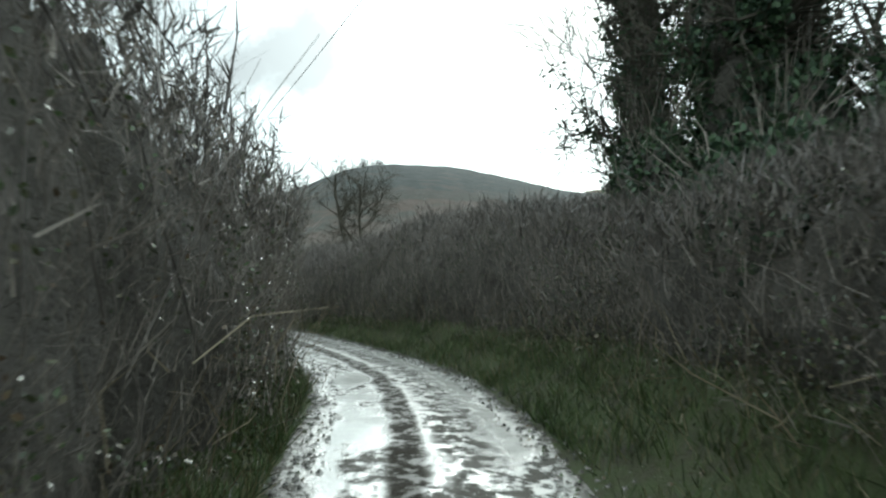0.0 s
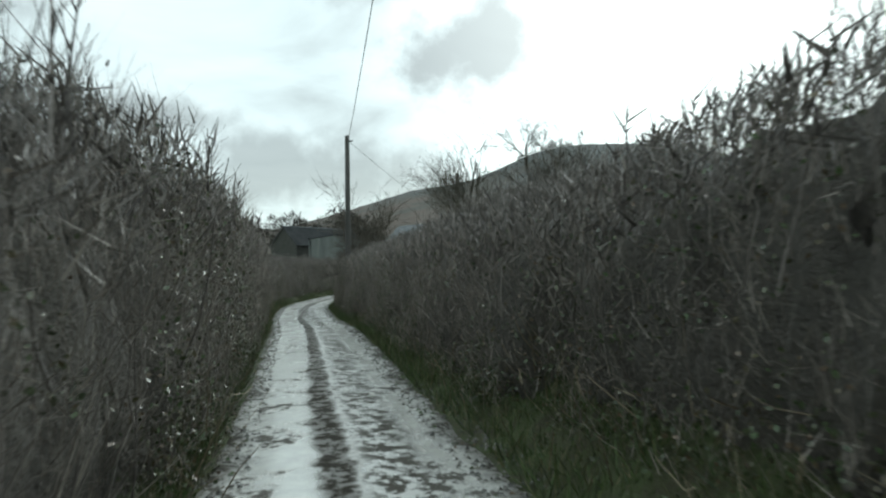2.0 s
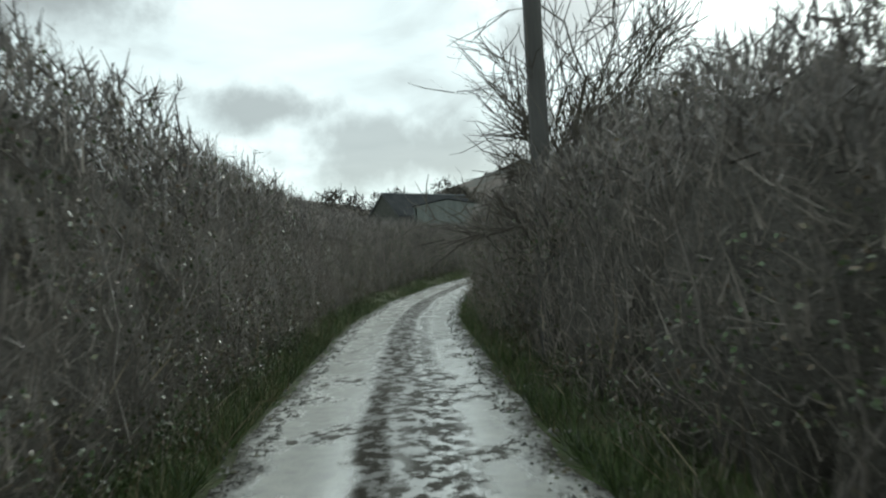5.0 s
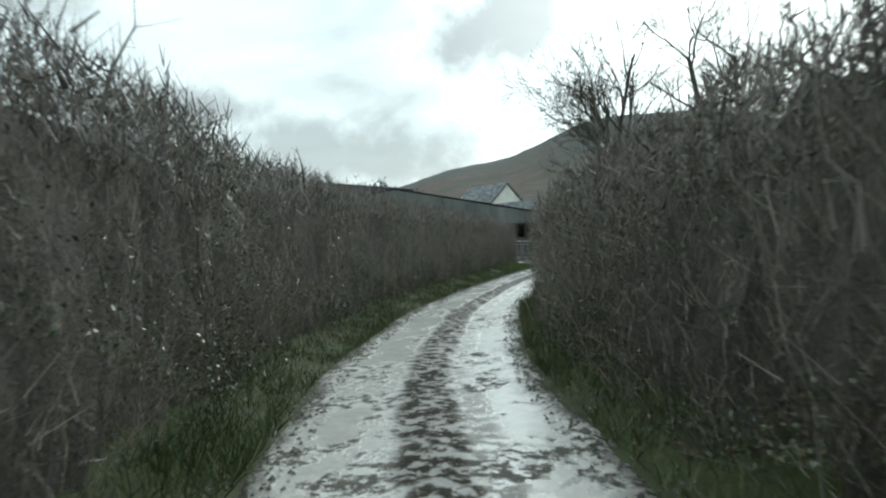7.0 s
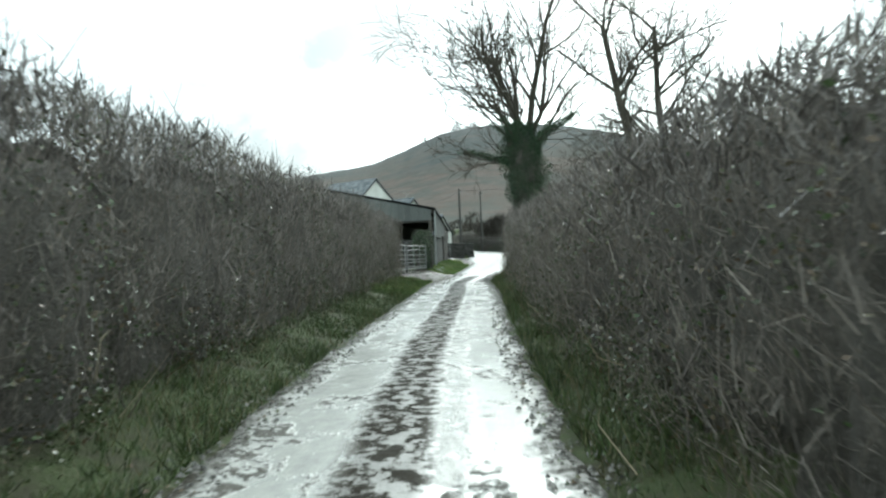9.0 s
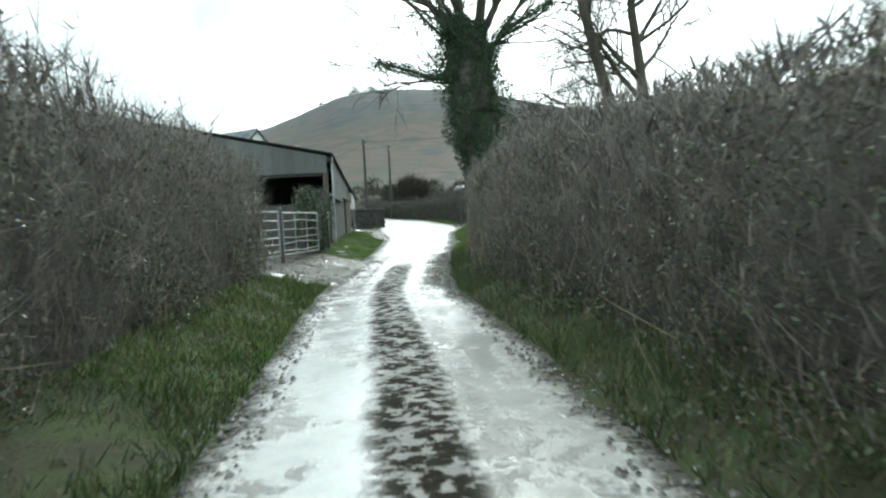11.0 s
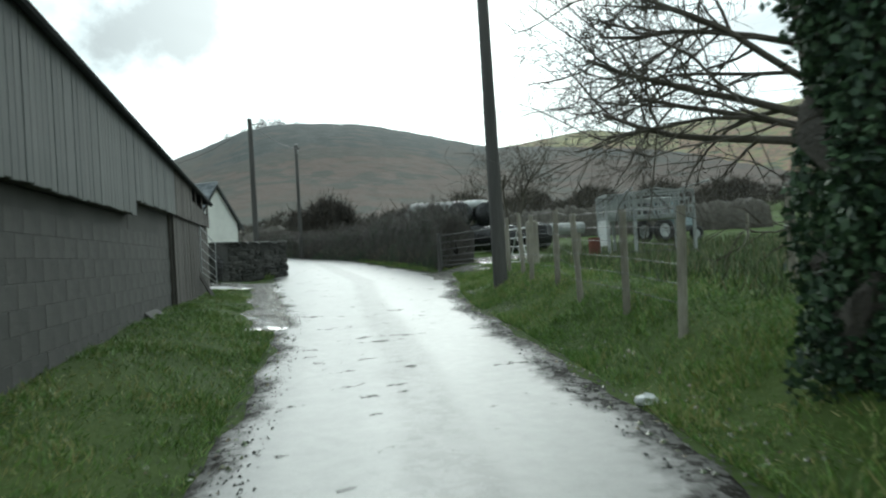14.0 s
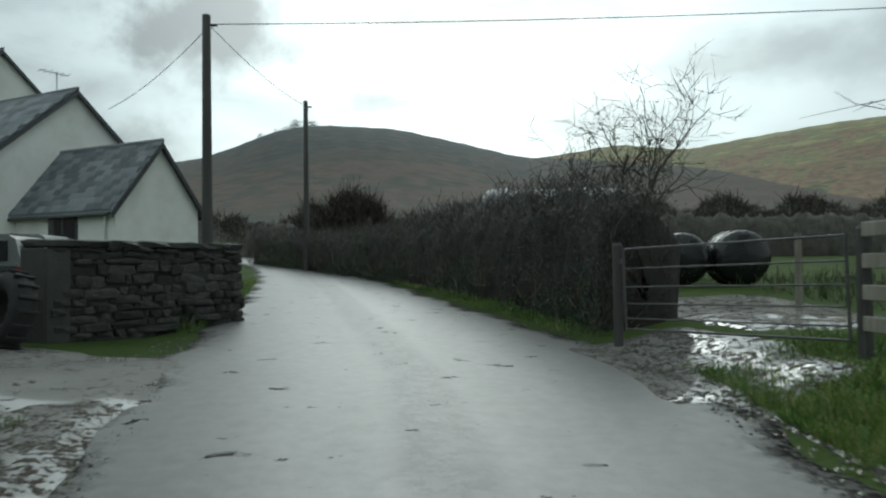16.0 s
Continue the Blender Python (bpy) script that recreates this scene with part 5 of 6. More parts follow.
    part("floor", one_box((left_x / 2, length / 2, base + 0.12), (-left_x - 0.4, length - 0.4, 0.3), 0.01), M_MUDYARD, t, "dark earth floor")
    # block courses
    bm = one_box((0, 0, 0), (0.03, 0.437, 0.212), 0.003)
    first = None
    rows = int((2.45 - base) / 0.215)
    for r in range(rows):
        for c in range(int(length / 0.44)):
            yy = 0.25 + c * 0.44 + (0.22 if r % 2 else 0)
            if yy > boarded - 0.1:
                continue
            if first is None:
                ob = first = part("block", bm, M_BLOCK, t)
            else:
                ob = new("block", first.data)
                ob.parent = t
            ob.location = (-0.011 + 0.003 * rng.random(), yy, base + 0.12 + r * 0.215)
    # a low ramped footing by the lane wall
    part("footing", prism([(0.0, 0.4), (0.0, 1.05), (0.55, 0.62), (0.62, 0.4)], 7.1, 8.1), M_BLOCK, t)
    return t


barn()


# ---------------------------------------------------------------- gates
def field_gate(at, yaw, length, height, bars, label, mat, name="field_gate", uprights=(0.33, 0.66), bend=0.0, brace=False, tube=0.021, group="farm gates"):
    t = thing(name, label, "gate", at, yaw, group)
    zs = [0.0] + [height * f for f in (np.linspace(0.0, 1.0, bars) ** 1.25)[1:]]
    for i, z in enumerate(zs):
        bm = bmesh.new()
        dip = bend * math.sin(i * 2.3) if 0 < i < bars - 1 else 0.0
        m = length * (0.45 + 0.1 * math.sin(i * 1.7))
        r = tube * (1.25 if i in (0, bars - 1) else 0.85)
        rod(bm, (0, 0, z), (m, 0, z - dip), r, r, 7)
        rod(bm, (m, 0, z - dip), (length, 0, z), r, r, 7)
        part("rail", bm, mat, t)
    for x in (0.0, length):
        part("stile", one_rod((x, 0, -0.02), (x, 0, height + 0.02), tube * 1.4, tube * 1.4, 8), mat, t)
    for f in uprights:
        part("upright", one_box((length * f, 0.0, height / 2), (0.05, 0.014, height), 0.003), mat, t)
    if brace:
        part("brace", one_rod((0.08, -0.02, 0.2), (length / 2, -0.02, height), tube * 0.8, tube * 0.8, 6), mat, t)
        part("brace", one_rod((length - 0.14, -0.02, 0.2), (length / 2, -0.02, height), tube * 0.8, tube * 0.8, 6), mat, t)
    part("hinge", one_box((-0.03, 0, height * 0.85), (0.09, 0.03, 0.06), 0.006), mat, t)
    part("latch", one_box((length + 0.02, 0, height * 0.6), (0.12, 0.02, 0.03), 0.005), mat, t)
    return t


GZ = 0.74
field_gate((-5.0, 10.78, GZ), 84.7, 2.9, 1.08, 7, "galvanised steel field gate with slightly bent rails, closed", M_GALV, bend=0.05)
field_gate((-5.05, 10.6, GZ - 0.02), -97, 3.4, 1.12, 7, "galvanised steel yard gate with bent rails, swung towards the hedge", M_GALV, bend=0.03)


wall_gate = field_gate((-6.62, 31.3, 1.58), 97.1, 3.0, 1.0, 6, "dull steel field gate tied flat against the dark barn wall", M_GALV, uprights=(), tube=0.01)
wall_gate.rotation_euler[1] = radians(6.0)


def gate_post(x, y, top, size, label, mat, rnd=True, name="gate_post"):
    z = float(land(x, y)) - 0.15
    t = thing(name, label, "post", (x, y, z), 0, "gate posts")
    if rnd:
        part("shaft", one_rod((0, 0, 0), (0, 0, top - z), size, size * 0.95, 10), mat, t)
        part("cap", one_rod((0, 0, top - z), (0, 0, top - z + 0.03), size * 0.95, size * 0.6, 10), mat, t)
    else:
        part("shaft", one_box((0, 0, (top - z) / 2), (size, size, top - z), 0.015), mat, t)
        part("cap", one_box((0, 0, top - z + 0.015), (size * 0.9, size * 0.9, 0.03), 0.01), mat, t)
    return t


gate_post(-5.02, 10.68, 1.95, 0.09, "grey steel gate post standing in the mud", M_STEEL, rnd=False)
gate_post(-0.9, 38.05, 2.28, 0.06, "dark timber gate post beside the hedge", M_POLE)
gate_post(0.58, 35.66, 2.36, 0.065, "dark timber gate post of the field entrance", M_POLE)
gate_post(0.56, 34.2, 2.27, 0.11, "round timber post of the small gate", M_TIMBER)
gate_post(0.84, 31.95, 2.3, 0.15, "thick weathered timber strainer post", M_TIMBER)
yard_gate = field_gate((-0.84, 37.94, 1.29), -58.0, 2.56, 0.94, 6, "thin dull steel field gate across the bale yard entrance", M_STEEL, uprights=(), tube=0.011)
yard_gate.rotation_euler[1] = radians(-1.8)
field_gate((0.63, 34.05, 1.07), -84.0, 2.0, 1.12, 7, "pale galvanised gate with diagonal braces", M_ZINC, uprights=(0.5,), brace=True, tube=0.016)



def rail_fence(a, b, rails, label):
    """Broad timber rails nailed between two posts."""
    a, b = np.array(a, float), np.array(b, float)
    t = thing("timber_rail_fence", label, "fence", (a[0], a[1], 0), math.degrees(math.atan2(b[1] - a[1], b[0] - a[0])))
    length = float(np.hypot(*(b - a)))
    zg = float(land(*a))
    for k in range(rails):
        part("rail", one_box((length / 2, 0.06, zg + 0.3 + 0.27 * k), (length, 0.035, 0.13), 0.008), M_TIMBER, t)
    for f in (0.5,):
        part("post", one_box((length * f, 0, zg + 0.55), (0.1, 0.1, 1.35), 0.012), M_TIMBER, t)
    return t


rail_fence((0.57, 34.3), (0.58, 35.58), 4, "weathered timber rail fence between the two gates")


def wire_fence():
    ys = [21.7, 23.3, 25.0, 26.7, 28.3, 29.5, 30.8]
    t = thing("wire_fence", "stock fence of weathered round posts and wire on the bank", "fence")
    tops = []
    for k, y in enumerate(ys):
        x = 0.02 + 0.05 * math.sin(k * 2.7) + 0.06 * (y - 20) / 10
        z = float(land(x, y)) - 0.1
        lean = 0.06 * math.sin(k * 1.9 + 1)
        part("post", one_rod((x, y, z), (x + lean, y, z + 1.3), 0.046, 0.042, 9), M_TIMBER, t)
        tops.append((x + lean, y, z))
    for h in (0.3, 0.48, 0.66, 0.84, 1.0, 1.18):
        p = np.array([(x - 0.055, y, z + h + 0.1) for x, y, z in tops])
        V, Fq = tubes([(p, np.full(len(p), 0.0035))], 4)
        fast_mesh("wire", V, Fq, M_WIRE, t)
    return t


wire_fence()


def cross_fence(a, b, n, label):
    t = thing("wire_fence", label, "fence")
    tops = []
    for k in range(n):
        f = k / (n - 1)
        x, y = a[0] + (b[0] - a[0]) * f, a[1] + (b[1] - a[1]) * f
        z = float(land(x, y)) - 0.1
        part("post", one_rod((x, y, z), (x + 0.04 * math.sin(k * 3.1), y, z + 1.25), 0.055, 0.05, 8), M_TIMBER, t)
        tops.append((x, y, z))
    for h in (0.4, 0.7, 0.95, 1.15):
        p = np.array([(x, y - 0.05, z + h + 0.1) for x, y, z in tops])
        V, Fq = tubes([(p, np.full(len(p), 0.0035))], 4)
        fast_mesh("wire", V, Fq, M_WIRE, t)
    return t


cross_fence((2.4, 40.0), (30, 47), 10, "stock fence of weathered posts and wire across the pasture")
cross_fence((2.2, 23.5), (15, 25.5), 6, "stock fence of weathered posts and wire beneath the trees")


# ---------------------------------------------------------------- livestock crate, bales
def livestock_crate():
    """A slatted stock crate on legs with a narrower loading pen beside it."""
    t = thing("livestock_crate", "worn pale galvanised livestock crate of slatted panels raised on legs", "livestock crate")

    def pen(x0, x1, y0, y1, z0, z1, bars, rails):
        g = float(land((x0 + x1) / 2, y0)) - 0.05
        for x in (x0, x1):
            for y in (y0, y1):
                part("leg", one_box((x, y, (g + z1) / 2), (0.085, 0.085, z1 - g), 0.008), M_PALE, t)
        for y in (y0, y1):
            for k in range(rails):
                part("rail", one_box(((x0 + x1) / 2, y - 0.03, z0 + (z1 - z0) * k / (rails - 1)), (x1 - x0, 0.03, 0.07), 0.006), M_PALE, t)
            for k in range(bars):
                x = x0 + (x1 - x0) * (k + 0.8 + 0.25 * math.sin(k * 2.3)) / (bars + 0.6)
                part("bar", one_box((x, y - 0.05, (z0 + z1) / 2), (0.045, 0.025, z1 - z0), 0.004, None), M_PALE, t)
            part("skid", one_box(((x0 + x1) / 2, y, g + 0.18), (x1 - x0, 0.06, 0.08), 0.006), M_STEEL, t)
        for x in (x0, x1):
            for k in range(rails):
                part("end_rail", one_box((x, (y0 + y1) / 2, z0 + (z1 - z0) * k / (rails - 1)), (0.03, y1 - y0, 0.06), 0.006), M_PALE, t)
            for k in range(3):
                part("end_bar", one_box((x, y0 + (y1 - y0) * (k + 1) / 4, (z0 + z1) / 2), (0.03, 0.04, z1 - z0), 0.004), M_PALE, t)
        part("floor", one_box(((x0 + x1) / 2, (y0 + y1) / 2, z0 - 0.06), (x1 - x0, y1 - y0, 0.08), 0.01), M_PALE, t)

    pen(4.55, 6.3, 35.3, 36.6, 2.42, 3.1, 6, 4)
    pen(3.9, 4.36, 35.75, 36.65, 2.42, 3.08, 4, 3)
    part("end_panel", one_box((3.88, 36.2, 1.98), (0.03, 0.8, 0.75), 0.006), M_WHITE, t, "pale solid end panel")
    part("skirt", one_box((4.13, 35.72, 2.55), (0.5, 0.03, 0.3), 0.006), M_PALE, t)
    part("gate_slat", one_box((4.47, 35.5, 2.75), (0.06, 0.03, 0.85), 0.006, None), M_PALE, t)
    for a, b in (((4.6, 35.3, 3.1), (5.3, 35.4, 3.22)), ((5.2, 35.3, 3.2), (5.9, 35.35, 3.1)), ((5.7, 35.3, 3.08), (6.75, 35.2, 3.34)), ((4.3, 35.7, 3.05), (4.6, 35.5, 3.25))):
        part("roof_bar", one_rod(a, b, 0.026, 0.026, 7), M_PALE, t)
    return t


livestock_crate()


def round_bale(centre, r, w, yaw, mat, label, name="silage_bale", group="bales"):
    t = thing(name, label, "bale", centre, yaw, group)
    bm = bmesh.new()
    ring = [(-w / 2, r * 0.75), (-w / 2 + 0.05, r * 0.93), (-w / 2 + 0.16, r * 1.0), (-w / 6, r * 1.03), (w / 6, r * 1.02), (w / 2 - 0.16, r), (w / 2 - 0.05, r * 0.93), (w / 2, r * 0.75)]
    n = 22
    loops = []
    for x, rr in ring:
        loops.append([bm.verts.new((x + rng.normal(0, 0.008), rr * math.cos(2 * math.pi * k / n) * (1 + rng.normal(0, 0.008)),
                                    rr * math.sin(2 * math.pi * k / n) * (1 + rng.normal(0, 0.008)) * (0.96 if math.sin(2 * math.pi * k / n) < 0 else 1))) for k in range(n)])
    for a, b in zip(loops, loops[1:]):
        for k in range(n):
            bm.faces.new((a[k], a[(k + 1) % n], b[(k + 1) % n], b[k]))
    bm.faces.new(loops[0][::-1])
    bm.faces.new(loops[-1])
    part("roll", bm, mat, t, smooth=True)
    for k in (-1, 0, 1):
        part("wrap_band", one_rod((k * w * 0.26 - 0.01, 0, 0), (k * w * 0.26 + 0.01, 0, 0), r * 1.045, r * 1.045, 22), mat, t)
    return t


for k in range(4):
    x = -0.85 + k * 1.27
    round_bale((x, 48.9 + 0.1 * (k % 2), float(land(x, 48.9)) + 0.6), 0.63, 1.2, 90 + 3 * math.sin(k), M_WRAP, "shiny black-wrapped round silage bale in the bottom row")
for k in range(3):
    x = -0.25 + k * 1.25
    round_bale((x, 48.95, float(land(x, 48.9)) + 1.72), 0.62, 1.2, 90 - 4 * math.sin(k * 2), M_WRAP, "shiny black-wrapped round silage bale stacked on top")
for k, (x, y) in enumerate([(3.85, 45.2), (2.75, 45.5), (2.0, 46.0)]):
    round_bale((x, y, float(land(x, y)) + 0.6), 0.6 - 0.03 * k, 1.2, 84 - 14 * k, M_WRAP, "single black-wrapped round silage bale on the grass")
round_bale((-9.9, 18.0, 1.32), 0.74, 1.3, 72, M_HAY, "round straw bale in front of the barn", name="straw_bale")


def bale_cover():
    """A crumpled sheet that drapes over the row of top bales."""
    bm = bmesh.new()
    nx, ny = 46, 12
    g = []
    for i in range(nx):
        u = i / (nx - 1)
        row = []
        for j in range(ny):
            v = 2 * j / (ny - 1) - 1
            z = 3.96 + 0.06 * u + 0.05 * abs(math.sin(u * 9.4)) - 0.34 * v ** 4 - 0.3 * max(0.0, 0.06 - u) / 0.06 + 0.025 * math.sin(i * 1.7 + j * 1.1) + rng.normal(0, 0.02)
            row.append(bm.verts.new((-1.5 + 3.85 * u, 48.95 + 0.5 * v, z)))
        g.append(row)
    for i in range(nx - 1):
        for j in range(ny - 1):
            bm.faces.new((g[i][j], g[i + 1][j], g[i + 1][j + 1], g[i][j + 1]))
    bmesh.ops.solidify(bm, geom=bm.faces[:], thickness=0.02)
    ob = part("bale_sheet", bm, M_WHITE, None, smooth=True)
    return tagged(ob, "crumpled pale plastic sheet over the stacked bales", "plastic sheet")


bale_cover()


# ---------------------------------------------------------------- cottage
def slates(parent, o, u, v, nu, nv, su, sv, mat=None):
    """Overlapping slates on a slope: o the lower corner, u along the eaves, v up the slope (unit vectors)."""
    o, u, v = Vector(o), Vector(u), Vector(v)
    n = u.cross(v).normalized()
    if n.z < 0:
        n = -n
    bm = bmesh.new()
    box(bm, (su / 2, sv * 0.58, 0.0), (su * 0.985, sv * 1.16, 0.012))
    me = None
    for j in range(nv):
        for i in range(nu):
            if me is None:
                ob = part("slate", bm, mat or M_SLATE, parent)
                me = ob.data
            else:
                ob = new("slate", me)
                ob.parent = parent
            off = su * 0.5 * (j % 2) - su * 0.25
            p = o + u * (i * su + off) + v * (j * sv) + n * (0.02 + rng.random() * 0.006)
            tilt = Matrix(((u.x, v.x, n.x), (u.y, v.y, n.y), (u.z, v.z, n.z))).to_4x4()
            ob.matrix_basis = Matrix.Translation(p) @ tilt @ pose(0, 0, 0, 2.2, 0, rng.normal(0, 0.4))


def gabled(name, label, at, yaw, cx, halfw, y0, y1, base, eave, apex, mat, slate_left=True, rows=(0.36, 0.26), over=0.22, roof_mat=None):
    t = thing(name, label, "house", (at[0], at[1], 0), yaw)
    part("wall", prism([(cx - halfw, base), (cx - halfw, eave), (cx, apex), (cx + halfw, eave), (cx + halfw, base)], y0, y1), mat, t)
    for s in (-1, 1):
        run, rise = halfw + over, (apex - eave) * (halfw + over) / halfw
        a, b = Vector((cx + s * run, 0, apex - rise + 0.05)), Vector((cx, 0, apex + 0.05))
        part("roof", prism([(a.x, a.z), (b.x, b.z), (b.x, b.z + 0.07), (a.x, a.z + 0.07)], y0 - 0.15, y1 + 0.15), roof_mat or M_SLATE, t)
        part("bargeboard", prism([(a.x, a.z - 0.16), (b.x, b.z - 0.12), (b.x, b.z + 0.02), (a.x, a.z + 0.02)], y0 - 0.19, y0 - 0.155), M_DARKPAINT, t, "dark bargeboard")
        if s == -1 and slate_left:
            v = (b - a).normalized()
            lenv = (b - a).length
            nu, nv = int((y1 - y0 + 0.3) / rows[0]), int(lenv / rows[1])
            slates(t, (a.x, y1 + 0.15, a.z + 0.07), (0, -1, 0), v, nu, nv, (y1 - y0 + 0.3) / nu, lenv / nv)
        part("gutter", one_rod((a.x - s * 0.0, y0, a.z - 0.04), (a.x, y1, a.z - 0.04), 0.05, 0.05, 7), M_DARKPAINT, t)
    part("ridge_tile", one_rod((cx, y0 - 0.15, apex + 0.13), (cx, y1 + 0.15, apex + 0.13), 0.07, 0.07, 8), M_SLATE, t)
    return t


H = (-11.24, 49.1)
porch = gabled("cottage_wing", "small white rendered cottage wing with a steep slate roof", H, 60, 1.45, 1.45, 0.0, 4.3, 1.2, 3.72, 5.5, M_RENDER, rows=(0.34, 0.22))
wnd = part("window", one_box((-0.01, 2.15, 3.0), (0.06, 1.25, 1.3), 0.01), M_DARKPAINT, porch, "dark framed window")
part("pane", one_box((-0.045, 1.84, 3.0), (0.02, 0.5, 1.15), 0.002), M_GLASS, wnd)
part("pane", one_box((-0.045, 2.46, 3.0), (0.02, 0.5, 1.15), 0.002), M_GLASS, wnd)
part("window_sill", one_box((-0.06, 2.15, 2.32), (0.16, 1.4, 0.06), 0.008), M_RENDER, wnd)
part("drainpipe", one_rod((-0.06, 0.35, 1.3), (-0.06, 0.35, 3.65), 0.04, 0.04, 8), M_WHITE, porch, "white drainpipe")
house = gabled("cottage", "white rendered stone cottage with a grey slate roof", H, 60, 1.9, 3.2, 4.32, 12.0, 1.0, 4.9, 7.6, M_RENDER, rows=(0.42, 0.3))
part("aerial_mast", one_rod((1.9, 5.2, 7.6), (1.9, 5.2, 8.4), 0.018, 0.018, 6), M_GALV, house, "thin aerial mast")
part("aerial_boom", one_rod((1.3, 5.2, 8.35), (2.3, 5.2, 8.35), 0.012, 0.012, 5), M_GALV, house)
for k in range(5):
    part("aerial_element", one_rod((1.4 + 0.2 * k, 4.95, 8.35), (1.4 + 0.2 * k, 5.45, 8.35), 0.008, 0.008, 5), M_GALV, house)
gabled("farmhouse", "tall pale rendered farmhouse behind the cottage", H, 60, 4.4, 3.0, 12.4, 20.0, 0.8, 8.1, 10.7, M_RENDER, rows=(0.5, 0.4))

# the stone farm building beyond the barn
gabled("stone_barn", "grey stone farm building with a steep slate roof", (-31.0, 24.0), -18, 2.6, 2.7, 0.0, 14.0, 0.0, 5.9, 8.5, M_STONE, slate_left=False, roof_mat=M_SHEET)


# ---------------------------------------------------------------- stone wall, tyre, pickup
def stone_wall():
    a, b = Vector((-7.98, 38.6, 0)), Vector((-6.3, 41.5, 0))
    yaw = math.degrees(math.atan2(b.y - a.y, b.x - a.x))
    length = (b - a).length
    t = thing("stone_wall", "dry stone garden wall of dark mossy field stones with a flat top", "wall", (a.x, a.y, 0), yaw)
    base, top, th = 0.95, 2.34, 0.46
    part("core", one_box((length / 2, 0, (base + top) / 2), (length - 0.08, th - 0.07, top - base), 0.02), M_MORTAR, t)
    part("end_pier", one_box((0.13, 0, (base + top) / 2), (0.36, th + 0.05, top - base), 0.03), M_BLOCK, t, "smooth rendered end pier")
    shapes = []
    for k in range(6):
        bm = bmesh.new()
        box(bm, (0, 0, 0), (1, 1, 1), bevel=0.16)
        for v in bm.verts:
            v.co += Vector((rng.normal(0, 0.05), rng.normal(0, 0.05), rng.normal(0, 0.07)))
        me = bpy.data.meshes.new("stone")
        bm.to_mesh(me)
        bm.free()
        me.materials.append(M_STONE)
        shapes.append(me)
    z = base
    while z < top - 0.02:
        h = min(rng.uniform(0.07, 0.15), top - z)
        for side in (-1, 1):
            x = 0.0
            while x < length - 0.04:
                w = min(rng.gamma(3.0, 0.075) + 0.07, length - x)
                ob = new("stone", shapes[rng.integers(6)])
                ob.parent = t
                ob.location = (x + w / 2, side * (th / 2 - 0.07 + rng.uniform(-0.03, 0.035)), z + h / 2 + rng.normal(0, 0.012))
                ob.scale = (w * rng.uniform(0.85, 1.0), 0.18, h * rng.uniform(0.75, 1.1))
                ob.rotation_euler = (rng.normal(0, 0.06), rng.normal(0, 0.06), rng.normal(0, 0.05))
                x += w
        ob = new("stone", shapes[rng.integers(6)])
        ob.parent = t
        ob.location, ob.scale = (0.03, 0, z + h / 2), (0.14, th * 0.7, h * 0.95)
        z += h
    x = -0.05
    while x < length:
        w = min(rng.uniform(0.35, 0.6), length + 0.06 - x)
        ob = new("coping_stone", shapes[rng.integers(6)])
        ob.parent = t
        ob.location, ob.scale = (x + w / 2, 0, top + 0.045), (w * 0.97, th + 0.08, 0.1)
        x += w
    return t


stone_wall()


def torus_mesh(R, r, width, n=28, m=8):
    bm = bmesh.new()
    loops = []
    for i in range(n):
        a = 2 * math.pi * i / n
        loops.append([bm.verts.new(((R + r * math.cos(2 * math.pi * j / m)) * math.cos(a), width * math.sin(2 * math.pi * j / m), (R + r * math.cos(2 * math.pi * j / m)) * math.sin(a))) for j in range(m)])
    for i in range(n):
        for j in range(m):
            bm.faces.new((loops[i][j], loops[(i + 1) % n][j], loops[(i + 1) % n][(j + 1) % m], loops[i][(j + 1) % m]))
    bmesh.ops.recalc_face_normals(bm, faces=bm.faces)
    return bm


def loose_tyre():
    x, y = -8.0, 38.0
    t = thing("worn_tyre", "large worn black tractor tyre leaning against the wall end", "tyre", (x, y, float(land(x, y)) + 0.44), -35)
    part("carcass", torus_mesh(0.42, 0.16, 0.2), M_TYRE, t, smooth=True)
    lug = None
    for k in range(18):
        if lug is None:
            lug = part("lug", one_box((0.575, 0, 0), (0.05, 0.3, 0.05), 0.008), M_TYRE, t)
        else:
            o = new("lug", lug.data)
            o.parent = t
            o.rotation_euler = (0, 2 * math.pi * k / 18, 0)
    t.rotation_euler[0] = radians(-12)
    t.scale = (0.8, 0.8, 0.8)
    return t


loose_tyre()


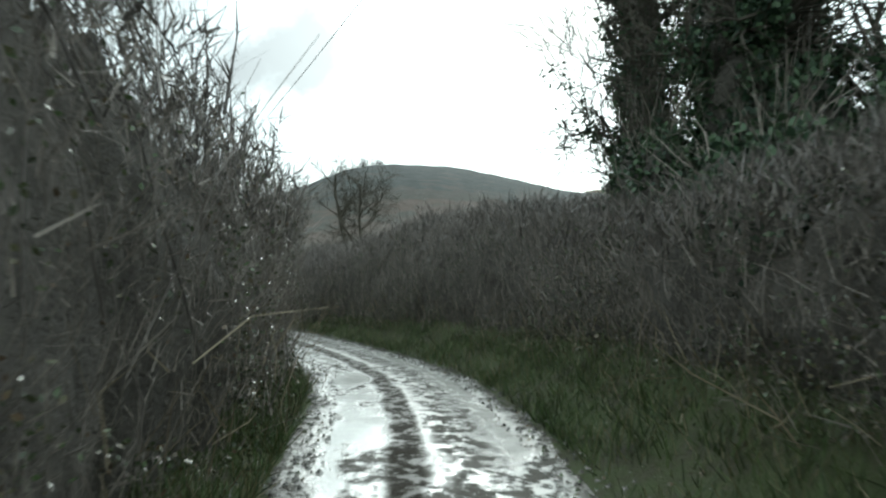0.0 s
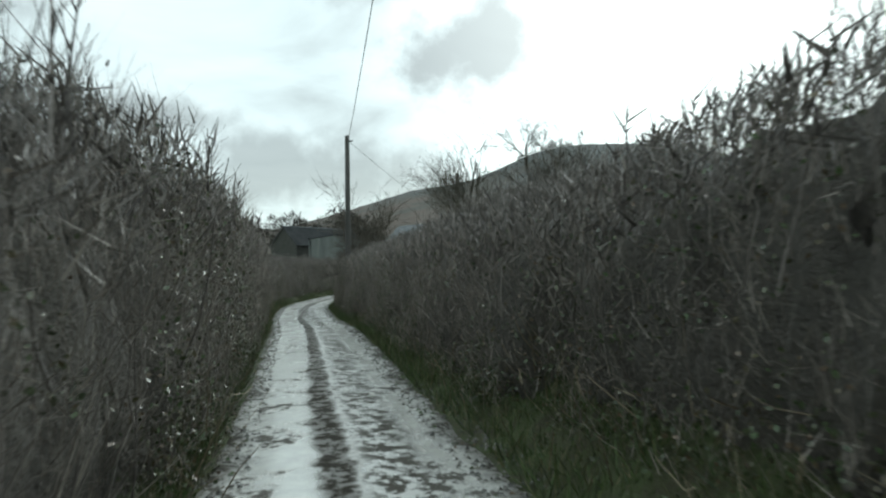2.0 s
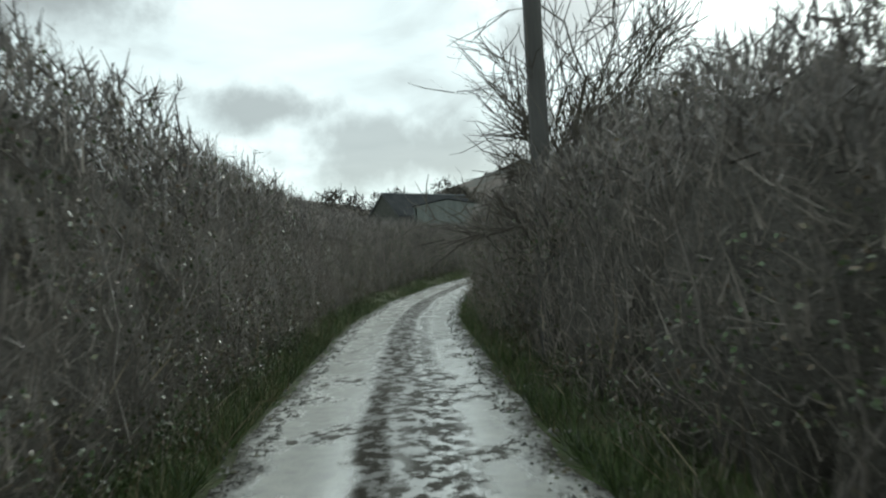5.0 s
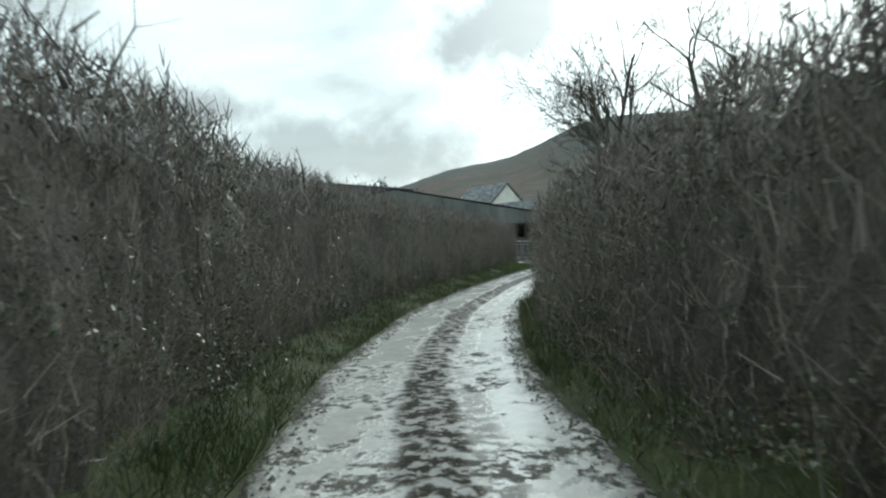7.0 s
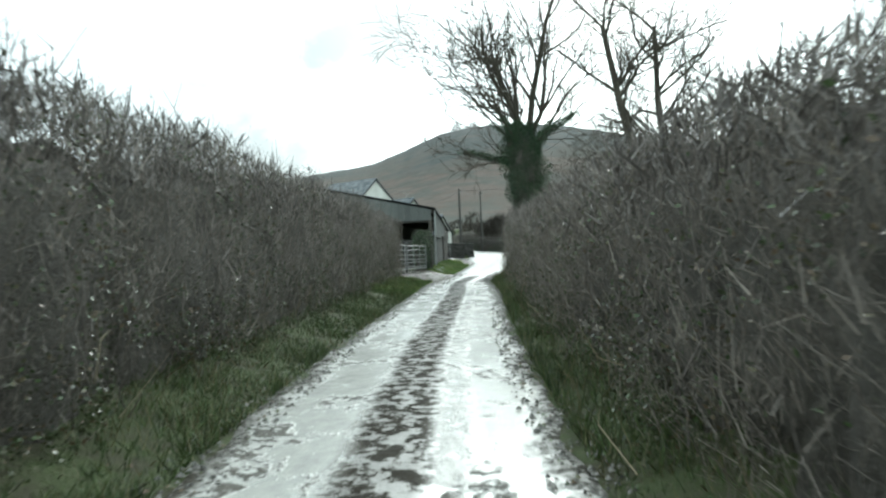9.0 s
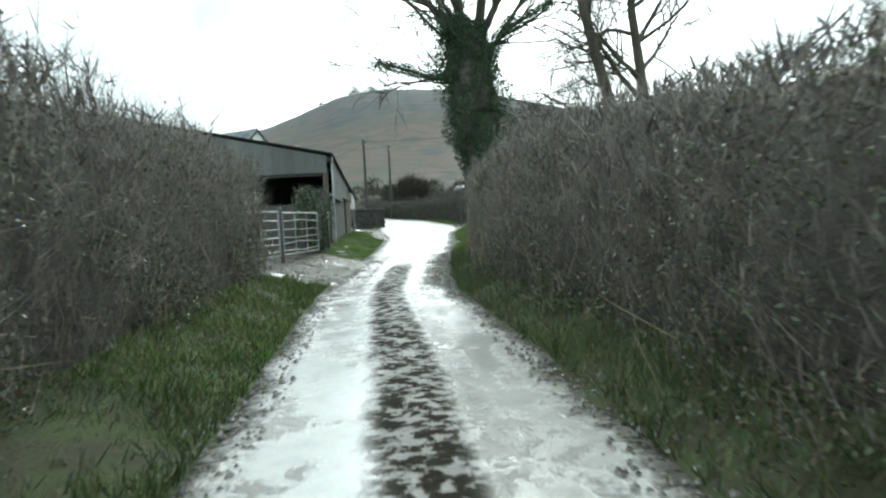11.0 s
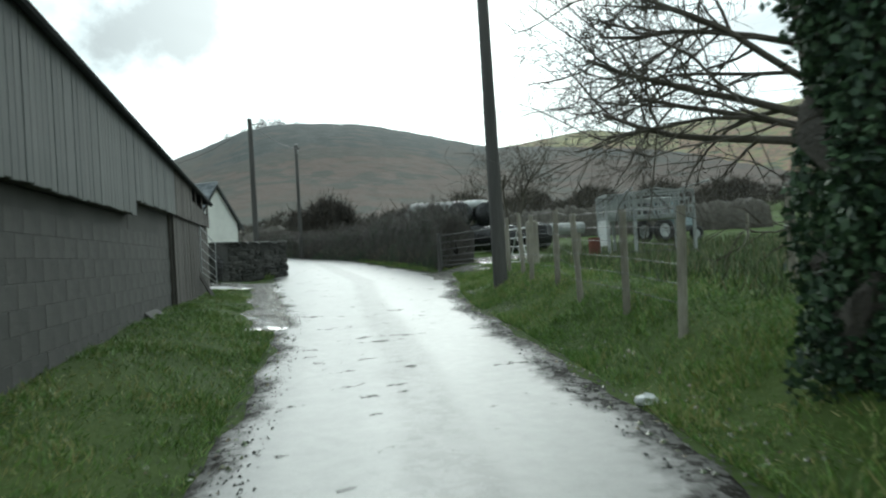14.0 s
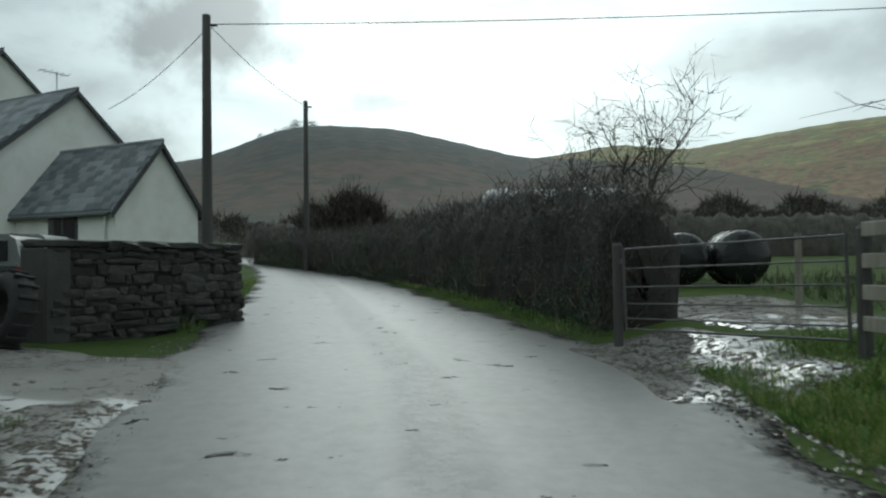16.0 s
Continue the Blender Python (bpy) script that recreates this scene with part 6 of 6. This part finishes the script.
def pickup():
    """A double-cab pickup with a hard canopy, its tail towards the lane."""
    x, y = -11.58, 45.05
    t = thing("pickup_truck", "silver pickup truck with canopy and dark tailgate beside the cottage", "pickup truck", (x, y, float(land(x, y))), 190)
    part("body", prism([(-0.88, 0.5), (-0.9, 1.0), (-0.84, 1.12), (0.84, 1.12), (0.9, 1.0), (0.88, 0.5)], -2.4, 2.5), M_SILVER, t)
    part("tailgate", one_box((0, 2.52, 0.85), (1.6, 0.06, 0.52), 0.02), M_DARKPAINT, t, "dark tailgate")
    part("canopy", prism([(-0.82, 1.12), (-0.72, 1.58), (-0.6, 1.66), (0.6, 1.66), (0.72, 1.58), (0.82, 1.12)], 0.75, 2.45), M_SILVER, t)
    part("cab", prism([(-0.84, 1.12), (-0.68, 1.68), (-0.58, 1.74), (0.58, 1.74), (0.68, 1.68), (0.84, 1.12)], -1.2, 0.72), M_SILVER, t)
    part("rear_window", one_box((0, 2.462, 1.37), (1.2, 0.02, 0.38), 0.01), M_GLASS, t, "dark rear window")
    for s in (-1, 1):
        part("side_window", one_box((s * 0.785, 1.6, 1.36), (0.02, 1.3, 0.32), 0.008, pose(0, 0, 0)), M_GLASS, t)
        part("side_window", one_box((s * 0.765, -0.25, 1.43), (0.02, 1.6, 0.38), 0.008), M_GLASS, t)
        part("tail_light", one_box((s * 0.83, 2.5, 0.92), (0.16, 0.1, 0.34), 0.02), M_RED, t, "red tail light")
        for yy in (-1.5, 1.55):
            w = part("wheel", torus_mesh(0.27, 0.1, 0.12), M_TYRE, t, smooth=True)
            w.location, w.rotation_euler = (s * 0.8, yy, 0.37), (0, 0, math.pi / 2)
            part("rim", one_rod((0, -0.06, 0), (0, 0.06, 0), 0.22, 0.22, 14), M_SILVER, w)
        part("roof_rail", one_rod((s * 0.6, 0.9, 1.675), (s * 0.6, 2.3, 1.675), 0.02, 0.02, 6), M_DARKPAINT, t)
    part("bumper", one_box((0, 2.62, 0.52), (1.6, 0.12, 0.16), 0.03), M_CHROME, t, "chrome rear bumper")
    part("rear_plate", one_box((0, 2.69, 0.72), (0.5, 0.02, 0.11), 0.004), M_WHITE, t)
    part("mirror", one_box((-0.98, -0.9, 1.25), (0.16, 0.1, 0.2), 0.03), M_DARKPAINT, t)
    return t


pickup()


def oil_drum(x, y, label):
    t = thing("oil_drum", label, "drum", (x, y, float(land(x, y))))
    part("shell", one_rod((0, 0, 0), (0, 0, 0.6), 0.17, 0.17, 18), M_RUST, t)
    for z in (0.02, 0.2, 0.4, 0.58):
        part("rib", one_rod((0, 0, z - 0.01), (0, 0, z + 0.01), 0.178, 0.178, 18), M_RUST, t)
    return t


oil_drum(3.45, 35.7, "faded red steel drum standing beside the livestock crate")


def water_tank(x, y):
    g = float(land(x, y))
    t = thing("water_tank", "pale horizontal cylinder tank on two timber cradles", "tank", (x, y, g), 12)
    part("shell", one_rod((-0.6, 0, 0.95), (0.6, 0, 0.95), 0.19, 0.19, 16), M_PALE, t, smooth=False)
    for sx in (-0.4, 0.4):
        part("cradle", one_box((sx, 0, 0.4), (0.1, 0.3, 0.8), 0.01), M_TIMBER, t)
    for sx in (-0.605, 0.605):
        part("end_cap", one_rod((sx - 0.02, 0, 0.95), (sx + 0.02, 0, 0.95), 0.17, 0.17, 16), M_STEEL, t)
    return t


water_tank(3.4, 38.6)


def tractor(x, y):
    """A parked tractor of which the cab shows over the fences."""
    g = float(land(x, y))
    t = thing("tractor", "pale blue tractor with a flat-roofed glazed cab parked in the pasture", "tractor", (x, y, g), 200)
    t.scale = (0.88, 0.88, 0.88)
    part("bonnet", one_box((-1.35, 0, 1.05), (1.4, 0.62, 0.55), 0.06), M_BLUE, t)
    part("chassis", one_box((-0.7, 0, 0.7), (2.6, 0.45, 0.3), 0.03), M_DARKPAINT, t)
    part("cab_roof", one_box((0.1, 0, 2.2), (1.75, 1.4, 0.09), 0.03), M_WHITE, t, "flat white cab roof")
    for sx in (-0.62, 0.78):
        for sy in (-0.6, 0.6):
            part("pillar", one_box((sx, sy, 1.75), (0.07, 0.07, 0.86), 0.01), M_DARKPAINT, t)
    for sy in (-0.6, 0.6):
        part("cab_panel", one_box((-0.32, sy, 1.72), (0.46, 0.03, 0.74), 0.01), M_BLUE, t)
        part("cab_window", one_box((0.35, sy, 1.75), (0.7, 0.02, 0.7), 0.006), M_GLASS, t)
        part("mudguard", one_box((0.45, sy * 1.2, 1.32), (1.0, 0.34, 0.06), 0.02), M_WHITE, t)
        for px, r, z in ((0.5, 0.46, 0.62), (-1.55, 0.28, 0.4)):
            w = part("wheel", torus_mesh(r, 0.15 if r > 0.4 else 0.11, 0.17), M_TYRE, t, smooth=True)
            w.location = (px, sy * 1.25, z)
            part("rim", one_rod((0, -0.07, 0), (0, 0.07, 0), r * 0.75, r * 0.75, 14), M_PALE, w)
    return t


tractor(9.5, 45.8)


def leaning_plank(x, y, z_top, run, label):
    g = float(land(x + run, y))
    t = thing("plank", label, "plank", (0, 0, 0))
    a, b = Vector((x + run, y, g)), Vector((x, y + 0.25, z_top))
    turn = (b - a).to_track_quat("Z", "Y").to_matrix().to_4x4()
    part("board", one_box((0, 0, 0), (0.12, 0.03, (b - a).length), 0.005, Matrix.Translation((a + b) / 2) @ turn), M_BOARD, t)
    return t


leaning_plank(-7.1, 32.6, 1.6, 0.4, "broken weathered plank leaning against the barn wall")


# ---------------------------------------------------------------- muddy yard, field entrance, litter
def patch(name, x0, x1, y0, y1, lift, mat, label, edge=0.5, step_m=0.22, skew=0.0):
    xs, ys = np.arange(x0, x1 + 0.01, step_m), np.arange(y0, y1 + 0.01, step_m)
    X, Y = np.meshgrid(xs, ys, indexing="ij")
    fx, fy = (X - x0) / (x1 - x0), (Y - y0) / (y1 - y0)
    X = X + edge * 0.5 * np.sin(Y * 1.9) * (np.abs(fx - 0.5) * 2) ** 3 + skew * (Y - y0)
    Y = Y + edge * 0.5 * np.sin(X * 1.4 + 1) * (np.abs(fy - 0.5) * 2) ** 3
    rim = np.minimum(np.minimum(fx, 1 - fx) * (x1 - x0), np.minimum(fy, 1 - fy) * (y1 - y0))
    Z = land(X, Y) + lift * step(rim, 0.0, 0.5) - 0.03 * (1 - step(rim, 0, 0.25)) + 0.018 * bumps(X * 1.6, Y * 1.6) * step(rim, 0.1, 0.6)
    n, m = X.shape
    i = np.arange(n - 1)[:, None] * m + np.arange(m - 1)[None]
    F = np.stack([i, i + m, i + m + 1, i + 1], -1).reshape(-1, 4)
    return tagged(fast_mesh(name, np.stack([X, Y, Z], -1).reshape(-1, 3), F, mat, smooth=True), label, "ground", kind="structure")


patch("yard", -16.0, -2.75, 7.0, 14.6, 0.05, M_MUDYARD, "churned wet muddy farm yard in front of the barn")
patch("yard", -16.0, -5.3, 13.6, 19.3, 0.035, M_MUDYARD, "wet muddy ground before the open barn")
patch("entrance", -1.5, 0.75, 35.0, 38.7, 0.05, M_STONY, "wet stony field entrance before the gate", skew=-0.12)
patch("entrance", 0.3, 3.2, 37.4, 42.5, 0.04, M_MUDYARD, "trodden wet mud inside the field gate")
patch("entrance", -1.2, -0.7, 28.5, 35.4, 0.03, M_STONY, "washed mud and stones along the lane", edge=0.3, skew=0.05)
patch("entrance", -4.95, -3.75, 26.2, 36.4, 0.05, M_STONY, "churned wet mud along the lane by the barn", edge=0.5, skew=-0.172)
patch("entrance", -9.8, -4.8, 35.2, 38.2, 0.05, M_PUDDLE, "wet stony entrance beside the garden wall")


def grass(count, y0, y1, e0, e1, side, label, hmin=0.06, hmax=0.16, skip=(), mat=None):
    y = rng.uniform(y0, y1, count)
    e = e0 + (e1 - e0) * rng.uniform(0, 1, count) ** 1.4
    sl = np.interp(y, _gy, _gh)
    d = side * (half(y) + e)
    x, yy = lane_x(y) + d * np.cos(sl), y - d * np.sin(sl)
    ok = (wob(x * 1.1 + yy * 0.7, 1.6, 1.0) + wob(yy * 1.9 - x, 1.1, 3.0)) > rng.uniform(-1.4, 0.4, count)
    for a, b, c, dd in skip:
        ok &= ~((x > a) & (x < b) & (yy > c) & (yy < dd))
    x, yy = x[ok], yy[ok]
    n = len(x)
    p = np.stack([x, yy, land(x, yy) - 0.01], 1)
    t = rng.normal(0, 0.45, (n, 3)) + [0, 0, 1.0]
    tuft = np.clip(0.85 + 0.45 * wob(x * 2.6 + yy * 1.4, 1.3, 2.0) + 0.45 * wob(yy * 2.9 - x * 1.7, 1.1, 5.0), 0.35, 1.9)
    t *= (tuft * rng.uniform(hmin, hmax, n) / np.linalg.norm(t, axis=1))[:, None]
    tip = p + t + np.concatenate([rng.normal(0, 0.02, (n, 2)), np.zeros((n, 1))], 1)
    V, Fq = sticks(p, tip, rng.uniform(0.003, 0.007, n))
    return tagged(fast_mesh("grass", V, Fq, mat or M_BLADE), label, "grass", kind="stuff")


YARD = [(-16, -2.7, 7.2, 14.2)]
grass(44000, -84, -30, 0.0, 0.7, -1, "rough winter grass along the foot of the hedge", 0.08, 0.3, mat=M_TUFT)
grass(26000, -2, 9.5, 0.0, 4.2, -1, "green grass bank at the end of the hedge", 0.05, 0.14, skip=YARD)
grass(46000, -30, 9, 0.0, 1.3, -1, "rough winter grass along the foot of the hedge", skip=YARD, mat=M_TUFT)
grass(56000, -84, 17, 0.0, 0.8, 1, "rough winter grass on the bank below the hedge", 0.07, 0.26, mat=M_TUFT)
grass(16000, -84, -58, 0.6, 2.3, 1, "rough winter grass on the bank below the trees", 0.07, 0.26, mat=M_TUFT)
grass(66000, 13.5, 35.2, 0.02, 2.4, -1, "short green grass verge beside the barn", 0.035, 0.09, skip=YARD + [(-4.85, -3.5, 26.6, 28.8), (-5.3, -3.5, 28.8, 30.5), (-5.75, -3.5, 30.5, 33.0), (-6.2, -3.5, 33.0, 36.0)])
grass(84000, 17.5, 34.6, 0.02, 3.4, 1, "lush green grass on the fenced bank", 0.04, 0.11)
grass(15000, 38.5, 62, 0.0, 0.9, 1, "grass along the roadside hedge", skip=[(-1.6, 1.0, 35, 38.6)])
grass(12000, 40.6, 52, 0.0, 1.4, -1, "grass at the foot of the garden wall", 0.08, 0.22)
grass(20000, 33.5, 36.4, 0.02, 3.5, 1, "rough grass between the two gates", 0.06, 0.16)


def rushes(count, x0, x1, y0, y1, hmin, hmax, label):
    """Brown rough grass in a field corner, one tapering blade each."""
    x, y = rng.uniform(x0, x1, count), rng.uniform(y0, y1, count)
    ok = wob(x * 0.9 + y * 0.5, 1.3, 2.0) + wob(y * 1.1 - x * 0.6, 1.5, 4.0) > rng.uniform(-1.6, 0.5, count)
    x, y = x[ok], y[ok]
    n = len(x)
    p = np.stack([x, y, land(x, y) - 0.02], 1)
    d = (rng.normal(0, 0.3, (n, 3)) + [0, 0, 1]) * rng.uniform(hmin, hmax, n)[:, None]
    V, Fq = sticks(p, p + d, rng.uniform(0.006, 0.014, n))
    return tagged(fast_mesh("rough_grass", V, Fq, M_TUFT), label, "grass", kind="stuff")


rushes(36000, 1.0, 16.0, 22.0, 35.0, 0.06, 0.24, "dull brown rough grass and rushes behind the fence")
rushes(14000, 3.5, 22.0, 36.5, 47.0, 0.1, 0.35, "dull rough pasture beyond the gate")


def scatter(name, count, y0, y1, e0, e1, size, mat, label):
    """Small stones, clods and leaves on and beside the lane, as one mesh of little faceted lumps."""
    y = rng.uniform(y0, y1, count)
    side = rng.choice([-1, 1], count)
    d = side * (half(y) + rng.uniform(e0, e1, count))
    sl = np.interp(y, _gy, _gh)
    x, yy = lane_x(y) + d * np.cos(sl), y - d * np.sin(sl)
    z = np.maximum(land(x, yy), np.where(np.abs(d) < half(y), lane_z(yy), -9))
    s = rng.uniform(size[0], size[1], count)
    k = np.array([(1, 0, 0), (-0.5, 0.87, 0), (-0.5, -0.87, 0), (0.1, 0.05, 0.8)])
    V = np.stack([x, yy, z], 1)[:, None] + k[None] * s[:, None, None] * rng.uniform(0.6, 1.3, (count, 4, 1))
    i = np.arange(count)[:, None] * 4
    F = np.concatenate([i + [0, 1, 3], i + [1, 2, 3], i + [2, 0, 3]], 0)
    return tagged(fast_mesh(name, V.reshape(-1, 3), F, mat), label, "debris", kind="stuff")


scatter("gravel", 12000, -84, 12, -0.34, 0.2, (0.008, 0.036), M_RUBBLE, "loose wet stones along the edges of the lane")
scatter("gravel", 2600, 5, 16, -0.75, 0.1, (0.008, 0.03), M_RUBBLE, "mud clods and stones washed onto the lane")
scatter("gravel", 6000, 12, 44, -0.4, 0.12, (0.005, 0.02), M_STONE, "muddy grit along the edges of the lane")
scatter("leaf_litter", 9000, -84, 40, -0.25, 0.5, (0.01, 0.03), M_LEAF, "dead leaves and mud clods along the lane")


def rubbish(x, y, size, label, mat, seed):
    g = np.random.default_rng(seed)
    bm = bmesh.new()
    bmesh.ops.create_icosphere(bm, subdivisions=2, radius=1.0)
    for v in bm.verts:
        v.co = Vector((v.co.x * size[0], v.co.y * size[1], max(v.co.z, -0.5) * size[2])) * float(1 + g.normal(0, 0.16))
    bmesh.ops.translate(bm, verts=bm.verts, vec=(x, y, float(land(x, y)) + size[2] * 0.45))
    return tagged(part("plastic_sack", bm, mat), label, "plastic sack")


rubbish(-0.75, 20.6, (0.09, 0.07, 0.06), "small white plastic scrap lying on the grass", M_WHITE, 1)
rubbish(-4.6, 16.2, (0.17, 0.05, 0.03), "torn white feed sack lying by the barn", M_WHITE, 2)
rubbish(-4.4, 15.5, (0.2, 0.035, 0.025), "flattened pale feed sack lying by the barn", M_WHITE, 3)
rubbish(-4.75, 18.2, (0.1, 0.06, 0.03), "pale plastic scrap lying in the grass", M_WHITE, 4)


# ---------------------------------------------------------------- distant scrub and woodland
def hilltop_clump(az0, az1, count, hmin, hmax, seed):
    """Wind-bent trees on the crest of the moor."""
    g = np.random.default_rng(seed)
    a = np.radians(g.uniform(az0, az1, count))
    r = 1442.0
    x, y = r * np.sin(a), r * np.cos(a)
    z = r * np.tan(np.radians(np.interp(np.degrees(a), RIDGE[:, 0], RIDGE[:, 1]))) - 7
    h = g.uniform(hmin, hmax, count)
    idx = np.repeat(np.arange(count), 150)
    n = len(idx)
    hh = h[idx]
    an, f = g.uniform(0, 2 * math.pi, n), g.uniform(0.25, 1.0, n)
    out = np.sqrt(g.uniform(0, 1, n)) * hh * 0.42 * np.sin(np.clip(f, 0, 1) * 2.6)
    p = np.stack([x[idx] + np.cos(an) * out, y[idx] + np.sin(an) * out, z[idx] + f * hh], 1)
    d = (g.normal(0, 0.5, (n, 3)) + [0, 0, 0.5]) * (hh * 0.16)[:, None]
    V, Fq = sticks(p, p + d, hh * 0.012)
    T, Ft = sticks(np.stack([x, y, z - 2], 1), np.stack([x, y, z + h * 0.7], 1), h * 0.03)
    return tagged(fast_mesh("woodland", np.concatenate([V, T]), np.concatenate([Fq, Ft + len(V)]), M_WOOD), "clump of bare trees on the hilltop", "woodland", kind="stuff")


def scrub(az0, az1, r0, r1, count, hmin, hmax, label, seed, name="woodland", lift=0.0, leaf=1.0, per=44):
    """Many small clumps of crossed ragged sprays, standing on the rising ground."""
    g = np.random.default_rng(seed)
    az, r = np.radians(g.uniform(az0, az1, count)), g.uniform(r0, r1, count)
    x, y = r * np.sin(az), 40 + r * np.cos(az)
    h = g.uniform(hmin, hmax, count) * (1 + 0.35 * np.sin(az * 60 + seed))
    z = land(x, y) + lift * (r - r0)
    idx = np.repeat(np.arange(count), per)
    n = len(idx)
    hh = h[idx]
    a = g.uniform(0, 2 * math.pi, n)
    f = g.uniform(0.1, 1.0, n) ** 0.7
    out = np.sqrt(np.clip(1.02 - f ** 2, 0.02, 1)) * np.sqrt(g.uniform(0.1, 1, n)) * hh * 0.6 * (0.8 + 0.4 * np.sin(idx * 1.7 + a * 2))
    p0 = np.stack([x[idx] + np.cos(a) * out, y[idx] + np.sin(a) * out, z[idx] + f * hh * 0.85], 1)
    d = (g.normal(0, 0.5, (n, 3)) + [0, 0, 0.55]) * (hh * g.uniform(0.1, 0.24, n))[:, None]
    V, Fq = sticks(p0, p0 + d, g.uniform(0.012, 0.04, n) * hh * leaf)
    return tagged(fast_mesh(name, V, Fq, M_WOOD), label, name, kind="stuff")


scrub(6, 62, 120, 190, 900, 3.4, 6.0, "dark band of woodland at the foot of the ridge", 1, lift=0.02, leaf=0.4, per=120)
scrub(-30, 12, 60, 120, 300, 1.8, 3.4, "brown winter scrub and trees across the valley", 2, "scrub", leaf=0.4, per=170)
scrub(-14, 4, 24, 40, 50, 1.2, 2.1, "dark bushes behind the roadside hedge", 3, "scrub", leaf=0.3, per=300)
scrub(-16, -8, 33, 40, 18, 2.4, 3.9, "tall dark bushes beyond the far pole", 7, "scrub", leaf=0.2, per=1100)
scrub(-75, -28, 140, 260, 480, 5, 9, "dark bare woodland on the hillside", 4, lift=0.12)
scrub(-40, 30, 300, 420, 420, 4, 8, "scattered trees at the foot of the hill", 5)
hilltop_clump(-11.6, -7.0, 14, 12, 20, 9)
hilltop_clump(-9.2, -7.4, 6, 20, 30, 10)
